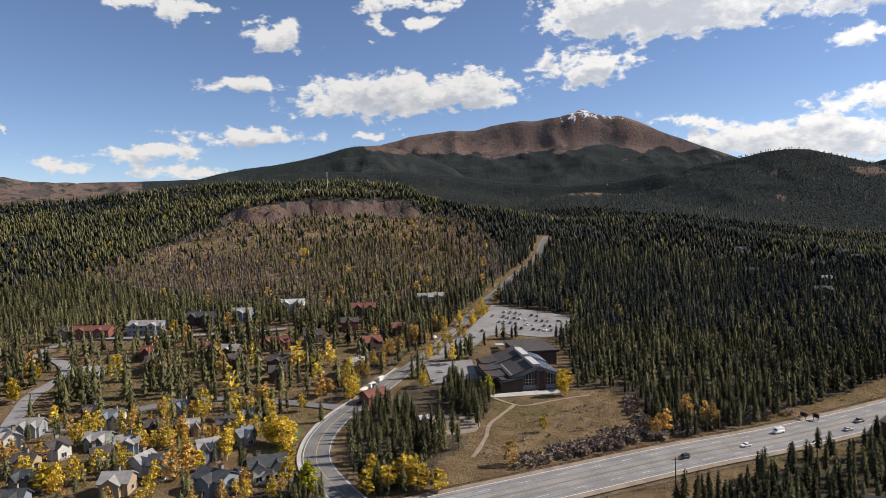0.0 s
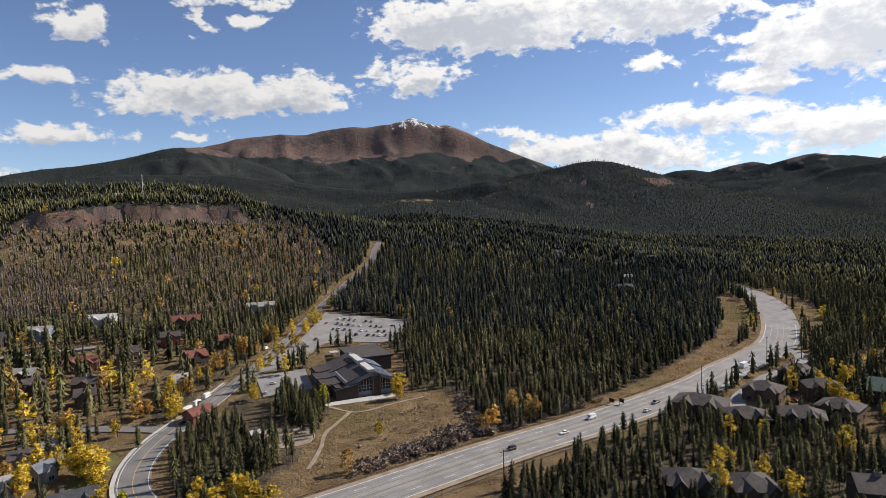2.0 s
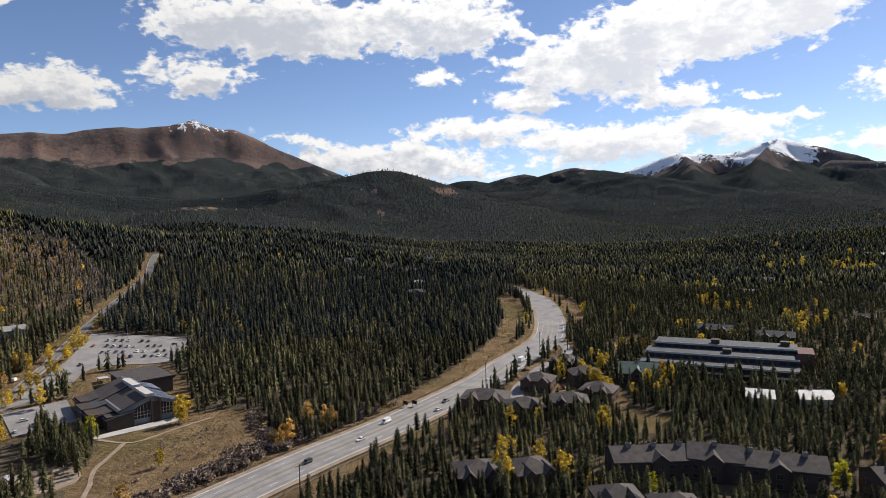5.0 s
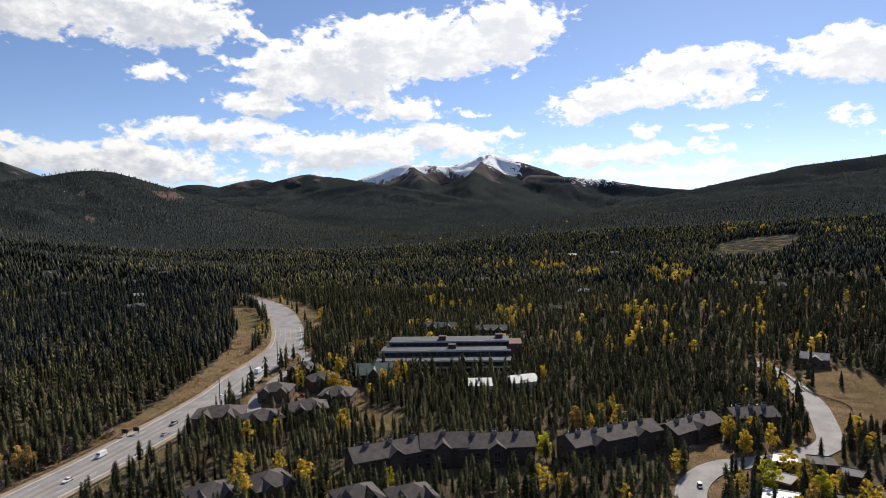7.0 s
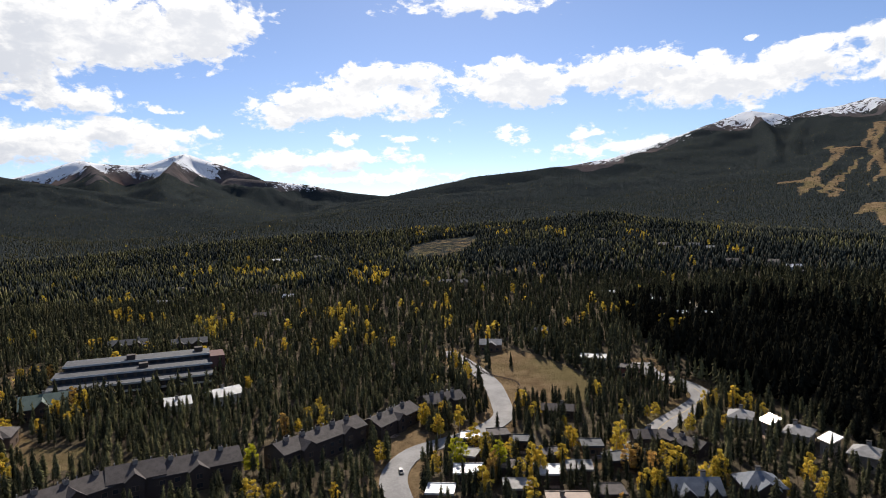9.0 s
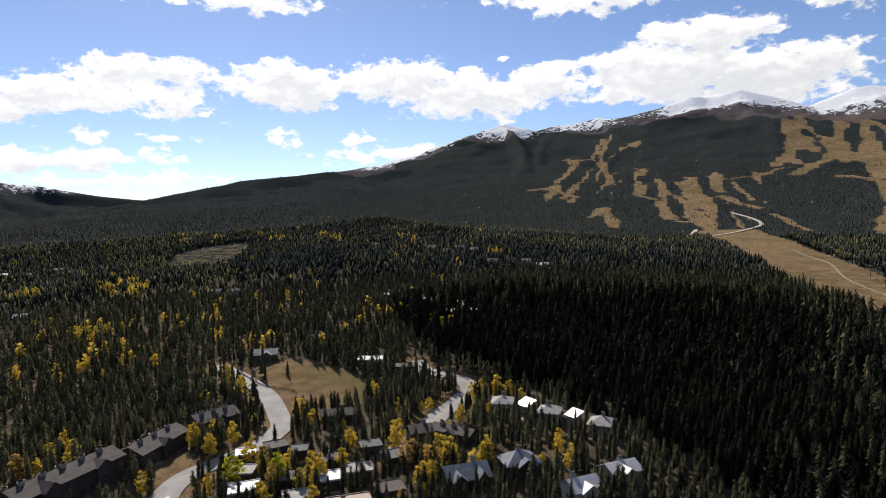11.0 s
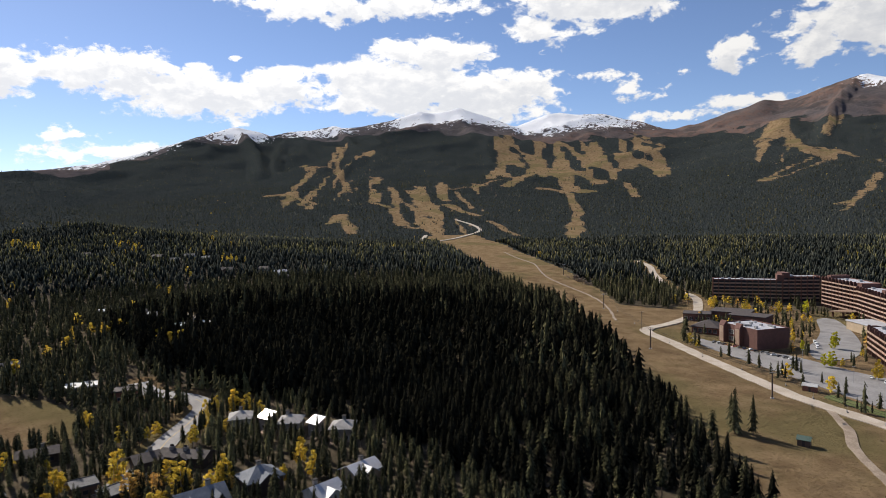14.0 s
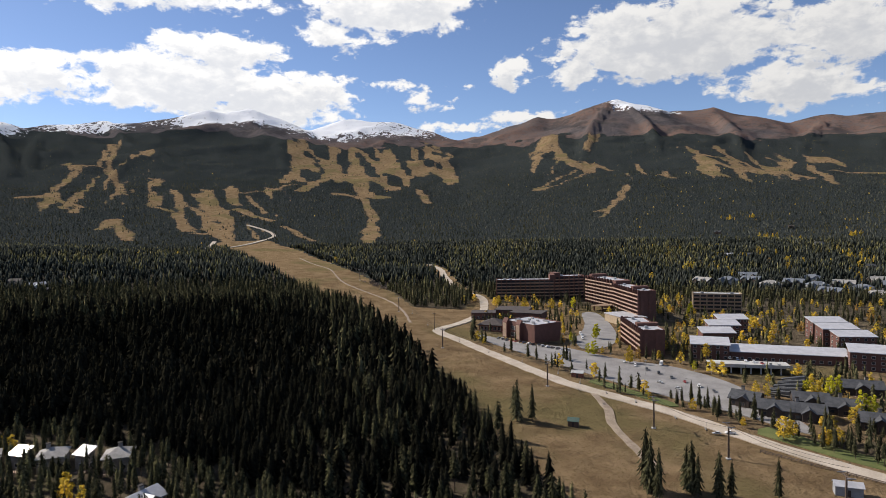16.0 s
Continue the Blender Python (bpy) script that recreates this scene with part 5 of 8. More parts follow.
def part(name, bm, mat, parent, label=""):
    me = bpy.data.meshes.new(name)
    bm.to_mesh(me)
    bm.free()
    me.materials.append(mat)
    ob = new(name, me)
    ob.parent = parent
    if label:
        ob["label"] = label
    return ob


def boxes(name, mat, parent, *dims, label=""):
    bm = bmesh.new()
    for d in dims:
        box(bm, *d)
    return part(name, bm, mat, parent, label)


def thing(name, x, y, rot, label, category, group="", clear=0.0, lift=0.0):
    ob = new(name)
    ob.matrix_world = pose(x, y, float(height(x, y)) + lift, 0, 0, rot)
    if clear:
        keep_clear(x, y, clear)
    return tagged(ob, label, category, group)


SHARED = {}


def shared(key, make):
    if key not in SHARED:
        bm = bmesh.new()
        mat = make(bm)
        me = bpy.data.meshes.new(str(key[0]))
        bm.to_mesh(me)
        bm.free()
        me.materials.append(mat)
        SHARED[key] = me
    return SHARED[key]


def placed(name, me, parent, x, y, z, rz=0.0):
    ob = new(name, me)
    ob.parent = parent
    ob.matrix_basis = pose(x, y, z, 0, 0, rz)
    return ob


def window(parent, x, y, z, w, h, rz=0.0, trim=None):
    """A window standing on a wall that faces local -y turned by rz: frame with sill, and a pane set back in it."""
    trim = trim or M_TRIM

    def frame_mesh(bm):
        t = 0.12
        box(bm, -w / 2 - t, -w / 2, -0.08, 0.1, -t, h + t)
        box(bm, w / 2, w / 2 + t, -0.08, 0.1, -t, h + t)
        box(bm, -w / 2, w / 2, -0.08, 0.1, h, h + t)
        box(bm, -w / 2, w / 2, -0.14, 0.1, -t, 0)
        if w > 1.5:
            box(bm, -0.05, 0.05, -0.06, 0.1, 0, h)
        return trim

    def pane_mesh(bm):
        box(bm, -w / 2, w / 2, -0.02, 0.06, 0, h)
        return M_GLASS
    f = placed("window", shared(("window", w, h, trim.name), frame_mesh), parent, x, y, z, rz)
    placed("pane", shared(("pane", w, h), pane_mesh), f, 0, 0, 0)
    return f


def gable_roof(bm, w, d, eave, ridge, over=0.6, thick=0.3, axis=0, cx=0.0, cy=0.0):
    """Two pitched slabs whose ridge runs along the axis."""
    half = d / 2 + over
    c = cy if axis == 0 else cx
    sec = [(c - half, eave - 0.2), (c, ridge), (c + half, eave - 0.2), (c + half, eave - 0.2 - thick), (c, ridge - thick), (c - half, eave - 0.2 - thick)]
    m = cx if axis == 0 else cy
    prism(bm, sec, axis, m - w / 2 - over, m + w / 2 + over)


def hip_roof(bm, w, d, eave, ridge, over=0.6, thick=0.3):
    a, b = w / 2 + over, d / 2 + over
    k = max(0.0, a - b)
    lo = [bm.verts.new(p) for p in ((-a, -b, eave - thick), (a, -b, eave - thick), (a, b, eave - thick), (-a, b, eave - thick))]
    mid = [bm.verts.new(p) for p in ((-a, -b, eave), (a, -b, eave), (a, b, eave), (-a, b, eave))]
    if k < 0.3:
        tops = [bm.verts.new((0, 0, ridge))] * 2
    else:
        tops = [bm.verts.new((-k, 0, ridge)), bm.verts.new((k, 0, ridge))]
    for i in range(4):
        bm.faces.new([lo[i], lo[(i + 1) % 4], mid[(i + 1) % 4], mid[i]])
    bm.faces.new(lo[::-1])
    l, r = tops
    bm.faces.new([mid[0], mid[1], r, l] if l is not r else [mid[0], mid[1], r])
    bm.faces.new([mid[1], mid[2], r])
    bm.faces.new([mid[2], mid[3], l, r] if l is not r else [mid[2], mid[3], l])
    bm.faces.new([mid[3], mid[0], l])


def house(x, y, rot, w, d, wall_h, roof_h, wall, roof, label, kind="gable", cross=1, chimney=True, group="", name="house", rows=None, sides=True, seed=0, category="house", porch=True):
    """A house: walls with gables, overhanging roof with cross gables, chimney, windows in rows, door and porch."""
    rnd = random.Random(seed + int(x * 7 + y * 13))
    h = thing(name, x, y, rot, label, category, group, clear=max(w, d) * 0.52 + 1.0)
    ridge = wall_h + roof_h
    bm = bmesh.new()
    if kind in ("gable", "wing"):
        prism(bm, [(-d / 2, -3), (d / 2, -3), (d / 2, wall_h), (0, ridge - 0.35), (-d / 2, wall_h)], 0, -w / 2, w / 2)
    else:
        box(bm, -w / 2, w / 2, -d / 2, d / 2, -3, wall_h)
    gables = []
    for k in range(cross):
        gx = (k + 0.5) / cross * w - w / 2 + rnd.uniform(-0.6, 0.6)
        gw = min(w / cross * 0.62, 5.5) * rnd.uniform(0.85, 1.05)
        gh = wall_h + roof_h * rnd.uniform(0.62, 0.85)
        out = rnd.uniform(0.8, 1.8)
        gables.append((gx, gw, gh, out))
        prism(bm, [(gx - gw / 2, -3), (gx + gw / 2, -3), (gx + gw / 2, wall_h - 0.1), (gx, gh - 0.35), (gx - gw / 2, wall_h - 0.1)], 1, -d / 2 - out, -d / 2 + 0.4)
    part("wall", bm, wall, h)
    bm = bmesh.new()
    if kind in ("gable", "wing"):
        gable_roof(bm, w, d, wall_h, ridge)
    elif kind == "hip":
        hip_roof(bm, w, d, wall_h, ridge)
    elif kind == "shed":
        prism(bm, [(-d / 2 - 0.7, wall_h), (d / 2 + 0.7, ridge), (d / 2 + 0.7, ridge - 0.35), (-d / 2 - 0.7, wall_h - 0.35)], 0, -w / 2 - 0.6, w / 2 + 0.6)
    else:
        box(bm, -w / 2 - 0.7, w / 2 + 0.7, -d / 2 - 0.7, d / 2 + 0.7, wall_h, wall_h + 0.35)
        for s in (-1, 1):
            box(bm, -w / 2 - 0.7, w / 2 + 0.7, s * (d / 2 + 0.6) - 0.1, s * (d / 2 + 0.6) + 0.1, wall_h + 0.35, wall_h + 0.6)
    for gx, gw, gh, out in gables:
        half = gw / 2 + 0.45
        sec = [(gx - half, wall_h - 0.35), (gx, gh), (gx + half, wall_h - 0.35), (gx + half, wall_h - 0.62), (gx, gh - 0.28), (gx - half, wall_h - 0.62)]
        prism(bm, sec, 1, -d / 2 - out - 0.5, -d / 2 + d * 0.42)
    part("roof", bm, roof, h)
    if kind == "shed":
        bm = bmesh.new()
        prism(bm, [(-d / 2, wall_h - 0.4), (d / 2, wall_h - 0.4), (d / 2, ridge - 0.4)], 0, -w / 2, w / 2)
        part("gable_wall", bm, wall, h)
    if chimney:
        cx, cy = rnd.uniform(-0.3, 0.3) * w, rnd.uniform(0.05, 0.25) * d
        c = boxes("chimney", W_STONE, h, (cx - 0.6, cx + 0.6, cy - 0.5, cy + 0.5, wall_h, ridge + 1.0))
        boxes("chimney_cap", M_SOFFIT, c, (cx - 0.72, cx + 0.72, cy - 0.62, cy + 0.62, ridge + 1.0, ridge + 1.18))
    trim = M_POLE if wall in (W_DARK, W_BROWN) else M_TRIM
    storeys = rows or max(1, int(wall_h / 2.7))
    for s in range(storeys):
        z = 0.9 + s * 2.8
        if z + 1.3 > wall_h:
            break
        n = max(1, int(w / 3.6))
        for i in range(n):
            gx = (i + 0.5) / n * w - w / 2
            near = [g for g in gables if abs(gx - g[0]) < g[1] / 2 + 0.7]
            if near:
                continue
            window(h, gx, -d / 2 - 0.04, z, 1.5, 1.25, 0, trim)
        for side, rz in (((1, 90), (-1, -90)) if sides else ()):
            for i in range(max(1, int(d / 5))):
                gy = (i + 0.5) / max(1, int(d / 5)) * d - d / 2
                window(h, side * (w / 2 + 0.04), gy, z, 1.2, 1.25, rz, trim)
        for gx, gw, gh, out in gables:
            if gw > 2.6:
                window(h, gx, -d / 2 - out - 0.04, z, 1.7, 1.4, 0, trim)
    if porch:
        px = rnd.uniform(-0.25, 0.25) * w
        boxes("door", W_DARK, h, (px - 0.5, px + 0.5, -d / 2 - 0.1, -d / 2 + 0.1, 0.05, 2.15))
        p = boxes("porch", M_BAND, h, (px - 1.8, px + 1.8, -d / 2 - 2.4, -d / 2, -1.0, 0.05))
        boxes("railing", M_POLE, p, (px - 1.8, px + 1.8, -d / 2 - 2.4, -d / 2 - 2.3, 0.85, 0.97), *[(px - 1.8 + i * 0.9 - 0.05, px - 1.8 + i * 0.9 + 0.05, -d / 2 - 2.4, -d / 2 - 2.3, 0.05, 0.9) for i in range(5)])
    return h


def slab(x, y, rot, w, d, floors, label, bays, floor_h=2.9, wall=None, towers=(), roof=None, name="hotel_block", fins=True, category="hotel", group=""):
    """A hotel block: floors of balconies between fins on its front, panes behind, blank ends with ribs, flat roof with parapet and plant rooms."""
    wall = wall or W_BRICK
    h = thing(name, x, y, rot, label, category, group, clear=0)
    for i in range(int(w // 9) + 1):
        ca = radians(rot)
        s = -w / 2 + w * (i + 0.5) / (int(w // 9) + 1)
        keep_clear(x + s * math.cos(ca), y + s * math.sin(ca), d * 0.5 + 4)
    top = floors * floor_h
    boxes("wall", wall, h, (-w / 2, w / 2, -d / 2 + 1.6, d / 2, -3, top))
    r = boxes("roof", roof or R_PALE, h, (-w / 2 + 0.3, w / 2 - 0.3, -d / 2 + 1.9, d / 2 - 0.3, top, top + 0.2))
    boxes("parapet", wall, h, (-w / 2, w / 2, -d / 2 + 1.6, -d / 2 + 1.9, top, top + 0.7), (-w / 2, w / 2, d / 2 - 0.3, d / 2, top, top + 0.7), (-w / 2, -w / 2 + 0.3, -d / 2 + 1.9, d / 2 - 0.3, top, top + 0.7), (w / 2 - 0.3, w / 2, -d / 2 + 1.9, d / 2 - 0.3, top, top + 0.7))
    bw = w / bays

    def pane_mesh(bm):
        box(bm, -bw * 0.42, bw * 0.42, -0.03, 0.05, 0.0, floor_h * 0.72)
        return M_GLASS

    def rail_mesh(bm):
        box(bm, -bw * 0.5, bw * 0.5, -0.12, 0.12, 0.0, 1.05)
        box(bm, -bw * 0.5, bw * 0.5, 0.12, 1.5, -0.1, 0.12)
        return M_BAND

    pane, rail = (shared((k, bw, floor_h), f) for k, f in (("pane", pane_mesh), ("balcony", rail_mesh)))
    for f in range(floors):
        for b in range(bays):
            bx = -w / 2 + (b + 0.5) * bw
            placed("window", pane, h, bx, -d / 2 + 1.56, f * floor_h + 0.35)
            if f:
                placed("balcony", rail, h, bx, -d / 2 + 0.12, f * floor_h)
    if fins:
        def fin_mesh(bm):
            sec = [(-d / 2, -2), (-d / 2 + 1.62, -2), (-d / 2 + 1.62, top + 1.3), (-d / 2 + 0.4, top + 1.3), (-d / 2, top + 0.2)]
            prism(bm, sec, 0, -0.22, 0.22)
            return wall
        fin = shared(("fin", d, top, wall.name), fin_mesh)
        for b in range(bays + 1):
            placed("fin", fin, h, -w / 2 + b * bw, -0.02, 0)
    for side in (-1, 1):
        for k in (-0.25, 0.2):
            boxes("rib", wall, h, (side * w / 2 - 0.5, side * w / 2 + 0.5, k * d - 1.2, k * d + 1.2, -2, top + 0.9))
    for tx, tw, th in towers:
        boxes("stair_tower", wall, h, (tx - tw / 2, tx + tw / 2, -d / 2 + 2.4, d / 2 + 0.6, top - 1, top + th))
    rnd = random.Random(int(x))
    for _ in range(max(1, int(w / 14))):
        ux, uy = rnd.uniform(-0.4, 0.4) * w, rnd.uniform(-0.1, 0.25) * d
        boxes("roof_unit", M_STEEL, r, (ux - 1.2, ux + 1.2, uy - 0.9, uy + 0.9, top + 0.2, top + 1.5))
    return h

# ---- the arena beside the valley road ----
def build_arena():
    a = thing("ice_arena", 34, 300, 8, "low brown sports arena with dark roofs and white ridge vents", "arena", clear=0)
    for cx, cy in ((22, 290), (34, 290), (46, 292), (30, 310), (42, 318), (44, 335), (36, 345), (54, 335), (20, 312)):
        keep_clear(cx, cy, 10)
    ridge, rx = 10.2, 3.2
    bm = bmesh.new()
    prism(bm, [(-8, -4), (13, -4), (13, 6.2), (rx, ridge - 0.4), (-8, 6.0)], 1, -19, 19)
    part("wall", bm, W_GREY, a, "grey rendered gable wall")
    bm = bmesh.new()
    prism(bm, [(rx, ridge), (14.2, 5.9), (14.2, 5.5), (rx, ridge - 0.45)], 1, -20, 0.5)
    prism(bm, [(rx, ridge + 0.5), (14.2, 6.6), (14.2, 6.2), (rx, ridge + 0.05)], 1, 0.5, 21)
    roof = part("metal_roof", bm, R_METAL, a, "blue-grey standing-seam metal roof")
    seam = shared(("seam",), lambda bm: (prism(bm, [(rx, ridge + 0.08), (14.2, 5.98), (14.2, 5.9), (rx, ridge)], 1, -0.06, 0.06), R_METAL)[1])
    for k in range(17):
        placed("seam", seam, roof, 0, -19.4 + k * 1.2, 0.02)
    for k in range(17):
        placed("seam", seam, roof, 0, 1.1 + k * 1.2, 0.62)
    bm = bmesh.new()
    prism(bm, [(rx, ridge), (-9, 5.6), (-9, 5.2), (rx, ridge - 0.45)], 1, -20, 3)
    prism(bm, [(rx, ridge + 0.5), (-11, 5.4), (-11, 5.0), (rx, ridge + 0.05)], 1, 3, 21)
    part("shingle_roof", bm, R_BROWN, a, "dark shingle roof")
    for y0, y1, z in ((-20.8, -6.0, 0.7), (-3.0, 13.0, 1.1)):
        vent = boxes("ridge_vent", M_TRIM, a, (rx - 1.7, rx + 1.5, y0, y1, ridge - 0.5, ridge + z), label="white ridge vent")
        boxes("vent_glass", M_GLASS, vent, (rx + 1.5, rx + 1.6, y0 + 0.4, y1 - 0.4, ridge - 0.1, ridge + z - 0.12))
    for i, (x0, x1, y0, y1, z) in enumerate(((-17.5, -7.5, -14, -3, 4.6), (-18, -9, -3, 8, 5.0), (-16, -9, 8, 20, 5.6), (-13, -3, -20.5, -13, 4.4))):
        wing = boxes("wing", W_DARK, a, (x0, x1, y0, y1, -4, z))
        bm = bmesh.new()
        prism(bm, [(x0 - 0.7, z - 0.9), (x1 + 0.6, z + 0.9), (x1 + 0.6, z + 0.5), (x0 - 0.7, z - 1.3)], 1, y0 - 0.7, y1 + 0.4)
        part("wing_roof", bm, R_DARK if i % 2 else R_BROWN, wing)
    bm = bmesh.new()
    prism(bm, [(-4, 1.0), (-4, 4.6), (0, 6.4), (3.6, 7.4), (3.6, 1.0)], 1, -19.12, -18.9)
    prism(bm, [(7.4, 1.0), (7.4, 6.6), (12.4, 5.0), (12.4, 1.0)], 1, -19.12, -18.9)
    glass = part("gable_window", bm, M_GLASS, a)
    bars = [(-4 + i * 1.26, -4 + i * 1.26 + 0.12, -19.2, -19.0, 1.0, 4.7 + i * 0.38) for i in range(7)] + [(7.4 + i * 1.25, 7.4 + i * 1.25 + 0.12, -19.2, -19.0, 1.0, 6.3 - i * 0.3) for i in range(5)]
    bars += [(-4, 3.6, -19.2, -19.0, z, z + 0.12) for z in (2.2, 3.5)] + [(7.4, 12.4, -19.2, -19.0, z, z + 0.12) for z in (2.2, 3.5)]
    boxes("mullion", M_TRIM, glass, *bars)
    boxes("entrance", W_DARK, a, (4.2, 6.9, -20.4, -18.9, -1, 7.6))
    boxes("pillar", W_BROWN, a, (3.6, 4.2, -20.6, -18.9, -2, 8.0))
    boxes("pillar", W_BROWN, a, (6.9, 7.5, -20.6, -18.9, -2, 8.0))
    hall = boxes("hall", W_DARK, a, (4.5, 24.0, 15, 44, -5, 8.2))
    boxes("hall_roof", R_BROWN, hall, (3.6, 24.9, 14.2, 44.8, 8.2, 8.6))
    boxes("hall_fascia", M_SOFFIT, hall, (3.5, 25.0, 14.1, 14.2, 7.6, 8.7), (24.9, 25.0, 14.2, 44.8, 7.6, 8.7))
    boxes("canopy", R_WHITE, a, (0, 4.5, 46, 51, 5.4, 5.7), label="white canvas canopy")
    for cx, cy in ((0.2, 46.2), (4.3, 46.2), (0.2, 50.8), (4.3, 50.8)):
        boxes("canopy_post", M_STEEL, a, (cx - 0.08, cx + 0.08, cy - 0.08, cy + 0.08, -1, 5.4))


build_arena()
patch("car_park_upper", "sunlit asphalt car park full of cars", [(32, 438), (80, 416), (82, 398), (63, 368), (30, 376), (11, 354), (0, 340), (-4, 346), (16, 394)], 0.30, M_ASPHALT, "car park")
patch("car_park_lower", "small asphalt car park beside the arena", [(-11, 322), (13, 328), (15, 297), (-7, 292)], 0.30, M_ASPHALT, "car park")
patch("arena_walk", "concrete walk before the arena", [(20, 272), (48, 276), (54, 282), (48, 281), (20, 276)], 0.25, M_CONCRETE, "pavement")
patch("play_yard", "bare dirt playground among conifers", [(-12, 238), (-2, 230), (10, 232), (12, 246), (2, 252), (-10, 250)], 0.2, M_MULCH, "playground")
patch("lawn_verge", "grass verge beside the curving road", [(-64, 206), (-56, 204), (-55, 240), (-64, 246)], 0.12, M_LAWN, "lawn")
for pts in ([(20, 272), (28, 263), (34, 262), (48, 268), (62, 273)], [(28, 263), (20, 248), (16, 240), (13, 224), (8, 208)]):
    road("footpath", "worn dirt footpath across the dry meadow", pts, 0.7, M_MULCH, 0.16, 0.3)

# ---- houses of the town ----
TOWN_HOUSES_A = [
    (-70, 187, -25, 14, 10, 6, W_BLUE, R_DARK), (-57, 196, 20, 15, 10, 6, W_WHITE, R_DARK), (-92, 200, 7, 9, 8, 5.4, W_WHITE, R_DARK), (-82, 213, 30, 9, 9, 5.4, W_BLUE, R_GREY),
    (-113, 221, 12, 10, 9, 5.2, W_BLUE, R_GREY), (-126, 226, -4, 11, 9, 4.6, W_GREEN, R_GREY), (-117, 210, 40, 8, 9, 4.6, W_GREY, R_BROWN), (-132, 248, 5, 10, 9, 5.4, W_WHITE, R_SLATE),
    (-139, 205, 4, 9, 8, 5, W_TAN, R_BROWN), (-129, 191, -3, 9, 8, 5, W_GREEN, R_DARK), (-160, 228, -40, 9, 8, 5, W_WHITE, R_GREY), (-160, 241, 6, 10, 9, 5, W_GREY, R_GREY),
]
TOWN_HOUSES_B = [
    (-137, 218, 60, 9, 9, 5, W_WHITE, R_BROWN), (-77, 247, 12, 8, 8, 5, W_WHITE, R_GREY), (-100, 188, 2, 11, 9, 4.8, W_TAN, R_GREY), (-99, 202, 70, 9, 8, 5, W_WHITE, R_GREY),
    (-85, 240, 23, 9, 8, 5, W_TAN, R_BROWN), (-97, 238, 8, 8, 8, 4.6, W_TAN, R_GREY), (-111, 262, -6, 8, 8, 4.8, W_GREY, R_SLATE), (-150, 190, 10, 9, 8, 5, W_WHITE, R_DARK),
    (-112, 238, 30, 8, 8, 4.8, W_DARK, R_BROWN), (-146, 258, -20, 9, 8, 5, W_BROWN, R_BROWN), (-172, 214, 20, 9, 8, 5, W_GREY, R_GREY), (-124, 176, 5, 10, 8, 5, W_BLUE, R_DARK), (-74, 226, 50, 8, 8, 5, W_GREY, R_SLATE),
]
TOWN_HOUSES = TOWN_HOUSES_A + TOWN_HOUSES_B
for i, (x, y, r, w, d, hh, wl, rf) in enumerate(TOWN_HOUSES):
    house(x, y, r, w * 0.76, d * 0.74, hh * 0.86, 2.0 + 0.2 * (i % 4), wl, rf, "two-storey timber house with %s and %s" % (rf.name.replace("_", " "), wl.name.replace("_", " ")), cross=1 + i % 2, group="houses among golden aspens", seed=i)
HILL_HOUSES_A = [
    (-227, 407, 0, 24, 10, 5.5, W_RED, R_RED), (-193, 409, -4, 22, 10, 5.6, W_GREY, R_GREY), (-161, 418, -5, 18, 10, 6.0, W_DARK, R_DARK), (-136, 423, -5, 13, 10, 6, W_BLUE, R_GREY), (-106, 440, 3, 16, 9, 5, W_WHITE, R_WHITE),
    (-246, 410, 6, 9, 9, 5, W_TAN, R_BROWN), (-135, 358, -9, 9, 9, 5, W_RED, R_RED), (-119, 348, -8, 10, 9, 5, W_BROWN, R_GREY), (-153, 331, 13, 9, 9, 5, W_RED, R_BROWN), (-86, 324, -6, 10, 9, 5, W_BROWN, R_BROWN),
]
HILL_HOUSES_B = [
    (-98, 362, 2, 15, 9, 4.6, W_RED, R_RED), (-78, 373, 7, 11, 9, 5, W_TAN, R_BROWN), (-180, 319, 8, 9, 9, 4.6, W_GREY, R_GREY), (-82, 306, 11, 8, 8, 4.8, W_BROWN, R_BROWN), (-42, 353, 27, 10, 9, 5, W_DARK, R_RED), (-29, 384, 16, 9, 9, 4.8, W_BROWN, R_RED),
    (-45, 312, 29, 9, 9, 5.4, W_TAN, R_GREY), (-54, 423, 4, 18, 9, 5, W_BROWN, R_RED), (-10, 444, 8, 18, 9, 5, W_GREY, R_GREY), (-110, 330, 40, 9, 8, 5, W_BROWN, R_BROWN), (-165, 352, -10, 9, 8, 5, W_BROWN, R_RED), (-60, 395, 10, 10, 9, 5, W_RED, R_BROWN),
]
HILL_HOUSES = HILL_HOUSES_A + HILL_HOUSES_B
for i, (x, y, r, w, d, hh, wl, rf) in enumerate(HILL_HOUSES):
    house(x, y, r, w, d, hh, 2.3 + 0.25 * (i % 3), wl, rf, "timber house at the foot of the hill with %s" % rf.name.replace("_", " "), cross=2 if w > 14 else 1, sides=False, group="houses below the quarry hill", seed=40 + i)
house(-32, 272, 42, 10, 7, 3.6, 2.2, W_RED, R_RED, "small house with a rust-red roof beside the road", cross=0, seed=90)

# ---- brown townhouses below the highway ----
TOWNHOUSES = [(161, 214, -48, 19, 13), (166, 195, -27, 14, 12), (197, 221, -56, 14, 12), (231, 238, -61, 14, 12), (222, 216, -29, 14, 12), (185, 189, -41, 15, 12), (206, 192, -62, 14, 12), (112, 154, -25, 13, 12), (126, 146, -18, 12, 12), (132, 117, -30, 12, 11), (140, 104, -35, 12, 11), (96, 128, -20, 12, 11)]
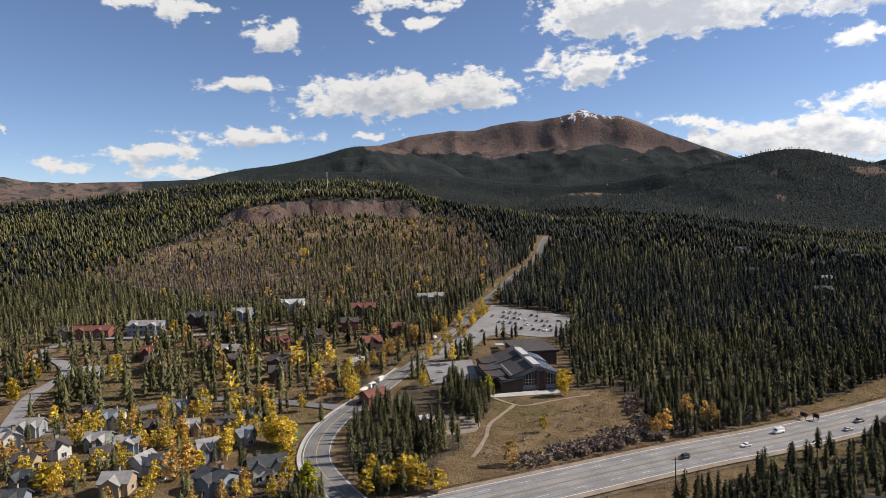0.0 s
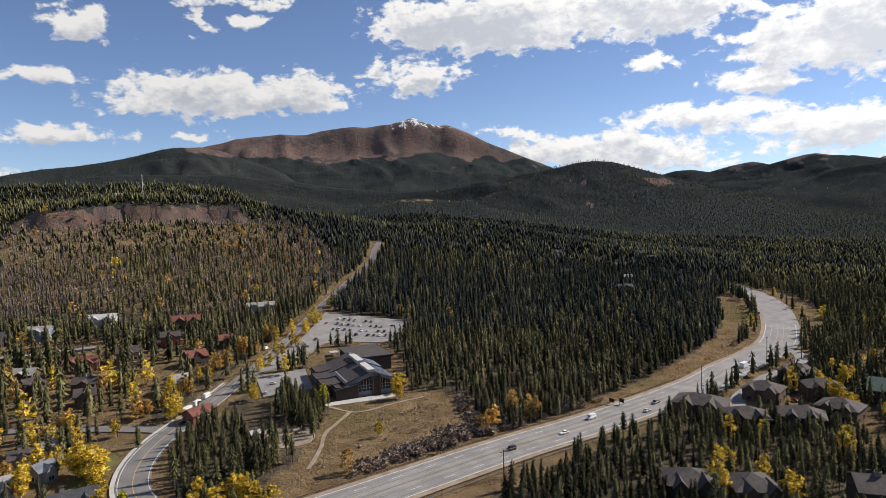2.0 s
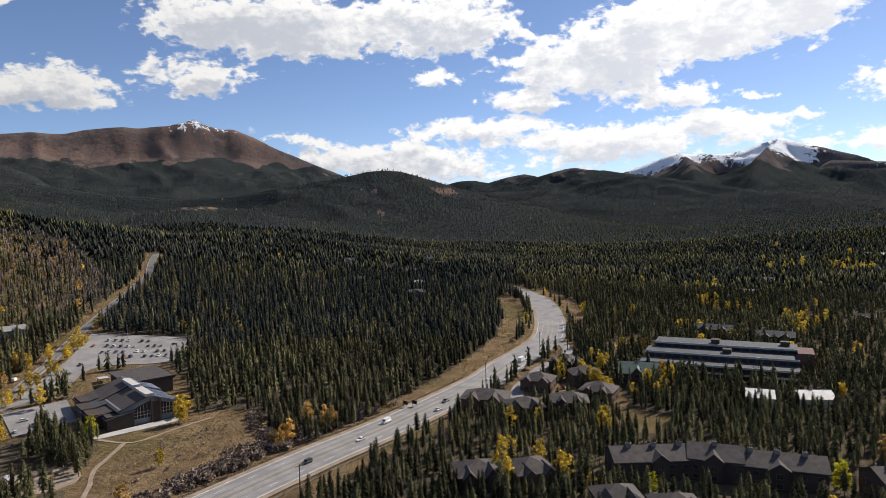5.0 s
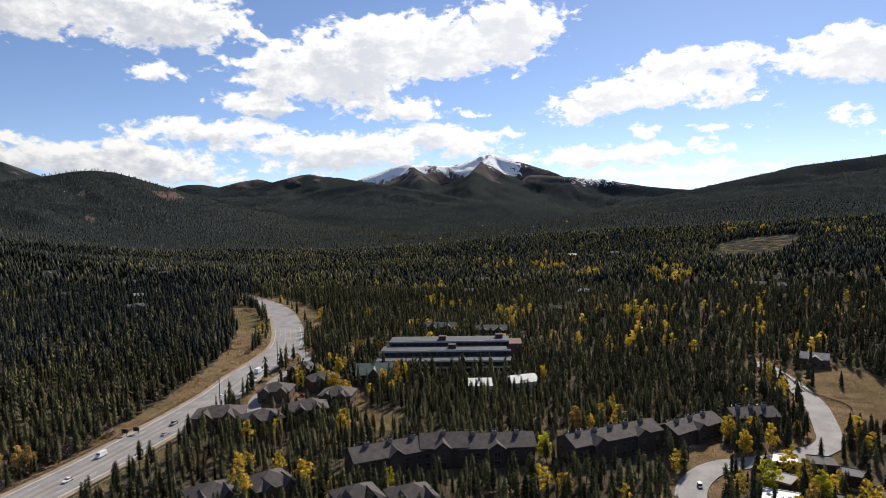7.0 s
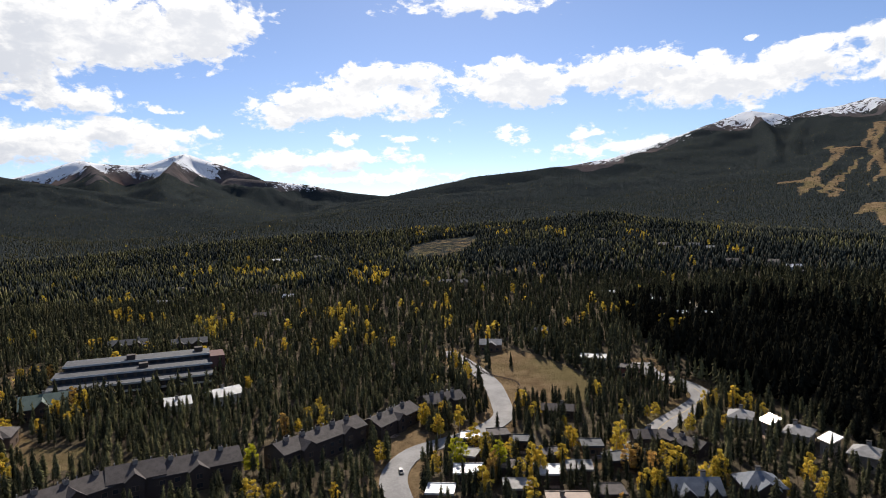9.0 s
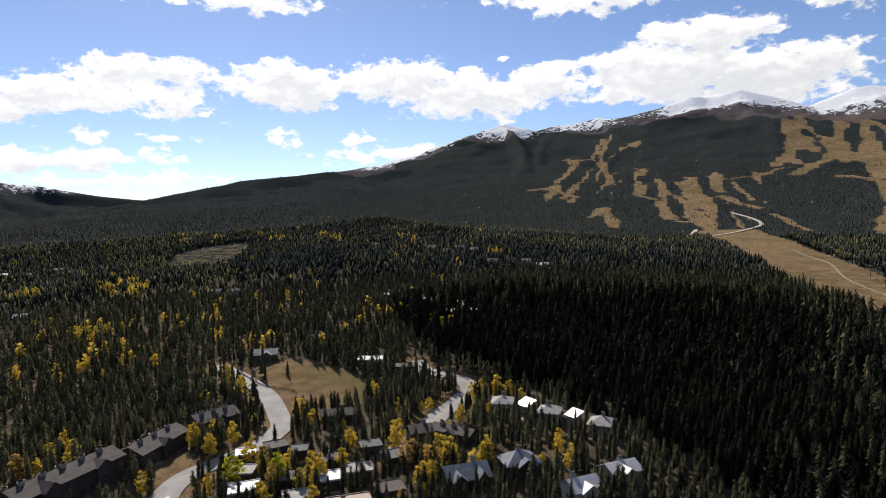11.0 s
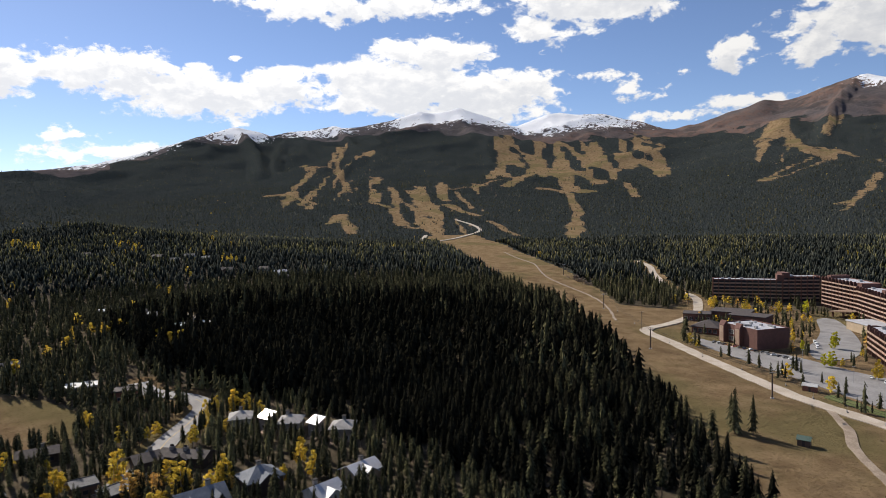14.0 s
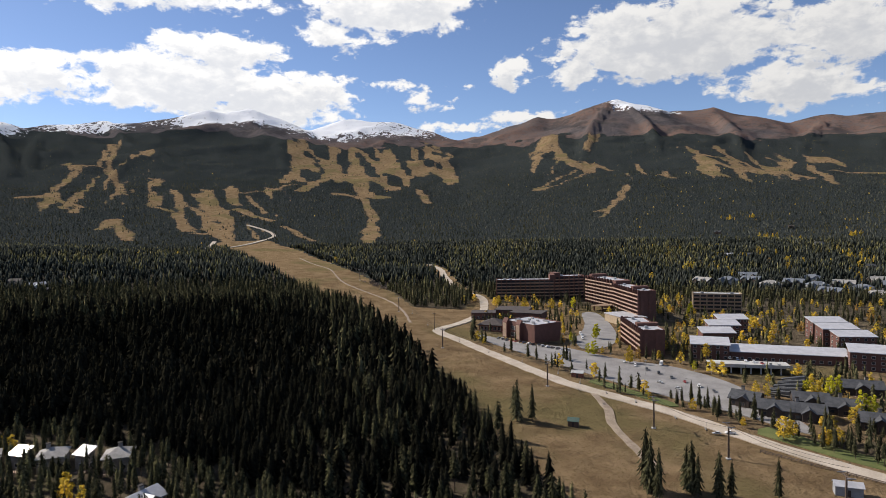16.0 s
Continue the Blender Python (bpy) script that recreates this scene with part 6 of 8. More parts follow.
for i, (x, y, r, w, d) in enumerate(TOWNHOUSES):
    house(x, y, r, w, d, 5.2, 3.0, W_DARK if i % 2 else W_BROWN, R_BROWN, "dark brown townhouse with hipped brown shingle roof", "hip", cross=2, chimney=False, group="brown townhouses", name="townhouse", seed=120 + i)

# ---- long lodges ----
def lodge(x, y, rot, w, d, wall_h, roof_h, label, seed, name="lodge", wall=None, roof=None, chimneys=3):
    h = house(x, y, rot, w, d, wall_h, roof_h, wall or W_DARK, roof or R_BROWN, label, "gable", cross=max(1, int(w / 16)), chimney=False, name=name, seed=seed, category="lodge")
    ca = radians(rot)
    for i in range(int(w // 8) + 1):
        s = -w / 2 + w * (i + 0.5) / (int(w // 8) + 1)
        keep_clear(x + s * math.cos(ca), y + s * math.sin(ca), d * 0.5 + 2.5)
    for i in range(chimneys):
        cx = -w / 2 + w * (i + 0.7) / (chimneys + 0.4)
        c = boxes("chimney", W_STONE, h, (cx - 0.7, cx + 0.7, -1.0, 0.3, wall_h, wall_h + roof_h + 0.8))
        boxes("flue", M_SOFFIT, c, *[(cx - 0.6 + k * 0.5, cx - 0.3 + k * 0.5, -0.6, -0.3, wall_h + roof_h + 0.8, wall_h + roof_h + 1.4) for k in range(3)])
    for k in range(int(w / 5)):
        vx = -w / 2 + 2 + k * 5
        boxes("roof_vent", M_STEEL, h, (vx - 0.15, vx + 0.15, 1.2, 1.5, wall_h, wall_h + roof_h + 0.3))
    return h


lodge(161, 128, -32, 27, 12, 6.5, 2.8, "long dark lodge with brown shingle roof and stone chimneys", 200)
lodge(185, 102, -54, 25, 12, 6.5, 2.8, "long dark lodge with brown shingle roof and stone chimneys", 201)
lodge(210, 71, -32, 36, 11, 7.0, 2.4, "long lodge with brown metal roof and stone piers", 202, chimneys=5)
lodge(238, 51, -25, 25, 10, 5.5, 2.4, "stepped row of lodges with brown roofs", 203)
lodge(262, 34, -54, 17, 10, 5.5, 2.4, "row of lodges with brown roofs beside the lane", 204)
lodge(175, 116, -54, 15, 12, 7.0, 3.0, "gabled middle of the long dark lodge", 205, chimneys=1)
house(243, 201, -54, 17, 14, 5.5, 4.0, W_DARK, R_GREEN, "dark house with a steep green metal roof", cross=1, seed=210)
house(252, 146, -58, 10, 9, 4.5, 1.2, W_WHITE, R_WHITE, "low white house with pale metal roof", "shed", cross=0, seed=211)
house(268, 133, -40, 13, 11, 4.5, 2.2, W_WHITE, R_WHITE, "low white house with pale gabled roof", "gable", cross=0, seed=212)


def terraced_condo(x, y, rot, w):
    h = thing("terraced_condo", x, y, rot, "long stepped condominium with flat roofs edged in white", "apartment block")
    ca = radians(rot)
    for i in range(7):
        s = -w / 2 + w * (i + 0.5) / 7
        for q in (-14, 0, 14):
            keep_clear(x + s * math.cos(ca) - q * math.sin(ca), y + s * math.sin(ca) + q * math.cos(ca), 9)
    for k, (y0, y1, z, inset) in enumerate(((-20, -9, 6.0, 0), (-9, 4, 9.0, 1.0), (4, 18, 11.5, 4.0))):
        wing = boxes("wing", W_DARK, h, (-w / 2 + inset, w / 2, y0, y1, -2, z))
        roof = boxes("roof", R_DARK, wing, (-w / 2 + inset - 0.6, w / 2 + 0.6, y0 - 0.9, y1, z, z + 0.45))
        boxes("fascia", R_WHITE, wing, (-w / 2 + inset - 0.7, w / 2 + 0.7, y0 - 1.05, y0 - 0.9, z - 0.3, z + 0.6))
        n = 16
        for f in range(2 if k == 0 else 1):
            for i in range(n):
                wx = -w / 2 + inset + (i + 0.5) * (w - inset) / n
                placed("window", shared(("pane", "condo"), lambda bm: (box(bm, -1.4, 1.4, -0.05, 0.05, 0, 1.8), M_GLASS)[1]), wing, wx, y0 - 0.03, z - 2.5 - f * 2.9)
            boxes("balcony", M_BAND if f else M_TRIM, wing, (-w / 2 + inset, w / 2, y0 - 1.4, y0 - 1.25, z - 3.5 - f * 2.9, z - 2.6 - f * 2.9), (-w / 2 + inset, w / 2, y0 - 1.4, y0, z - 3.6 - f * 2.9, z - 3.45 - f * 2.9))
    for cx, cy, z in ((4, -3, 9), (-2, 8, 11.5), (w / 2 - 5, 12, 11.5)):
        boxes("stair_tower", W_DARK, h, (cx - 2, cx + 2, cy - 2, cy + 2, z, z + 2.6))
    boxes("end_block", W_BRICK, h, (w / 2, w / 2 + 7, -6, 10, -2, 12))


terraced_condo(292, 191, -60, 70)
house(362, 240, -66, 22, 10, 5.5, 2.6, W_DARK, R_DARK, "dark apartment house with pitched charcoal roof", cross=2, seed=220)
house(372, 206, -62, 20, 10, 5.5, 2.6, W_DARK, R_DARK, "dark apartment house with pitched charcoal roof", cross=2, seed=221)

# ---- cabins with flat pale roofs beside the lane ----
CABIN_LIST = [(223, 19, -86, 7, 8), (226, 9, -75, 8, 9), (221, 0, -89, 8, 8), (206, 19, -102, 9, 9), (193, 17, -85, 11, 9), (197, 4, -84, 8, 9), (218, -23, -88, 8, 9), (197, -17, -90, 9, 9), (194, -7, -88, 9, 9), (208, -8, -80, 8, 9), (206, -30, -70, 9, 9), (182, 2, -84, 9, 9), (178, 24, -90, 9, 8), (180, -24, -85, 9, 9)]
for i, (x, y, r, w, d) in enumerate(CABIN_LIST):
    house(x, y, r, w * 0.78, d * 0.74, 3.2 + 0.4 * (i % 2), 0.3, W_DARK if i % 3 else W_BROWN, (R_PALE, R_BROWN, R_DARK, R_GREY)[i % 4], "dark timber cabin with flat %s" % (R_PALE, R_BROWN, R_DARK, R_GREY)[i % 4].name.replace("_", " "), "flat", cross=0, chimney=False, group="flat-roofed cabins", name="cabin", seed=300 + i)
house(174, -12, -87, 11, 7, 3.4, 0.3, W_TAN, R_COPPER, "long cabin with flat tan roof", "flat", cross=0, name="cabin", seed=330)
house(258, -14, -96, 12, 7, 3.4, 1.6, W_DARK, R_BROWN, "long dark lodge beside the creek field", cross=0, seed=331)
for i, (x, y, w) in enumerate(((235, -87, 5.5), (216, -98.5, 5))):
    house(x, y, 197, w, 3.2, 5.0, 2.0, W_STONE, R_GLARE, "stone-faced apartment house with glossy wet roof", "shed", cross=0, chimney=False, group="apartment houses by the creek", seed=340 + i)
for i, (x, y, r) in enumerate(((226, -93, -124), (207, -105, -128), (244, -80, -112))):
    house(x, y, r, 8, 9, 4.8, 2.2, W_STONE, R_GREY, "stone-faced apartment house with grey hipped roof", "hip", cross=0, group="apartment houses by the creek", seed=344 + i)
house(226, -42, -87, 8, 8, 4, 1.8, W_DARK, R_BROWN, "dark house with brown gabled roof", cross=0, seed=350)
lodge(222, -54, -138, 17, 7, 3.6, 1.5, "narrow dark row of flats with pale ridge", 351, chimneys=3)
house(181, -47, -86, 13, 9, 4.6, 3.0, W_DARK, R_SLATE, "large dark house with slate blue cross gables", cross=2, seed=352)
house(186, -66, -87, 11, 9, 4.6, 3.0, W_DARK, R_SLATE, "large dark house with slate blue hipped roof", "hip", cross=1, seed=353)
house(172, -93, -80, 10, 8, 3.8, 2.0, W_TAN, R_PALE, "tan house with pale roof in the trees", cross=1, seed=354)
house(165, -77, -80, 9, 8, 3.8, 2.4, W_WHITE, R_PALE, "pale house with pale roof in the trees", cross=1, seed=355)
house(309, -51, -109, 9, 8, 4.6, 0.4, W_RED, R_BROWN, "red-brown block with flat brown roof", "flat", cross=0, seed=356)
house(330, -36, -100, 12, 9, 4, 0.3, W_DARK, R_WHITE, "low house with flat white roof in dark trees", "flat", cross=0, seed=357)
for i, (x, y, r, w, rf) in enumerate(((546, -79, -93, 22, R_WHITE), (536, -118, -95, 12, R_BROWN), (526, -150, -96, 13, R_BROWN), (416, -109, -91, 20, R_WHITE), (470, -92, -90, 12, R_WHITE), (520, -138, -80, 10, R_GREY))):
    house(x, y, r, w, 11, 5, 2.0, W_DARK, rf, "dark house deep in the forest with %s" % rf.name.replace("_", " "), "flat" if rf is R_WHITE else "gable", cross=0, seed=360 + i)

# ---- houses scattered through the far woods ----
FAR_HOUSES = [(907, 381), (909, 362), (903, 327), (933, 305), (912, 282), (628, 74), (623, 57), (552, 328), (653, 370), (484, 206), (574, 217), (1152, 31), (1173, 178), (786, -170), (745, -178), (768, -200), (741, -210), (658, -207), (642, -241), (618, -249), (594, -249), (553, -252), (873, -108), (457, -101), (388, -12), (366, 18)]
FAR_HOUSES += [(350, 520), (330, 560), (305, 505), (280, 470), (262, 540), (300, 640), (390, 600), (400, 640), (-180, 850), (-90, 840), (-230, 870), (190, -961), (163, -968), (98, -1162), (176, -1490), (288, -1346), (23, -872)]
for i, (x, y) in enumerate(FAR_HOUSES):
    rf = (R_BROWN, R_GREY, R_DARK, R_BROWN, R_DARK, R_PALE)[(i * 5 + i // 3) % 6]
    wl = (W_DARK, W_BROWN, W_TAN, W_GREY)[i % 4]
    house(x, y, math.degrees(math.atan2(-x, y)) + (i * 37) % 60 - 30, 9 + (i * 3) % 6, 8, 4.4, 2.4, wl, rf, "distant house among conifers with %s" % rf.name.replace("_", " "), cross=1, chimney=False, porch=False, sides=False, group="houses in the far woods", seed=400 + i)

# ---- hotel and condominiums below the ski meadow ----
slab(164, -481, 131, 52, 14, 8, "tall red-brown hotel block with balconies and fins", 11, towers=((-26, 6, 3.0), (10, 5, 2.4)))
slab(202, -526, 140, 48, 16, 8, "tall red-brown hotel block with balconies and fins", 10, towers=((-18, 6, 2.5),))
slab(279, -522, -148, 52, 15, 6, "long red-brown hotel wing behind aspens", 12, towers=((25, 5, 4.5),))
slab(249, -548, -137, 28, 15, 7, "red-brown hotel wing with stair tower", 6, towers=((-11, 6, 3.5),))
slab(123, -376, 123, 46, 14, 5, "five-storey red-brown hotel annex with balconies", 10, towers=((6, 5, 2.0),))
slab(115, -535, -162, 35, 13, 5, "tan apartment block with balconies and white roof", 7, wall=W_TAN, roof=R_WHITE, name="apartment_block", fins=False, category="apartment block")


def conference():
    h = thing("conference_centre", 190, -364, 159, "red-brown conference centre with glazed bays and flat roof", "conference centre")
    for cx, cy in ((182, -358), (196, -366), (190, -374), (204, -360), (176, -366), (225, -376), (245, -439), (255, -430), (235, -430), (222, -420)):
        keep_clear(cx, cy, 13)
    boxes("wall", W_BRICK, h, (-15, 15, -11, 11, -2, 10.5))
    roof = boxes("roof", R_PALE, h, (-14.6, 14.6, -10.6, 10.6, 10.5, 10.8))
    boxes("parapet", W_BRICK, h, (-15, 15, -11, -10.6, 10.5, 11.4), (-15, 15, 10.6, 11, 10.5, 11.4), (-15, -14.6, -10.6, 10.6, 10.5, 11.4), (14.6, 15, -10.6, 10.6, 10.5, 11.4))
    for bx in (-11, 2):
        bm = bmesh.new()
        prism(bm, [(-13.5, -2), (-11, -2), (-11, 13), (-12.0, 13), (-13.5, 10.5)], 0, bx - 2.2, bx + 2.2)
        bay = part("bay", bm, W_BRICK, h)
        boxes("bay_glass", M_BAND, bay, (bx - 1.6, bx + 1.6, -13.6, -13.4, 1.0, 10.0))
    for z in (2.0, 6.0):
        for i in range(4):
            window(h, -6.5 + i * 1.9, -11.05, z, 1.6, 2.2)
    rnd = random.Random(4)
    for _ in range(16):
        ux, uy = rnd.uniform(-12, 12), rnd.uniform(-8, 8)
        boxes("roof_unit", M_STEEL, roof, (ux - 0.8, ux + 0.8, uy - 0.6, uy + 0.6, 10.8, 11.9))
    p = thing("pavilion", 225, -375, -165, "low pavilion with a shallow pale pyramid roof", "pavilion")
    boxes("wall", W_RED, p, (-8, 8, -8, 8, -2, 4.2))
    bm = bmesh.new()
    hip_roof(bm, 16, 16, 4.4, 8.2, 1.2)
    part("roof", bm, R_BROWN, p)
    for i in range(5):
        window(p, -6 + i * 3, -8.05, 1.0, 2.0, 2.2)
    for k, (x, y, r, w, d, z) in enumerate(((245, -439, -162, 26, 20, 6.5), (222, -420, -170, 24, 16, 8.0), (258, -415, -150, 18, 14, 5.0))):
        b = thing("hotel_annex", x, y, r, "low red-brown annex with flat roof", "hotel annex")
        boxes("wall", W_BRICK, b, (-w / 2, w / 2, -d / 2, d / 2, -2, z))
        boxes("roof", R_BROWN, b, (-w / 2 - 0.4, w / 2 + 0.4, -d / 2 - 0.4, d / 2 + 0.4, z, z + 0.5))
        for i in range(5):
            window(b, -w / 2 + (i + 0.5) * w / 5, -d / 2 - 0.05, 1.0, 2.0, 2.0)
    c = thing("entrance_canopy", 193, -500, 165, "copper-coloured sloping entrance canopy", "canopy", clear=12)
    bm = bmesh.new()
    prism(bm, [(-10, 4.0), (10, 6.2), (10, 5.6), (-10, 3.4)], 1, -7, 7)
    part("roof", bm, R_COPPER, c)
    for px in (-8, 0, 8):
        boxes("pillar", W_BRICK, c, (px - 0.5, px + 0.5, -5, -4, -2, 4.0))
    b = thing("hotel_annex", 161, -456, 143, "low tan hotel annex with flat roof", "hotel annex", clear=14)
    boxes("wall", W_TAN, b, (-15, 15, -8, 8, -2, 6))
    boxes("roof", R_PALE, b, (-15.5, 15.5, -8.5, 8.5, 6, 6.5))


conference()
STEPS = [(84, -374, -165, 19.5, 14, 8.5), (89, -414, -152, 19, 11, 8.0), (91, -440, -152, 19, 11, 8.5), (91, -466, -152, 19, 11, 8.5), (9, -388, -171, 20, 14, 9.5), (19, -434, -152, 20, 11, 9), (28, -447, -152, 20, 11, 10.5), (35, -466, -152, 20, 11, 11)]
for i, (x, y, r, w, d, z) in enumerate(STEPS):
    house(x, y, r, w, d, z, 1.8, W_BRICK, R_PALE, "red-brown condominium block with pale sloping metal roof", "shed", cross=0, chimney=False, porch=False, group="stepped condominiums", name="condominium", seed=600 + i, category="apartment block")
row = house(47, -386, -164, 57, 13, 5.2, 1.8, W_BRICK, R_PALE, "long low red-brown condominium with pale metal roof", "shed", cross=0, chimney=False, porch=False, name="condominium", seed=620, category="apartment block")
for q in (-22, -11, 0, 11, 22):
    keep_clear(47 + q * math.cos(radians(-164)), -386 + q * math.sin(radians(-164)), 10)
g = thing("parking_garage", 60, -350, -158, "low concrete parking deck with open sides", "garage")
for q in (-14, 0, 14):
    keep_clear(60 + q * math.cos(radians(-158)), -350 + q * math.sin(radians(-158)), 9)
boxes("deck", M_CONCRETE, g, (-19, 19, -6, 6, 3.4, 4.0))
boxes("parapet", M_CONCRETE, g, (-19, 19, -6.2, -6, 3.2, 4.9))
boxes("rear_wall", M_SOFFIT, g, (-19, 19, 5.6, 6, -1, 3.4))
for i in range(9):
    boxes("column", M_CONCRETE, g, (-18.6 + i * 4.6, -18.0 + i * 4.6, -5.8, -5.2, -1, 3.4))
DARK_ROW = [(50, -289, 175, 11, 11), (38, -281, -172, 12, 11), (28, -301, -166, 13, 11), (16, -298, -174, 12, 11), (12, -334, -164, 17, 11), (4, -283, -174, 12, 11), (27, -283, -168, 12, 11), (-8, -312, -170, 14, 11), (-6, -270, -176, 12, 11)]
for i, (x, y, r, w, d) in enumerate(DARK_ROW):
    house(x, y, r, w, d, 3.6, 2.4, W_DARK, R_DARK, "dark terraced house with charcoal shingle roof", "gable", cross=1, group="dark terraced houses", name="terraced_house", seed=640 + i)
s = thing("terraced_pyramid", 39, -316, 177, "dark building of stepped sloping roofs", "house", clear=10)
for k in range(5):
    bm = bmesh.new()
    prism(bm, [(-7 + k * 1.2, 0), (7, 0), (7, 3.2 + k * 1.1), (-7 + k * 1.2, 1.0 + k * 1.1)], 1, -7 + k * 2.8, -7 + k * 2.8 + 2.6)
    part("step", bm, R_DARK, s)
    boxes("edge", M_STEEL, s, (-7.1 + k * 1.2, 7.1, -7.15 + k * 2.8, -7.0 + k * 2.8, 0.8 + k * 1.1, 1.1 + k * 1.1))
GREY_ROOFS = [(140, -600), (122, -612), (104, -622), (86, -600), (70, -618), (52, -606), (34, -622), (20, -600), (0, -628), (-20, -610), (112, -650), (60, -650), (10, -652), (-30, -650), (40, -575), (10, -570), (-18, -575)]
for i, (x, y) in enumerate((1.14 * gx, 1.14 * gy) for gx, gy in GREY_ROOFS):
    house(x, y, 180 + (i * 29) % 50 - 25, 18, 12, 5, 3.2, W_GREY if i % 2 else W_DARK, R_SLATE if i % 3 else R_GREY, "grey-roofed villa among trees", "hip" if i % 2 else "gable", cross=2, porch=False, sides=False, group="grey-roofed villas", name="villa", seed=660 + i)
patch("hotel_car_park", "wide pale asphalt car park before the hotel", [(228, -352), (206, -334), (138, -304), (103, -289), (51, -273), (30, -263), (24, -268), (60, -318), (93, -338), (120, -338), (165, -349), (180, -342), (208, -348)], 0.28, M_ASPHALT, "car park")
patch("hotel_forecourt", "asphalt forecourt between the hotel blocks", [(168, -380), (172, -400), (186, -440), (205, -480), (196, -486), (172, -452), (150, -408), (140, -370), (150, -352)], 0.26, M_ASPHALT, "car park")
patch("hotel_lawn", "strip of green lawn beside the gravel road", [(118, -283), (96, -276), (76, -268), (74, -273), (94, -281), (116, -290)], 0.33, M_LAWN, "lawn")
patch("terrace_lawn", "strip of lawn beside the terraced houses", [(40, -252), (10, -240), (-12, -236), (-12, -246), (10, -250), (38, -262)], 0.2, M_LAWN, "lawn")

# ---- trees that stand out singly ----
# Clusters: x, y, number of trees.
GOLD_A = [(2, 352, 2), (10, 374, 2), (18, 396, 2), (26, 420, 2), (-8, 330, 2), (-4, 341, 1), (36, 448, 2), (-48, 300, 2), (-66, 318, 2), (-76, 286, 1), (-60, 223, 5), (-74, 233, 2), (-43, 277, 4), (-109, 221, 2), (-118, 195, 3), (-121, 189, 3), (-208, 316, 4), (-198, 284, 4), (-147, 320, 1), (-3, 391, 4), (-11, 289, 2), (-137, 240, 2), (-54, 210, 2), (3, 321, 1), (-75, 211, 1), (-11, 185, 4), (-25, 186, 3), (35, 230, 1), (51, 276, 3), (-108, 206, 1), (23, 414, 2), (9, 398, 1), (-37, 320, 1), (218, 205, 3), (215, 196, 3), (228, 222, 2), (284, 246, 2), (295, 248, 2), (238, 189, 2), (354, 345, 2), (357, 315, 2), (377, 317, 3)]
GOLD_B = [(248, 188, 2), (233, 180, 2), (240, 222, 3), (215, 228, 2), (247, 228, 3), (256, 240, 2), (370, 254, 1), (474, 318, 2), (177, 162, 2), (130, 161, 2), (117, 150, 2), (149, 183, 1), (161, 181, 1), (322, 159, 2), (287, 132, 2), (366, 157, 2), (365, 140, 2), (500, 154, 4), (829, 200, 2), (242, 38, 4), (190, 93, 2), (252, 84, 1), (136, 139, 2), (171, 70, 2), (328, 33, 2), (303, 27, 1), (418, 114, 2), (532, 193, 2), (787, 443, 2), (199, -6, 4), (219, -18, 2), (219, -32, 2), (265, -82, 2), (191, -58, 3), (279, -33, 2), (384, -88, 1), (444, -62, 1), (364, 248, 2)]
GOLD_C = [(206, 12, 2), (188, -2, 2), (181, 10, 2), (232, 30, 2), (236, 24, 1), (184, -34, 3), (196, -46, 2), (262, -76, 1), (258, 18, 1), (246, 30, 2), (212, 60, 1), (232, 66, 1), (911, 406, 2), (817, 208, 3), (280, -473, 3), (252, -472, 3), (233, -482, 2), (115, -330, 2), (104, -347, 1), (102, -394, 1), (83, -362, 1), (46, -303, 2), (100, -828, 1), (29, -754, 1)]
ORANGE_A = [(-81, 273, 2), (-56, 282, 3), (-97, 231, 3), (-85, 198, 3), (-16, 361, 9), (-27, 340, 6), (-6, 386, 5), (-34, 322, 4), (-39, 305, 2), (74, 223, 4), (89, 239, 2), (96, 228, 3), (20, 201, 1), (110, 403, 1), (-82, 219, 2), (-50, 288, 2), (255, 193, 3), (289, 235, 1), (225, 89, 2), (191, 10, 2), (200, -34, 2), (198, -38, 2), (230, 91, 1), (49, -476, 2), (12, -528, 4), (113, -340, 1)]
LIME_A = [(-42, 182, 2), (17, 276, 2), (192, 85, 3), (151, 120, 2), (202, 19, 2), (200, 8, 2), (161, -360, 1), (140, -340, 2), (82, -333, 1), (30, -318, 2), (22, -318, 2), (8, -299, 2), (127, -508, 2), (217, -490, 1), (157, -386, 2)]


def tree_parts(name, template, leaf, bark, label):
    """One tree one metre high, as an empty with trunk and crown."""
    v, f, leaves = template
    ob = new(name)
    for piece, tris, mat in (("crown", f[:leaves], leaf), ("trunk", f[leaves:], bark)):
        used = np.unique(tris)
        at = {int(k): i for i, k in enumerate(used)}
        me = bpy.data.meshes.new(piece)
        me.from_pydata([tuple(map(float, v[k])) for k in used], [], [tuple(at[int(k)] for k in t) for t in tris])
        me.materials.append(mat)
        new(piece, me).parent = ob
    return tagged(ob, label, "tree")


def stand(models, x, y, tall, wide, rnd):
    m = pose(x, y, float(height(x, y)) - 0.1, 0, 0, rnd.uniform(0, 360)) @ Matrix.Diagonal((tall * wide, tall * wide, tall, 1))
    return copy_thing(rnd.choice(models), m)


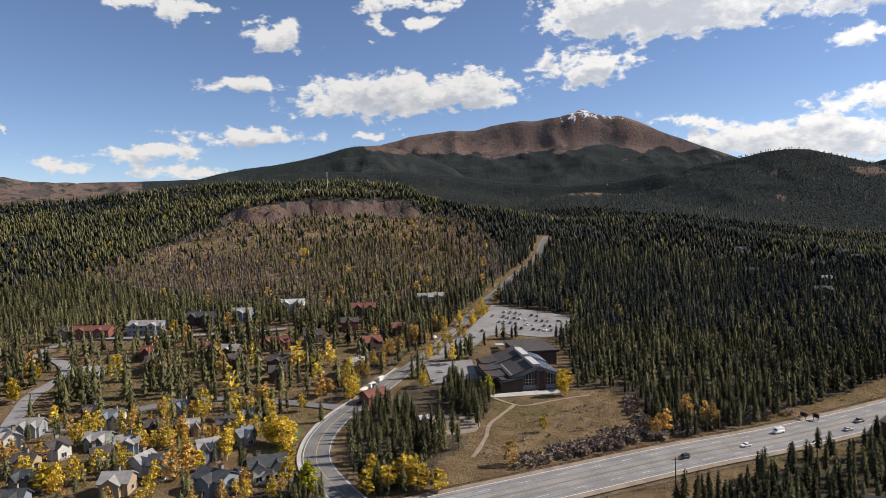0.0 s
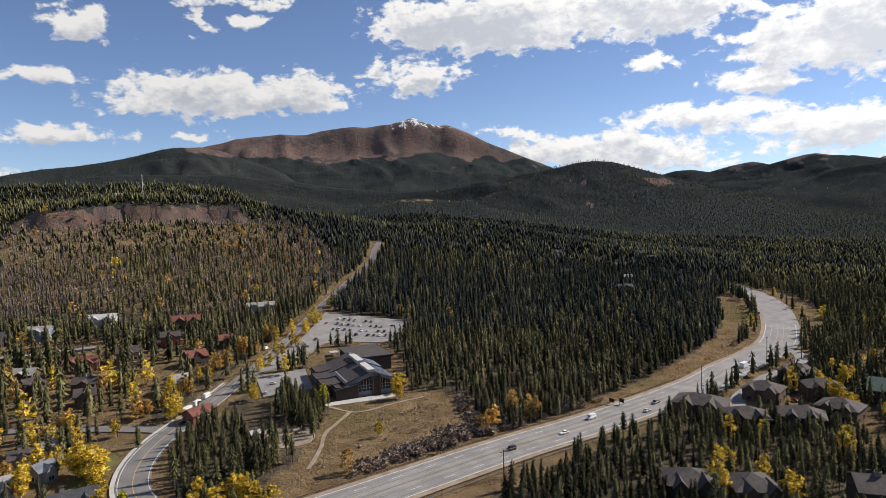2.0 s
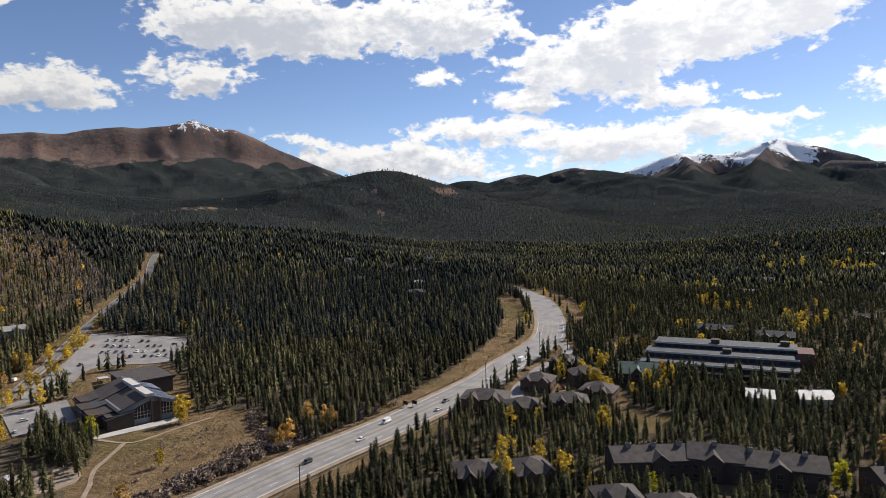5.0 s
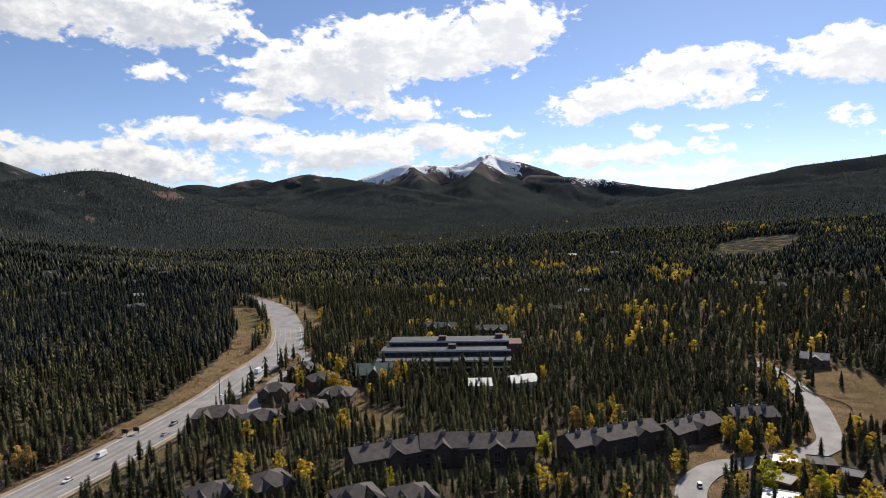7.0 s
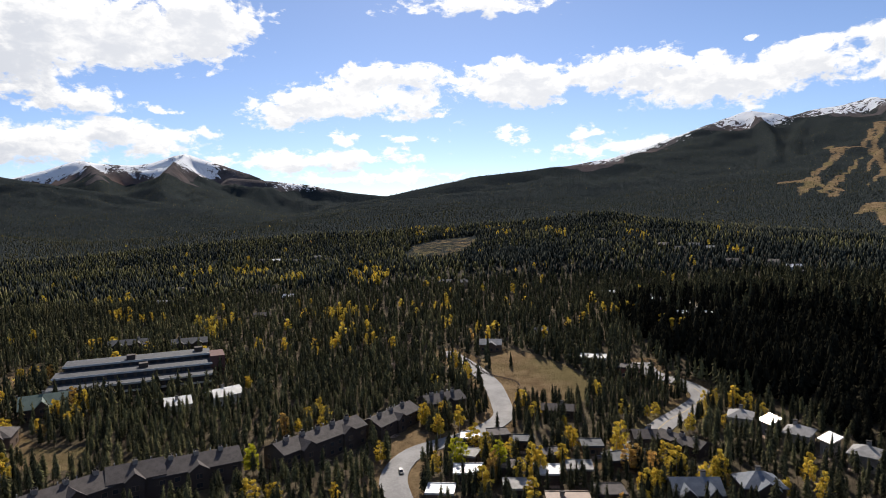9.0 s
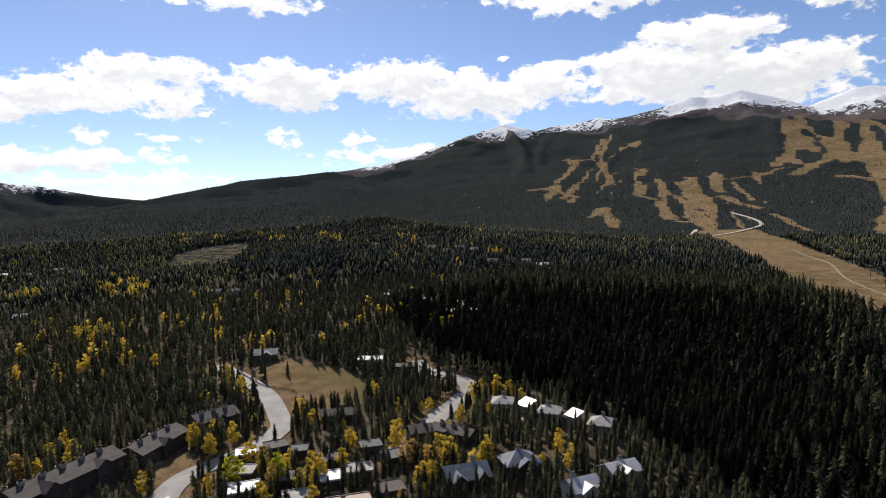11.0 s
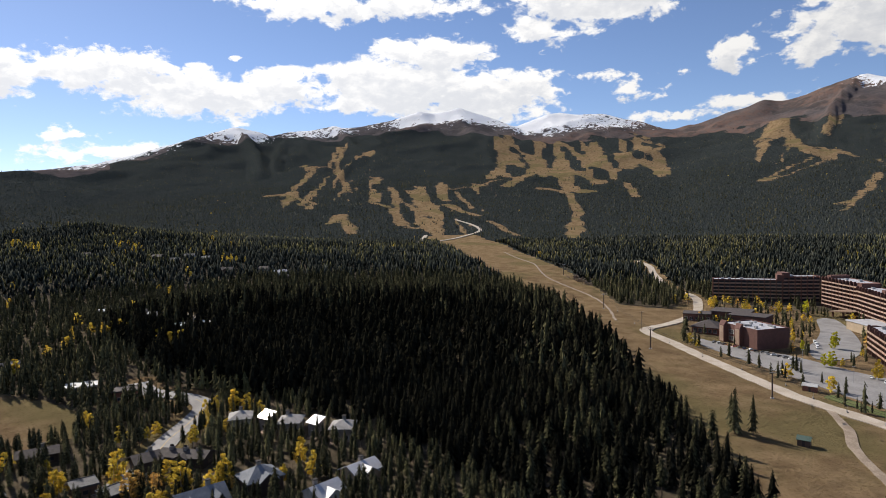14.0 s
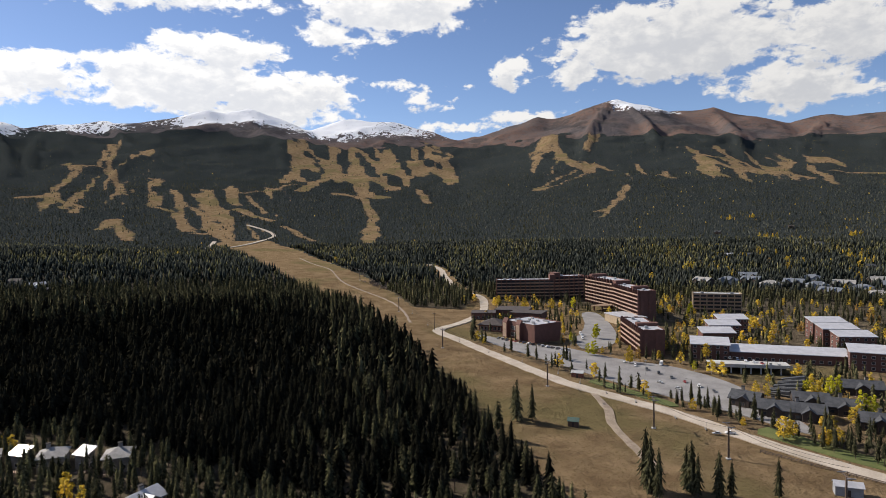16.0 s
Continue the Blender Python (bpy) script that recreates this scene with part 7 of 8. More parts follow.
def build_single_trees():
    rnd = random.Random(17)
    gold = [tree_parts("aspen", t, M_ASPEN, M_ASPEN_BARK, "bright golden aspen in autumn leaf") for t in A0]
    rust = [tree_parts("aspen", t, M_RUST, M_ASPEN_BARK, "orange-brown aspen in autumn leaf") for t in A0]
    lime = [tree_parts("aspen", t, M_LIME, M_ASPEN_BARK, "yellow-green aspen just turning") for t in A0]
    spruce = [tree_parts("spruce", t, M_CONIFER, M_BARK, "dark green spruce standing by itself") for t in L0]
    pine = [tree_parts("pine", t, M_SUN_PINE, M_BARK, "dense green pine beside the playground") for t in P0]
    for group, clusters, models in (("golden aspens", GOLD, gold), ("orange aspens", ORANGE, rust), ("turning aspens", LIME, lime)):
        for x, y, n in clusters:
            spread = 1.2 + 1.5 * n ** 0.5
            for k in range(n):
                a, q = rnd.uniform(0, 6.28), spread * rnd.uniform(0.2, 1) if n > 1 else 0
                px, py = x + q * math.cos(a), y + q * math.sin(a)
                if any(math.hypot(px - bx, py - by) < br - 2.5 for bx, by, br in BUILT):
                    continue
                o = stand(models, px, py, rnd.uniform(6.5, 11.5), rnd.uniform(0.8, 1.15), rnd)
                o["group"] = group
    for x, y, h, w in ((53, 283, 9.5, 2.0), (-14, 188, 9, 1.9), (-9, 184, 8.5, 1.9), (-18, 184, 8.5, 1.9), (-3, 182, 7.5, 1.7), (-24, 182, 8, 1.7), (-60, 223, 12, 1.8), (-57, 219, 11, 1.7), (-64, 226, 11, 1.7)):
        stand(gold, x, y, h, w, rnd)["group"] = "golden aspens"
    lone = [(114, -218, 15), (119, -215, 17), (122, -218, 14), (57, -182, 17), (59, -184, 19), (54, -180, 15), (47, -188, 16), (45, -187, 13), (49, -190, 14), (40, -190, 14), (37, -192, 11), (26, -199, 12), (115, -297, 8), (101, -275, 5), (98, -277, 5), (104, -279, 5), (145, -318, 9), (148, -321, 8), (142, -316, 7), (128, -305, 6),
            (24, -262, 9), (30, -258, 10), (36, -262, 8), (18, -258, 11), (12, -252, 9), (52, -266, 9), (57, -270, 8), (62, -273, 10), (66, -276, 9), (70, -279, 10), (48, -263, 9), (44, -270, 11), (20, -268, 10), (6, -254, 12), (0, -250, 11), (-6, -246, 13),
            (244, 20, 11), (250, 24, 10), (256, -2, 10), (262, -4, 11), (258, 2, 12), (252, -6, 9), (275, 28, 9), (330, 6, 8), (268, 20, 12), (240, 30, 13), (234, 34, 12)]
    for x, y, h in lone:
        o = stand(spruce, x, y, h, rnd.uniform(0.9, 1.15), rnd)
        o["group"] = "single spruces"
    groves = (([(-33, 202), (-12, 198), (4, 206), (10, 224), (-10, 230), (-16, 252), (-27, 268), (-37, 240)], 80), ([(4, 228), (18, 234), (23, 256), (15, 284), (2, 286), (-4, 262), (6, 252)], 55))
    for poly, want in groves:
        placed_at = []
        for _ in range(2500):
            px, py = rnd.uniform(-45, 25), rnd.uniform(195, 310)
            if len(placed_at) >= want:
                break
            one = np.array([px]), np.array([py])
            if inside(poly, *one)[0] and all(math.hypot(px - ax, py - ay) > 2.6 for ax, ay in placed_at) and free_mask(*one, 1.0)[0]:
                placed_at.append((px, py))
                o = stand(pine if rnd.random() < 0.7 else spruce, px, py, rnd.uniform(8, 13), rnd.uniform(1.0, 1.3), rnd)
                o["group"] = "spruces beside the playground"
    for o in gold + rust + lime + spruce + pine:
        for c in list(o.children):
            bpy.data.objects.remove(c)
        bpy.data.objects.remove(o)


GOLD, ORANGE, LIME = GOLD_A + GOLD_B + GOLD_C, ORANGE_A, LIME_A
build_single_trees()
GROVES = [[(-36, 200), (-10, 196), (6, 206), (14, 226), (22, 250), (16, 292), (-8, 290), (-24, 310), (-44, 240)]]


FAR_GOLD = [(685, 179), (683, 154), (643, 156), (812, 379), (802, 421), (790, 340), (707, 257), (501, 141), (479, 152), (1171, 52), (1068, 20), (1047, -37), (998, -61), (953, -160), (877, -163), (1155, 185), (712, -230), (442, -60), (388, -89), (555, 379)]
FAR_GOLD += [(450, 228), (407, 210), (332, 16), (466, 315), (451, 290), (442, 224), (722, 260), (806, 343), (730, 174), (479, 144), (1218, 195), (1177, 128), (316, -1600), (273, -1650), (190, -1300), (60, -1340), (150, -1000), (110, -900), (40, -960), (200, -820)]


def build_far_gold():
    """Clumps of autumn aspens told apart in the distant woods."""
    rng = np.random.default_rng(29)
    c = np.repeat(np.array(FAR_GOLD, float), 7, 0)
    x, y = c[:, 0] + rng.normal(0, 7, len(c)), c[:, 1] + rng.normal(0, 7, len(c))
    ok = free_mask(x, y, 2.0)
    x, y = x[ok], y[ok]
    plant("aspen_grove", A1, x, y, rng.uniform(7, 12, len(x)), rng.uniform(0.8, 1.2, len(x)), [M_ASPEN, M_ASPEN_BARK], "clumps of golden aspens in the far woods", "forest")


build_far_gold()


def build_shrubs():
    rng = np.random.default_rng(5)
    beds = (([(22, 196), (60, 212), (100, 228), (134, 241), (130, 249), (96, 237), (56, 221), (20, 205)], 260, (1.6, 3.6), M_SHRUB, "grey-brown leafless willows beside the highway"),
            ([(40, 206), (58, 213), (80, 228), (84, 250), (80, 268), (72, 262), (70, 236), (52, 222), (36, 214)], 200, (1.4, 3.2), M_SHRUB, "grey-brown leafless willow shrubs along the meadow edge"),
            ([(6, 202), (36, 212), (60, 232), (66, 262), (40, 256), (22, 238)], 60, (0.6, 1.4), M_SHRUB, "low brown shrubs in the dry meadow"),
            ([(330, -440), (400, -470), (470, -500), (440, -520), (370, -480)], 130, (1.5, 3.5), M_SHRUB, "brown leafless brush on the ski meadow"),
            ([(330, 70), (400, 60), (420, 100), (350, 110)], 120, (1.5, 3.2), M_SHRUB, "reddish willow brush in the wet clearing"),
            ([(-330, 560), (-140, 450), (-20, 440), (50, 520), (30, 740), (-30, 770), (-240, 770)], 900, (1.2, 3.0), M_SHRUB, "brown scrub on the dry hillside"),
            ([(-75, 640), (-20, 560), (20, 560), (44, 640), (30, 740), (-30, 775), (-60, 740)], 420, (1.2, 3.0), M_RUST, "tawny brush on the dry flank of the quarry hill"),
            ([(120, 235), (190, 262), (260, 305), (300, 360), (318, 420), (300, 425), (270, 350), (200, 290), (128, 248)], 120, (0.8, 2.0), M_RUST, "small rusty bushes on the road bank"))
    for poly, n, (lo, hi), mat, label in beds:
        p = np.array(poly)
        x, y = rng.uniform(p[:, 0].min(), p[:, 0].max(), n * 3), rng.uniform(p[:, 1].min(), p[:, 1].max(), n * 3)
        ok = inside(poly, x, y)
        for line, half in ROADS:
            ok &= along(line, x, y) > half + 1
        x, y = x[ok][:n], y[ok][:n]
        plant("shrubs", S0 if n < 400 else B0, x, y, rng.uniform(lo, hi, len(x)), rng.uniform(0.9, 1.5, len(x)), [mat, M_BARK], label, "shrubs")


build_shrubs()

# ---- vehicles ----
def paint(name, colour, rough=0.3):
    return material(name, tuple(c * 0.92 for c in colour), tuple(min(1, c * 1.06) for c in colour), 0.8, rough, spec=0.6)


PAINTS = {"white": paint("white_car_paint", (0.72, 0.72, 0.71)), "black": paint("black_car_paint", (0.018, 0.018, 0.02)), "silver": paint("silver_car_paint", (0.38, 0.39, 0.40)), "red": paint("red_car_paint", (0.30, 0.025, 0.02)), "blue": paint("dark_blue_car_paint", (0.03, 0.05, 0.10)), "grey": paint("dark_grey_car_paint", (0.085, 0.087, 0.09))}
M_LAMP_R = material("red_lamp_lens", (0.25, 0.01, 0.01), (0.32, 0.015, 0.012), 2.0, 0.2)
M_LAMP_W = material("clear_lamp_lens", (0.6, 0.6, 0.58), (0.7, 0.7, 0.68), 2.0, 0.1)


def car_model(kind, colour):
    """A parked vehicle along local x, nose at +x: body, cabin glass, roof, wheels and lamps."""
    label = {"sedan": "%s saloon car on asphalt", "suv": "%s estate car with tall cabin", "van": "plain %s delivery van", "pickup": "%s pickup truck with open bed", "motorhome": "%s motorhome with overcab bunk"}[kind] % colour
    o = tagged(new({"sedan": "car", "suv": "car", "van": "van", "pickup": "pickup_truck", "motorhome": "motorhome"}[kind]), label, "vehicle")
    mat = PAINTS[colour]
    L, W = {"sedan": (4.6, 1.8), "suv": (4.8, 1.9), "van": (5.6, 2.0), "pickup": (5.6, 1.95), "motorhome": (7.4, 2.3)}[kind]
    belt, top = {"sedan": (0.92, 1.42), "suv": (1.05, 1.75), "van": (1.25, 2.3), "pickup": (1.08, 1.8), "motorhome": (1.5, 3.1)}[kind]
    bm = bmesh.new()
    nose = 0.75 if kind != "motorhome" else 1.2
    prism(bm, [(-L / 2, 0.35), (L / 2, 0.35), (L / 2, nose - 0.1), (L / 2 - 0.9, belt - 0.08), (L / 2 - 1.3, belt), (-L / 2 + 0.12, belt), (-L / 2, belt - 0.25)], 1, -W / 2, W / 2)
    bmesh.ops.bevel(bm, geom=list(bm.edges), offset=0.06, segments=1, affect="EDGES")
    body = part("body", bm, mat, o)
    front, rear = {"sedan": (L / 2 - 1.35, -L / 2 + 0.5), "suv": (L / 2 - 1.3, -L / 2 + 0.15), "van": (L / 2 - 0.9, -L / 2 + 0.1), "pickup": (L / 2 - 1.6, -0.5), "motorhome": (L / 2 - 1.2, -L / 2 + 0.05)}[kind]
    slope = {"sedan": 0.75, "suv": 0.55, "van": 0.5, "pickup": 0.6, "motorhome": 0.3}[kind]
    bm = bmesh.new()
    prism(bm, [(front, belt - 0.02), (front - slope, top - 0.06), (rear + (0.55 if kind == "sedan" else 0.12), top - 0.06), (rear, belt - 0.02)], 1, -W / 2 + 0.10, W / 2 - 0.10)
    solid = kind in ("van", "motorhome")
    part("cabin" if solid else "window_band", bm, mat if solid else M_GLASS, o)
    bm = bmesh.new()
    box(bm, rear + (0.6 if kind == "sedan" else 0.15), front - slope + 0.05, -W / 2 + 0.14, W / 2 - 0.14, top - 0.06, top)
    part("roof", bm, mat, o)
    if solid:
        boxes("windscreen", M_GLASS, o, (front - slope * 0.9, front - slope * 0.15, -W / 2 + 0.2, W / 2 - 0.2, belt + 0.1, belt + 0.62))
    if kind == "motorhome":
        boxes("overcab", mat, o, (front - 0.4, L / 2 - 0.3, -W / 2 + 0.1, W / 2 - 0.1, 2.1, 3.0))
        boxes("stripe", PAINTS["grey"], o, (-L / 2 + 0.3, front - 0.5, -W / 2 + 0.06, W / 2 - 0.06, 1.6, 1.8))
    if kind == "pickup":
        boxes("bed_liner", M_TYRE, o, (-L / 2 + 0.15, -0.55, -W / 2 + 0.15, W / 2 - 0.15, belt - 0.3, belt + 0.01))
    for sx in (-1, 1):
        for sy in (-1, 1):
            bm = bmesh.new()
            tube(bm, 0, 0, -0.11, 0.11, 0.34, sides=10)
            bmesh.ops.rotate(bm, verts=bm.verts, matrix=Matrix.Rotation(radians(90), 3, "X"))
            bmesh.ops.translate(bm, verts=bm.verts, vec=(sx * L * 0.31, sy * (W / 2 - 0.08), 0.34))
            part("wheel", bm, M_TYRE, o)
    for sy in (-1, 1):
        boxes("headlight", M_LAMP_W, body, (L / 2 - 0.08, L / 2 + 0.02, sy * W * 0.36 - 0.2, sy * W * 0.36 + 0.2, 0.48, 0.62))
        boxes("tail_light", M_LAMP_R, body, (-L / 2 - 0.02, -L / 2 + 0.06, sy * W * 0.38 - 0.15, sy * W * 0.38 + 0.15, 0.6, 0.8))
    return o


MODELS = {}


def vehicle(kind, colour, x, y, heading, group="", lift=0.38):
    key = (kind, colour)
    m = pose(x, y, float(height(x, y)) + lift, 0, 0, heading) @ Matrix.Diagonal((0.82, 0.82, 0.82, 1))
    if key not in MODELS:
        MODELS[key] = car_model(kind, colour)
        MODELS[key].matrix_world = m
        ob = MODELS[key]
    else:
        ob = copy_thing(MODELS[key], m)
    if group:
        ob["group"] = group
    return ob


for kind, colour, x, y, a in (("suv", "black", 76, 201.5, 200), ("sedan", "white", 100, 210, 200), ("van", "white", 117, 221.5, 202), ("pickup", "grey", 151, 230, 204), ("sedan", "white", 186, 245.5, 24), ("pickup", "white", 228, 266, 26), ("sedan", "silver", 142, 222, 22), ("suv", "grey", 326, 372, 70)):
    vehicle(kind, colour, x, y, a, "traffic on the highway")
tr = thing("box_trailer", 222.5, 263, 26, "white box trailer behind a pickup", "trailer", lift=0.38)
boxes("body", PAINTS["white"], tr, (-2.6, 2.6, -1.1, 1.1, 0.5, 2.7))
boxes("drawbar", M_STEEL, tr, (2.6, 3.8, -0.06, 0.06, 0.45, 0.6))
for sy in (-1, 1):
    bm = bmesh.new()
    tube(bm, 0, 0, -0.11, 0.11, 0.34, sides=10)
    bmesh.ops.rotate(bm, verts=bm.verts, matrix=Matrix.Rotation(radians(90), 3, "X"))
    bmesh.ops.translate(bm, verts=bm.verts, vec=(0, sy * 1.0, 0.34))
    part("wheel", bm, M_TYRE, tr)
for kind, colour, x, y, a in (("motorhome", "white", -37.5, 281, 68), ("motorhome", "white", -34.6, 289.5, 68), ("motorhome", "white", -31.4, 298, 67), ("suv", "black", -38, 268.5, 70), ("sedan", "blue", -16, 334, 68), ("van", "white", -6.5, 370, 66), ("suv", "black", 196, 39, 200)):
    vehicle(kind, colour, x, y, a, "traffic on the valley road")
pick = random.Random(23)
KINDS = [("sedan", "black"), ("suv", "black"), ("sedan", "white"), ("suv", "silver"), ("sedan", "red"), ("suv", "blue"), ("pickup", "grey"), ("suv", "white"), ("sedan", "grey")]
for k, (x0, y0, n) in enumerate(((33, 392, 11), (34, 402, 10), (31, 415, 12), (33, 425, 9))):
    for i in range(n):
        if pick.random() < 0.72:
            px, py = x0 + i * 3.4, y0 - i * 1.35
            kd, cl = pick.choice(KINDS)
            vehicle(kd, cl, px, py, 68 + pick.choice((0, 180)), "cars in the upper car park")
for x, y, a in ((12, 362, 60), (16, 368, 60), (22, 383, 100), (76, 392, 20), (72, 402, 20), (-3, 308, 10), (6, 300, 100), (0, 300, 100), (-6, 296, 100)):
    kd, cl = pick.choice(KINDS)
    vehicle(kd, cl, x, y, a, "cars in the upper car park")
for i in range(16):
    kd, cl = pick.choice(KINDS)
    vehicle(kd, cl, 204 - i * 3.3, -346 + (0 if i < 9 else -1) + i * 0.5, 70 + pick.choice((0, 180)), "cars before the hotel")
for i in range(9):
    kd, cl = pick.choice(KINDS)
    vehicle(kd, cl, 118 - i * 7.5, -332 + i * 4.5, 110, "cars before the hotel")
for x, y, a, kd, cl in ((218, -342, 30, "suv", "white"), (150, -325, 150, "pickup", "grey"), (90, -302, 160, "sedan", "silver"), (80, -296, 160, "sedan", "silver"), (48, -246, 22, "pickup", "white"), (52, -243, 22, "sedan", "silver"), (170, -395, 120, "van", "white"), (166, -388, 120, "van", "white"), (162, -380, 120, "van", "white"), (100, -338, 100, "motorhome", "white")):
    vehicle(kd, cl, x, y, a, "cars before the hotel")
for i in range(12):
    kd, cl = pick.choice(KINDS)
    vehicle(kd, cl, 262 + i * 2.4, 236 - i * 3.6, 30, "cars beside the condominium")
for x, y, a in ((196, 222, 40), (206, 214, 100), (176, 206, 60), (214, 224, 20), (186, 200, 80), (170, 222, 40), (240, 232, 60)):
    kd, cl = pick.choice(KINDS)
    vehicle(kd, cl, x, y, a, "cars among the townhouses")
for i in range(14):
    x, y = pick.choice(((-105, 232), (-120, 236), (-90, 226), (-108, 200), (-140, 236), (-86, 204), (-66, 205), (-150, 214)))
    kd, cl = pick.choice(KINDS)
    vehicle(kd, cl, x + pick.uniform(-5, 5), y + pick.uniform(-5, 5), pick.uniform(0, 360), "cars between the houses", 0.06)
for i in range(8):
    kd, cl = pick.choice(KINDS)
    vehicle(kd, cl, 42 + i * 4.0, -352 - i * 0.9 + 2, 110, "cars on the parking deck", 4.05)

# ---- poles, towers, fences and signs ----
def utility_pole(x, y, rot, tall, arms=1, name="utility_pole", label="weathered wooden utility pole with crossarm", mat=None):
    o = thing(name, x, y, rot, label, "pole")
    bm = bmesh.new()
    tube(bm, 0, 0, -1, tall, 0.22, 0.14)
    part("post", bm, mat or M_POLE, o)
    for k in range(arms):
        arm = boxes("crossarm", mat or M_POLE, o, (-1.4, 1.4, -0.1, 0.1, tall - 0.7 - k * 1.2, tall - 0.5 - k * 1.2))
        for q in (-1.2, -0.5, 0.5, 1.2):
            boxes("insulator", M_TRIM, arm, (q - 0.06, q + 0.06, -0.06, 0.06, tall - 0.5 - k * 1.2, tall - 0.25 - k * 1.2))
    return o


for x, y, r, t in ((66, 181.5, 20, 9), (179, 237.5, 24, 12), (245, 273, 30, 12), (-60, 262, 70, 10), (250, -340, 40, 12), (300, -470, 40, 12)):
    utility_pole(x, y, r, t)
utility_pole(261, 267, 30, 22, 2, label="tall slender wooden power pole")
TOWERS = [(10, -204), (43.7, -221.3), (73.2, -237.8), (130.7, -265.4), (215, -300), (330, -400), (470, -505), (640, -630), (820, -760)]
for k, (x, y) in enumerate(TOWERS):
    z = 11 if k else 8
    o = thing("lift_tower", x, y, 30, "brown chairlift tower with cross arm and sheaves", "lift tower", "chairlift towers")
    bm = bmesh.new()
    tube(bm, 0, 0, -1, z, 0.38, 0.26)
    part("post", bm, M_POLE, o)
    boxes("base", M_CONCRETE, o, (-0.7, 0.7, -0.7, 0.7, -1, 0.4))
    arm = boxes("crossarm", M_POLE, o, (-0.18, 0.18, -2.6, 2.6, z, z + 0.3))
    for s in (-1, 1):
        boxes("sheave", M_STEEL, arm, (-1.2, 1.2, s * 2.5 - 0.1, s * 2.5 + 0.1, z + 0.3, z + 0.55))
cable = bpy.data.curves.new("lift_cable", "CURVE")
cable.dimensions, cable.bevel_depth = "3D", 0.05
for s in (-1, 1):
    sp = cable.splines.new("POLY")
    pts = []
    for (ax, ay), (bx, by) in zip(TOWERS, TOWERS[1:]):
        for t in np.linspace(0, 1, 9)[:-1]:
            px, py = ax + (bx - ax) * t, ay + (by - ay) * t
            za, zb = float(height(ax, ay)) + 11.4, float(height(bx, by)) + 11.4
            pts.append((px - 1.25 * s, py + 2.1 * s, za + (zb - za) * t - 4 * t * (1 - t) * 1.6))
    sp.points.add(len(pts) - 1)
    for p, q in zip(sp.points, pts):
        p.co = (*q, 1)
cable.materials.append(M_TYRE)
tagged(new("lift_cable", cable), "thin black chairlift cables between the towers", "cable")


def lift_chair(x, y, z):
    o = new("lift_chair")
    o.matrix_world = pose(x, y, z, 0, 0, 30)
    tagged(o, "small grey chairlift seat hanging from the cable", "chairlift seat", "chairlift seats")
    boxes("hanger", M_STEEL, o, (-0.04, 0.04, -0.04, 0.04, -2.4, 0))
    boxes("seat", M_TYRE, o, (-0.3, 0.3, -0.9, 0.9, -2.5, -2.4))
    boxes("backrest", M_STEEL, o, (0.25, 0.32, -0.9, 0.9, -2.4, -1.7))


for k, t in ((1, 0.3), (1, 0.7), (2, 0.15), (2, 0.4), (2, 0.65), (2, 0.88), (3, 0.2), (3, 0.5), (3, 0.8), (4, 0.25), (4, 0.6), (5, 0.4)):
    (ax, ay), (bx, by) = TOWERS[k], TOWERS[k + 1]
    za, zb = float(height(ax, ay)) + 11.4, float(height(bx, by)) + 11.4
    lift_chair(ax + (bx - ax) * t - 1.25, ay + (by - ay) * t + 2.1, za + (zb - za) * t - 4 * t * (1 - t) * 1.6)


def small_hut(x, y, rot, w, d, h, wall, roof, label):
    o = thing("hut", x, y, rot, label, "hut", clear=w)
    bm = bmesh.new()
    prism(bm, [(-d / 2, -0.5), (d / 2, -0.5), (d / 2, h), (0, h + 0.9), (-d / 2, h)], 0, -w / 2, w / 2)
    part("wall", bm, wall, o)
    bm = bmesh.new()
    gable_roof(bm, w, d, h + 0.25, h + 1.2, 0.35, 0.12)
    part("roof", bm, roof, o)
    boxes("door", W_DARK, o, (-0.4, 0.4, -d / 2 - 0.06, -d / 2 + 0.02, 0, 1.9))


small_hut(99, -223, -165, 3.8, 3.0, 2.2, W_BROWN, R_GREEN, "small brown hut with a green roof on the meadow")
small_hut(126, -289, -168, 5.6, 2.6, 2.3, W_RED, R_WHITE, "red and white ticket booth beside the gravel road")
small_hut(10, -212, -165, 7.0, 3.4, 2.8, W_GREY, R_PALE, "grey lift operator cabin at the bottom of the lift")
small_hut(-9, 243, 20, 4.2, 3.0, 2.4, W_BROWN, R_PALE, "small wooden shelter in the playground")


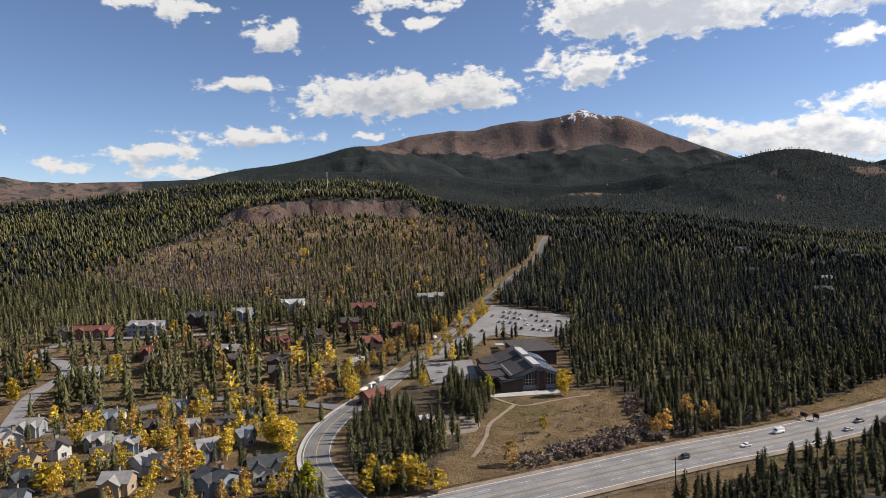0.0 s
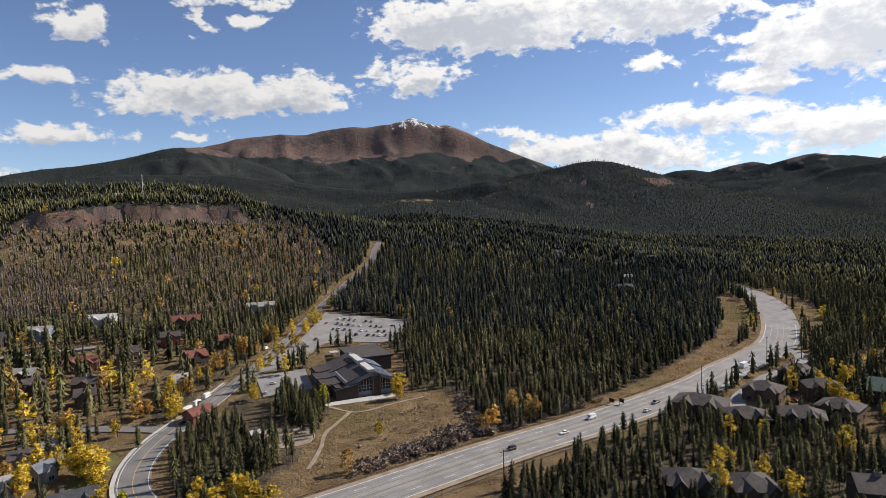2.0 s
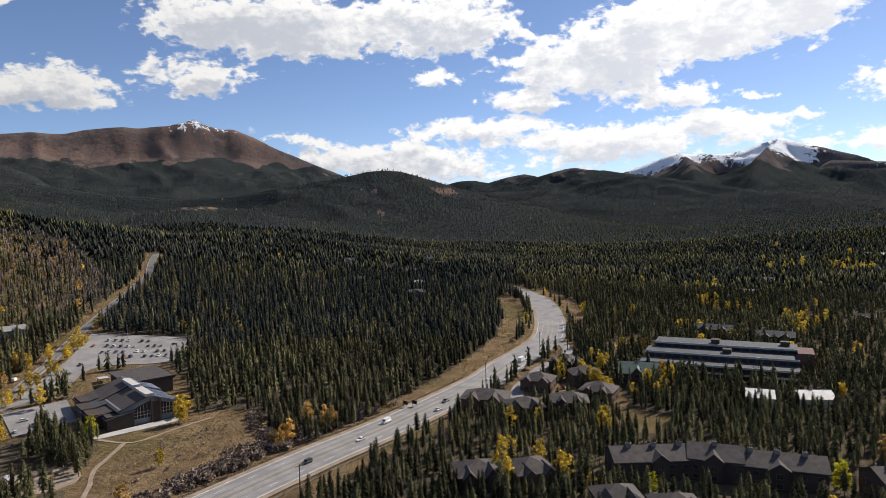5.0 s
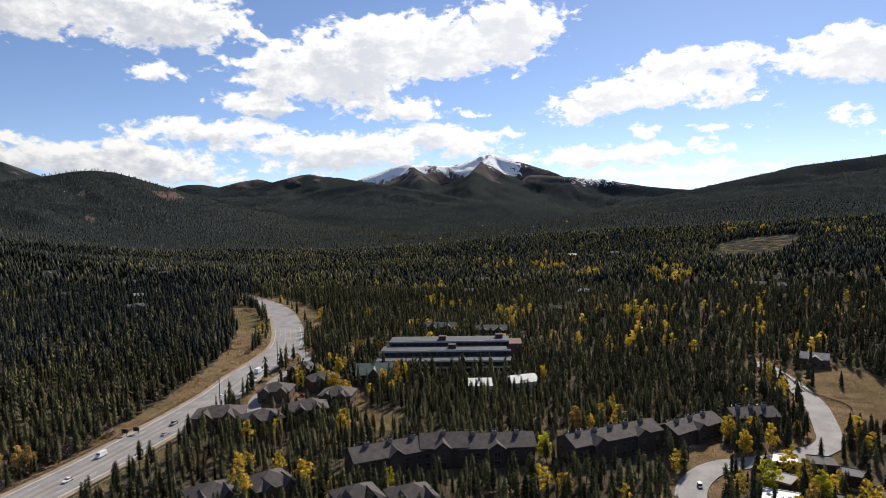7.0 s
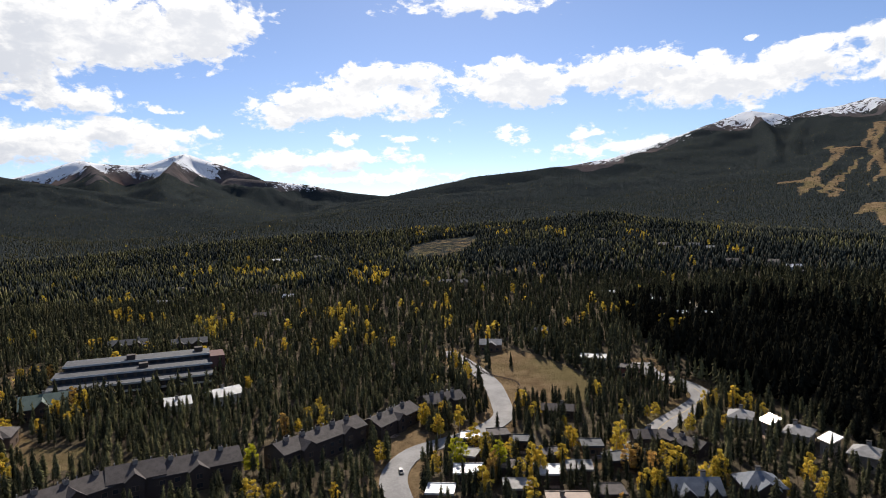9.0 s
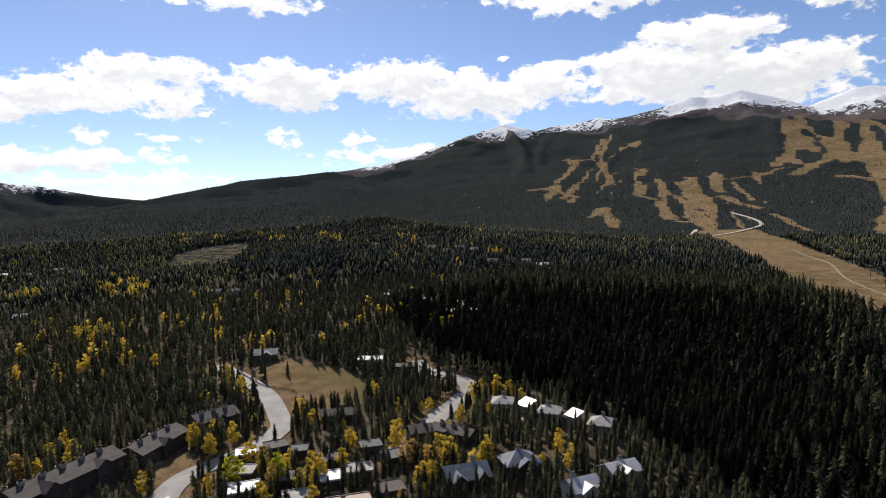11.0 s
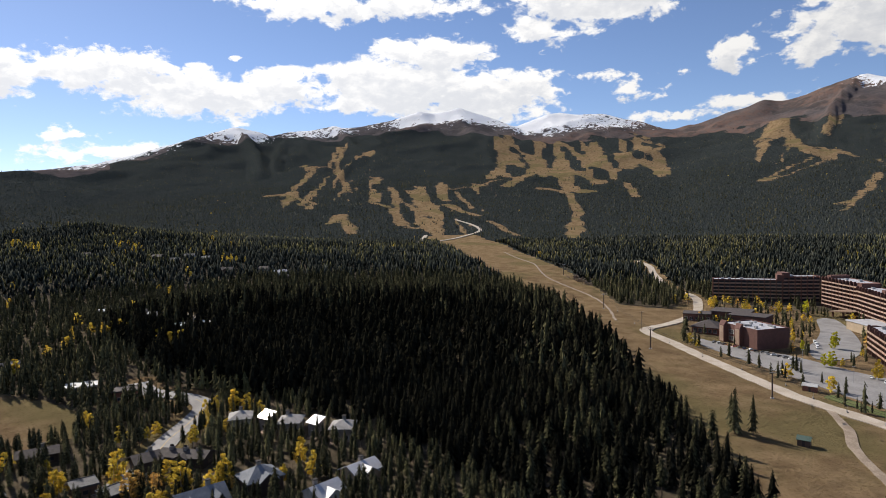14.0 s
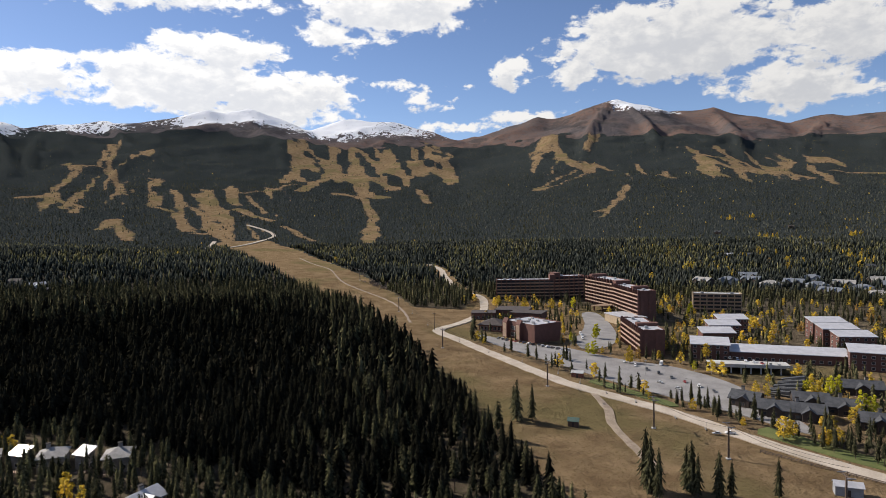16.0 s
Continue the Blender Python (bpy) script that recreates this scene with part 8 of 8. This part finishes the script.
def fence(points, gap, h, name, label, rail_mat, post_mat, rails=(0.5, 0.95), thick=0.06):
    line = smooth_line(points, gap)
    o = new(name)
    x0, y0 = line[0]
    z0 = float(height(x0, y0))
    o.matrix_world = pose(x0, y0, z0)
    tagged(o, label, "fence")
    zs = height(line[:, 0], line[:, 1])
    post = shared(("post", h, post_mat.name), lambda bm: (box(bm, -0.09, 0.09, -0.09, 0.09, -0.6, h), post_mat)[1])
    for (x, y), z in zip(line, zs):
        placed("post", post, o, x - x0, y - y0, float(z) - z0)
    for r in rails:
        bm = bmesh.new()
        for (p, pz), (q, qz) in zip(zip(line, zs), zip(line[1:], zs[1:])):
            n = np.array([q[1] - p[1], p[0] - q[0]])
            n = n / np.hypot(*n) * thick
            c = []
            for (v, vz) in ((p, pz), (q, qz)):
                for s, up in ((-1, -0.1), (1, -0.1), (1, 0.12), (-1, 0.12)):
                    c.append(bm.verts.new((v[0] - x0 + s * n[0], v[1] - y0 + s * n[1], vz - z0 + r + up)))
            for k in range(4):
                bm.faces.new([c[k], c[(k + 1) % 4], c[4 + (k + 1) % 4], c[4 + k]])
        part("rail", bm, rail_mat, o)


fence([(36, -233), (18, -229), (1, -225), (-20, -219)], 2.4, 1.2, "meadow_fence", "brown post and rail fence on the meadow", M_POLE, M_POLE)
EDGE = [(x + 5, y - 12.5) for x, y in HIGHWAY[2:6]]
fence(EDGE, 3.8, 0.8, "guard_rail", "weathered steel guard rail beside the highway", M_STEEL, M_POLE, rails=(0.55,))
FAR_EDGE = [(x - 4.5, y + 11.2) for x, y in HIGHWAY[1:6]]
fence(FAR_EDGE, 3.8, 0.7, "guard_rail", "low rail along the far side of the highway", M_POLE, M_POLE, rails=(0.5,))
fence([(272, 4), (300, 2), (318, 18), (345, 30)], 3.0, 1.1, "field_fence", "thin wooden fence round the creek field", M_POLE, M_POLE)
for x, y, r in ((52, 207, 20), (133.5, 235, 22), (238, 264, 28), (137, 233, 22)):
    o = thing("road_sign", x, y, r + 90, "dark road sign on posts beside the highway", "sign")
    boxes("board", M_SOFFIT, o, (-1.3, 1.3, -0.06, 0.06, 1.4, 2.9))
    for q in (-0.9, 0.9):
        boxes("post", M_POLE, o, (q - 0.07, q + 0.07, 0.06, 0.2, -0.5, 2.8))
for x, y in ((120, -318), (100, -312), (150, -335), (75, -290), (45, 405), (58, 398), (50, 425)):
    o = thing("car_park_lamp", x, y, 0, "thin steel lamp post in a car park", "lamp post", "car park lamps")
    bm = bmesh.new()
    tube(bm, 0, 0, 0, 7.5, 0.1, 0.07)
    part("post", bm, M_STEEL, o)
    boxes("head", M_STEEL, o, (-0.7, 0.7, -0.15, 0.15, 7.4, 7.6))
o = thing("radio_mast", *[float(v) for v in pol(-10.2, 905)], 0, "tall white radio mast on the hilltop", "mast")
bm = bmesh.new()
tube(bm, 0, 0, 0, 26, 0.7, 0.35)
part("post", bm, M_TRIM, o)
boxes("antenna", M_TRIM, o, (-1.1, 1.1, -0.3, 0.3, 19, 22), (-0.3, 0.3, -1.1, 1.1, 23, 25))
# playground pieces
for k, (x, y, mat, w) in enumerate(((-2, 236, PAINTS["red"], 1.2), (3, 240, M_PAINT_Y, 1.4), (-5, 240, W_TAN, 2.0), (6, 244, W_TAN, 1.6), (0, 246, M_PAINT_Y, 1.0))):
    o = thing("play_frame", x, y, 30 * k, "small wooden climbing frame with coloured panel", "play equipment")
    for sx in (-1, 1):
        for sy in (-1, 1):
            boxes("post", W_TAN, o, (sx * w - 0.08, sx * w + 0.08, sy * w - 0.08, sy * w + 0.08, 0, 2.6))
    boxes("platform", W_TAN, o, (-w, w, -w, w, 1.3, 1.42))
    boxes("panel", mat, o, (-w, w, -w - 0.05, -w + 0.03, 1.42, 2.3))

build_forest()
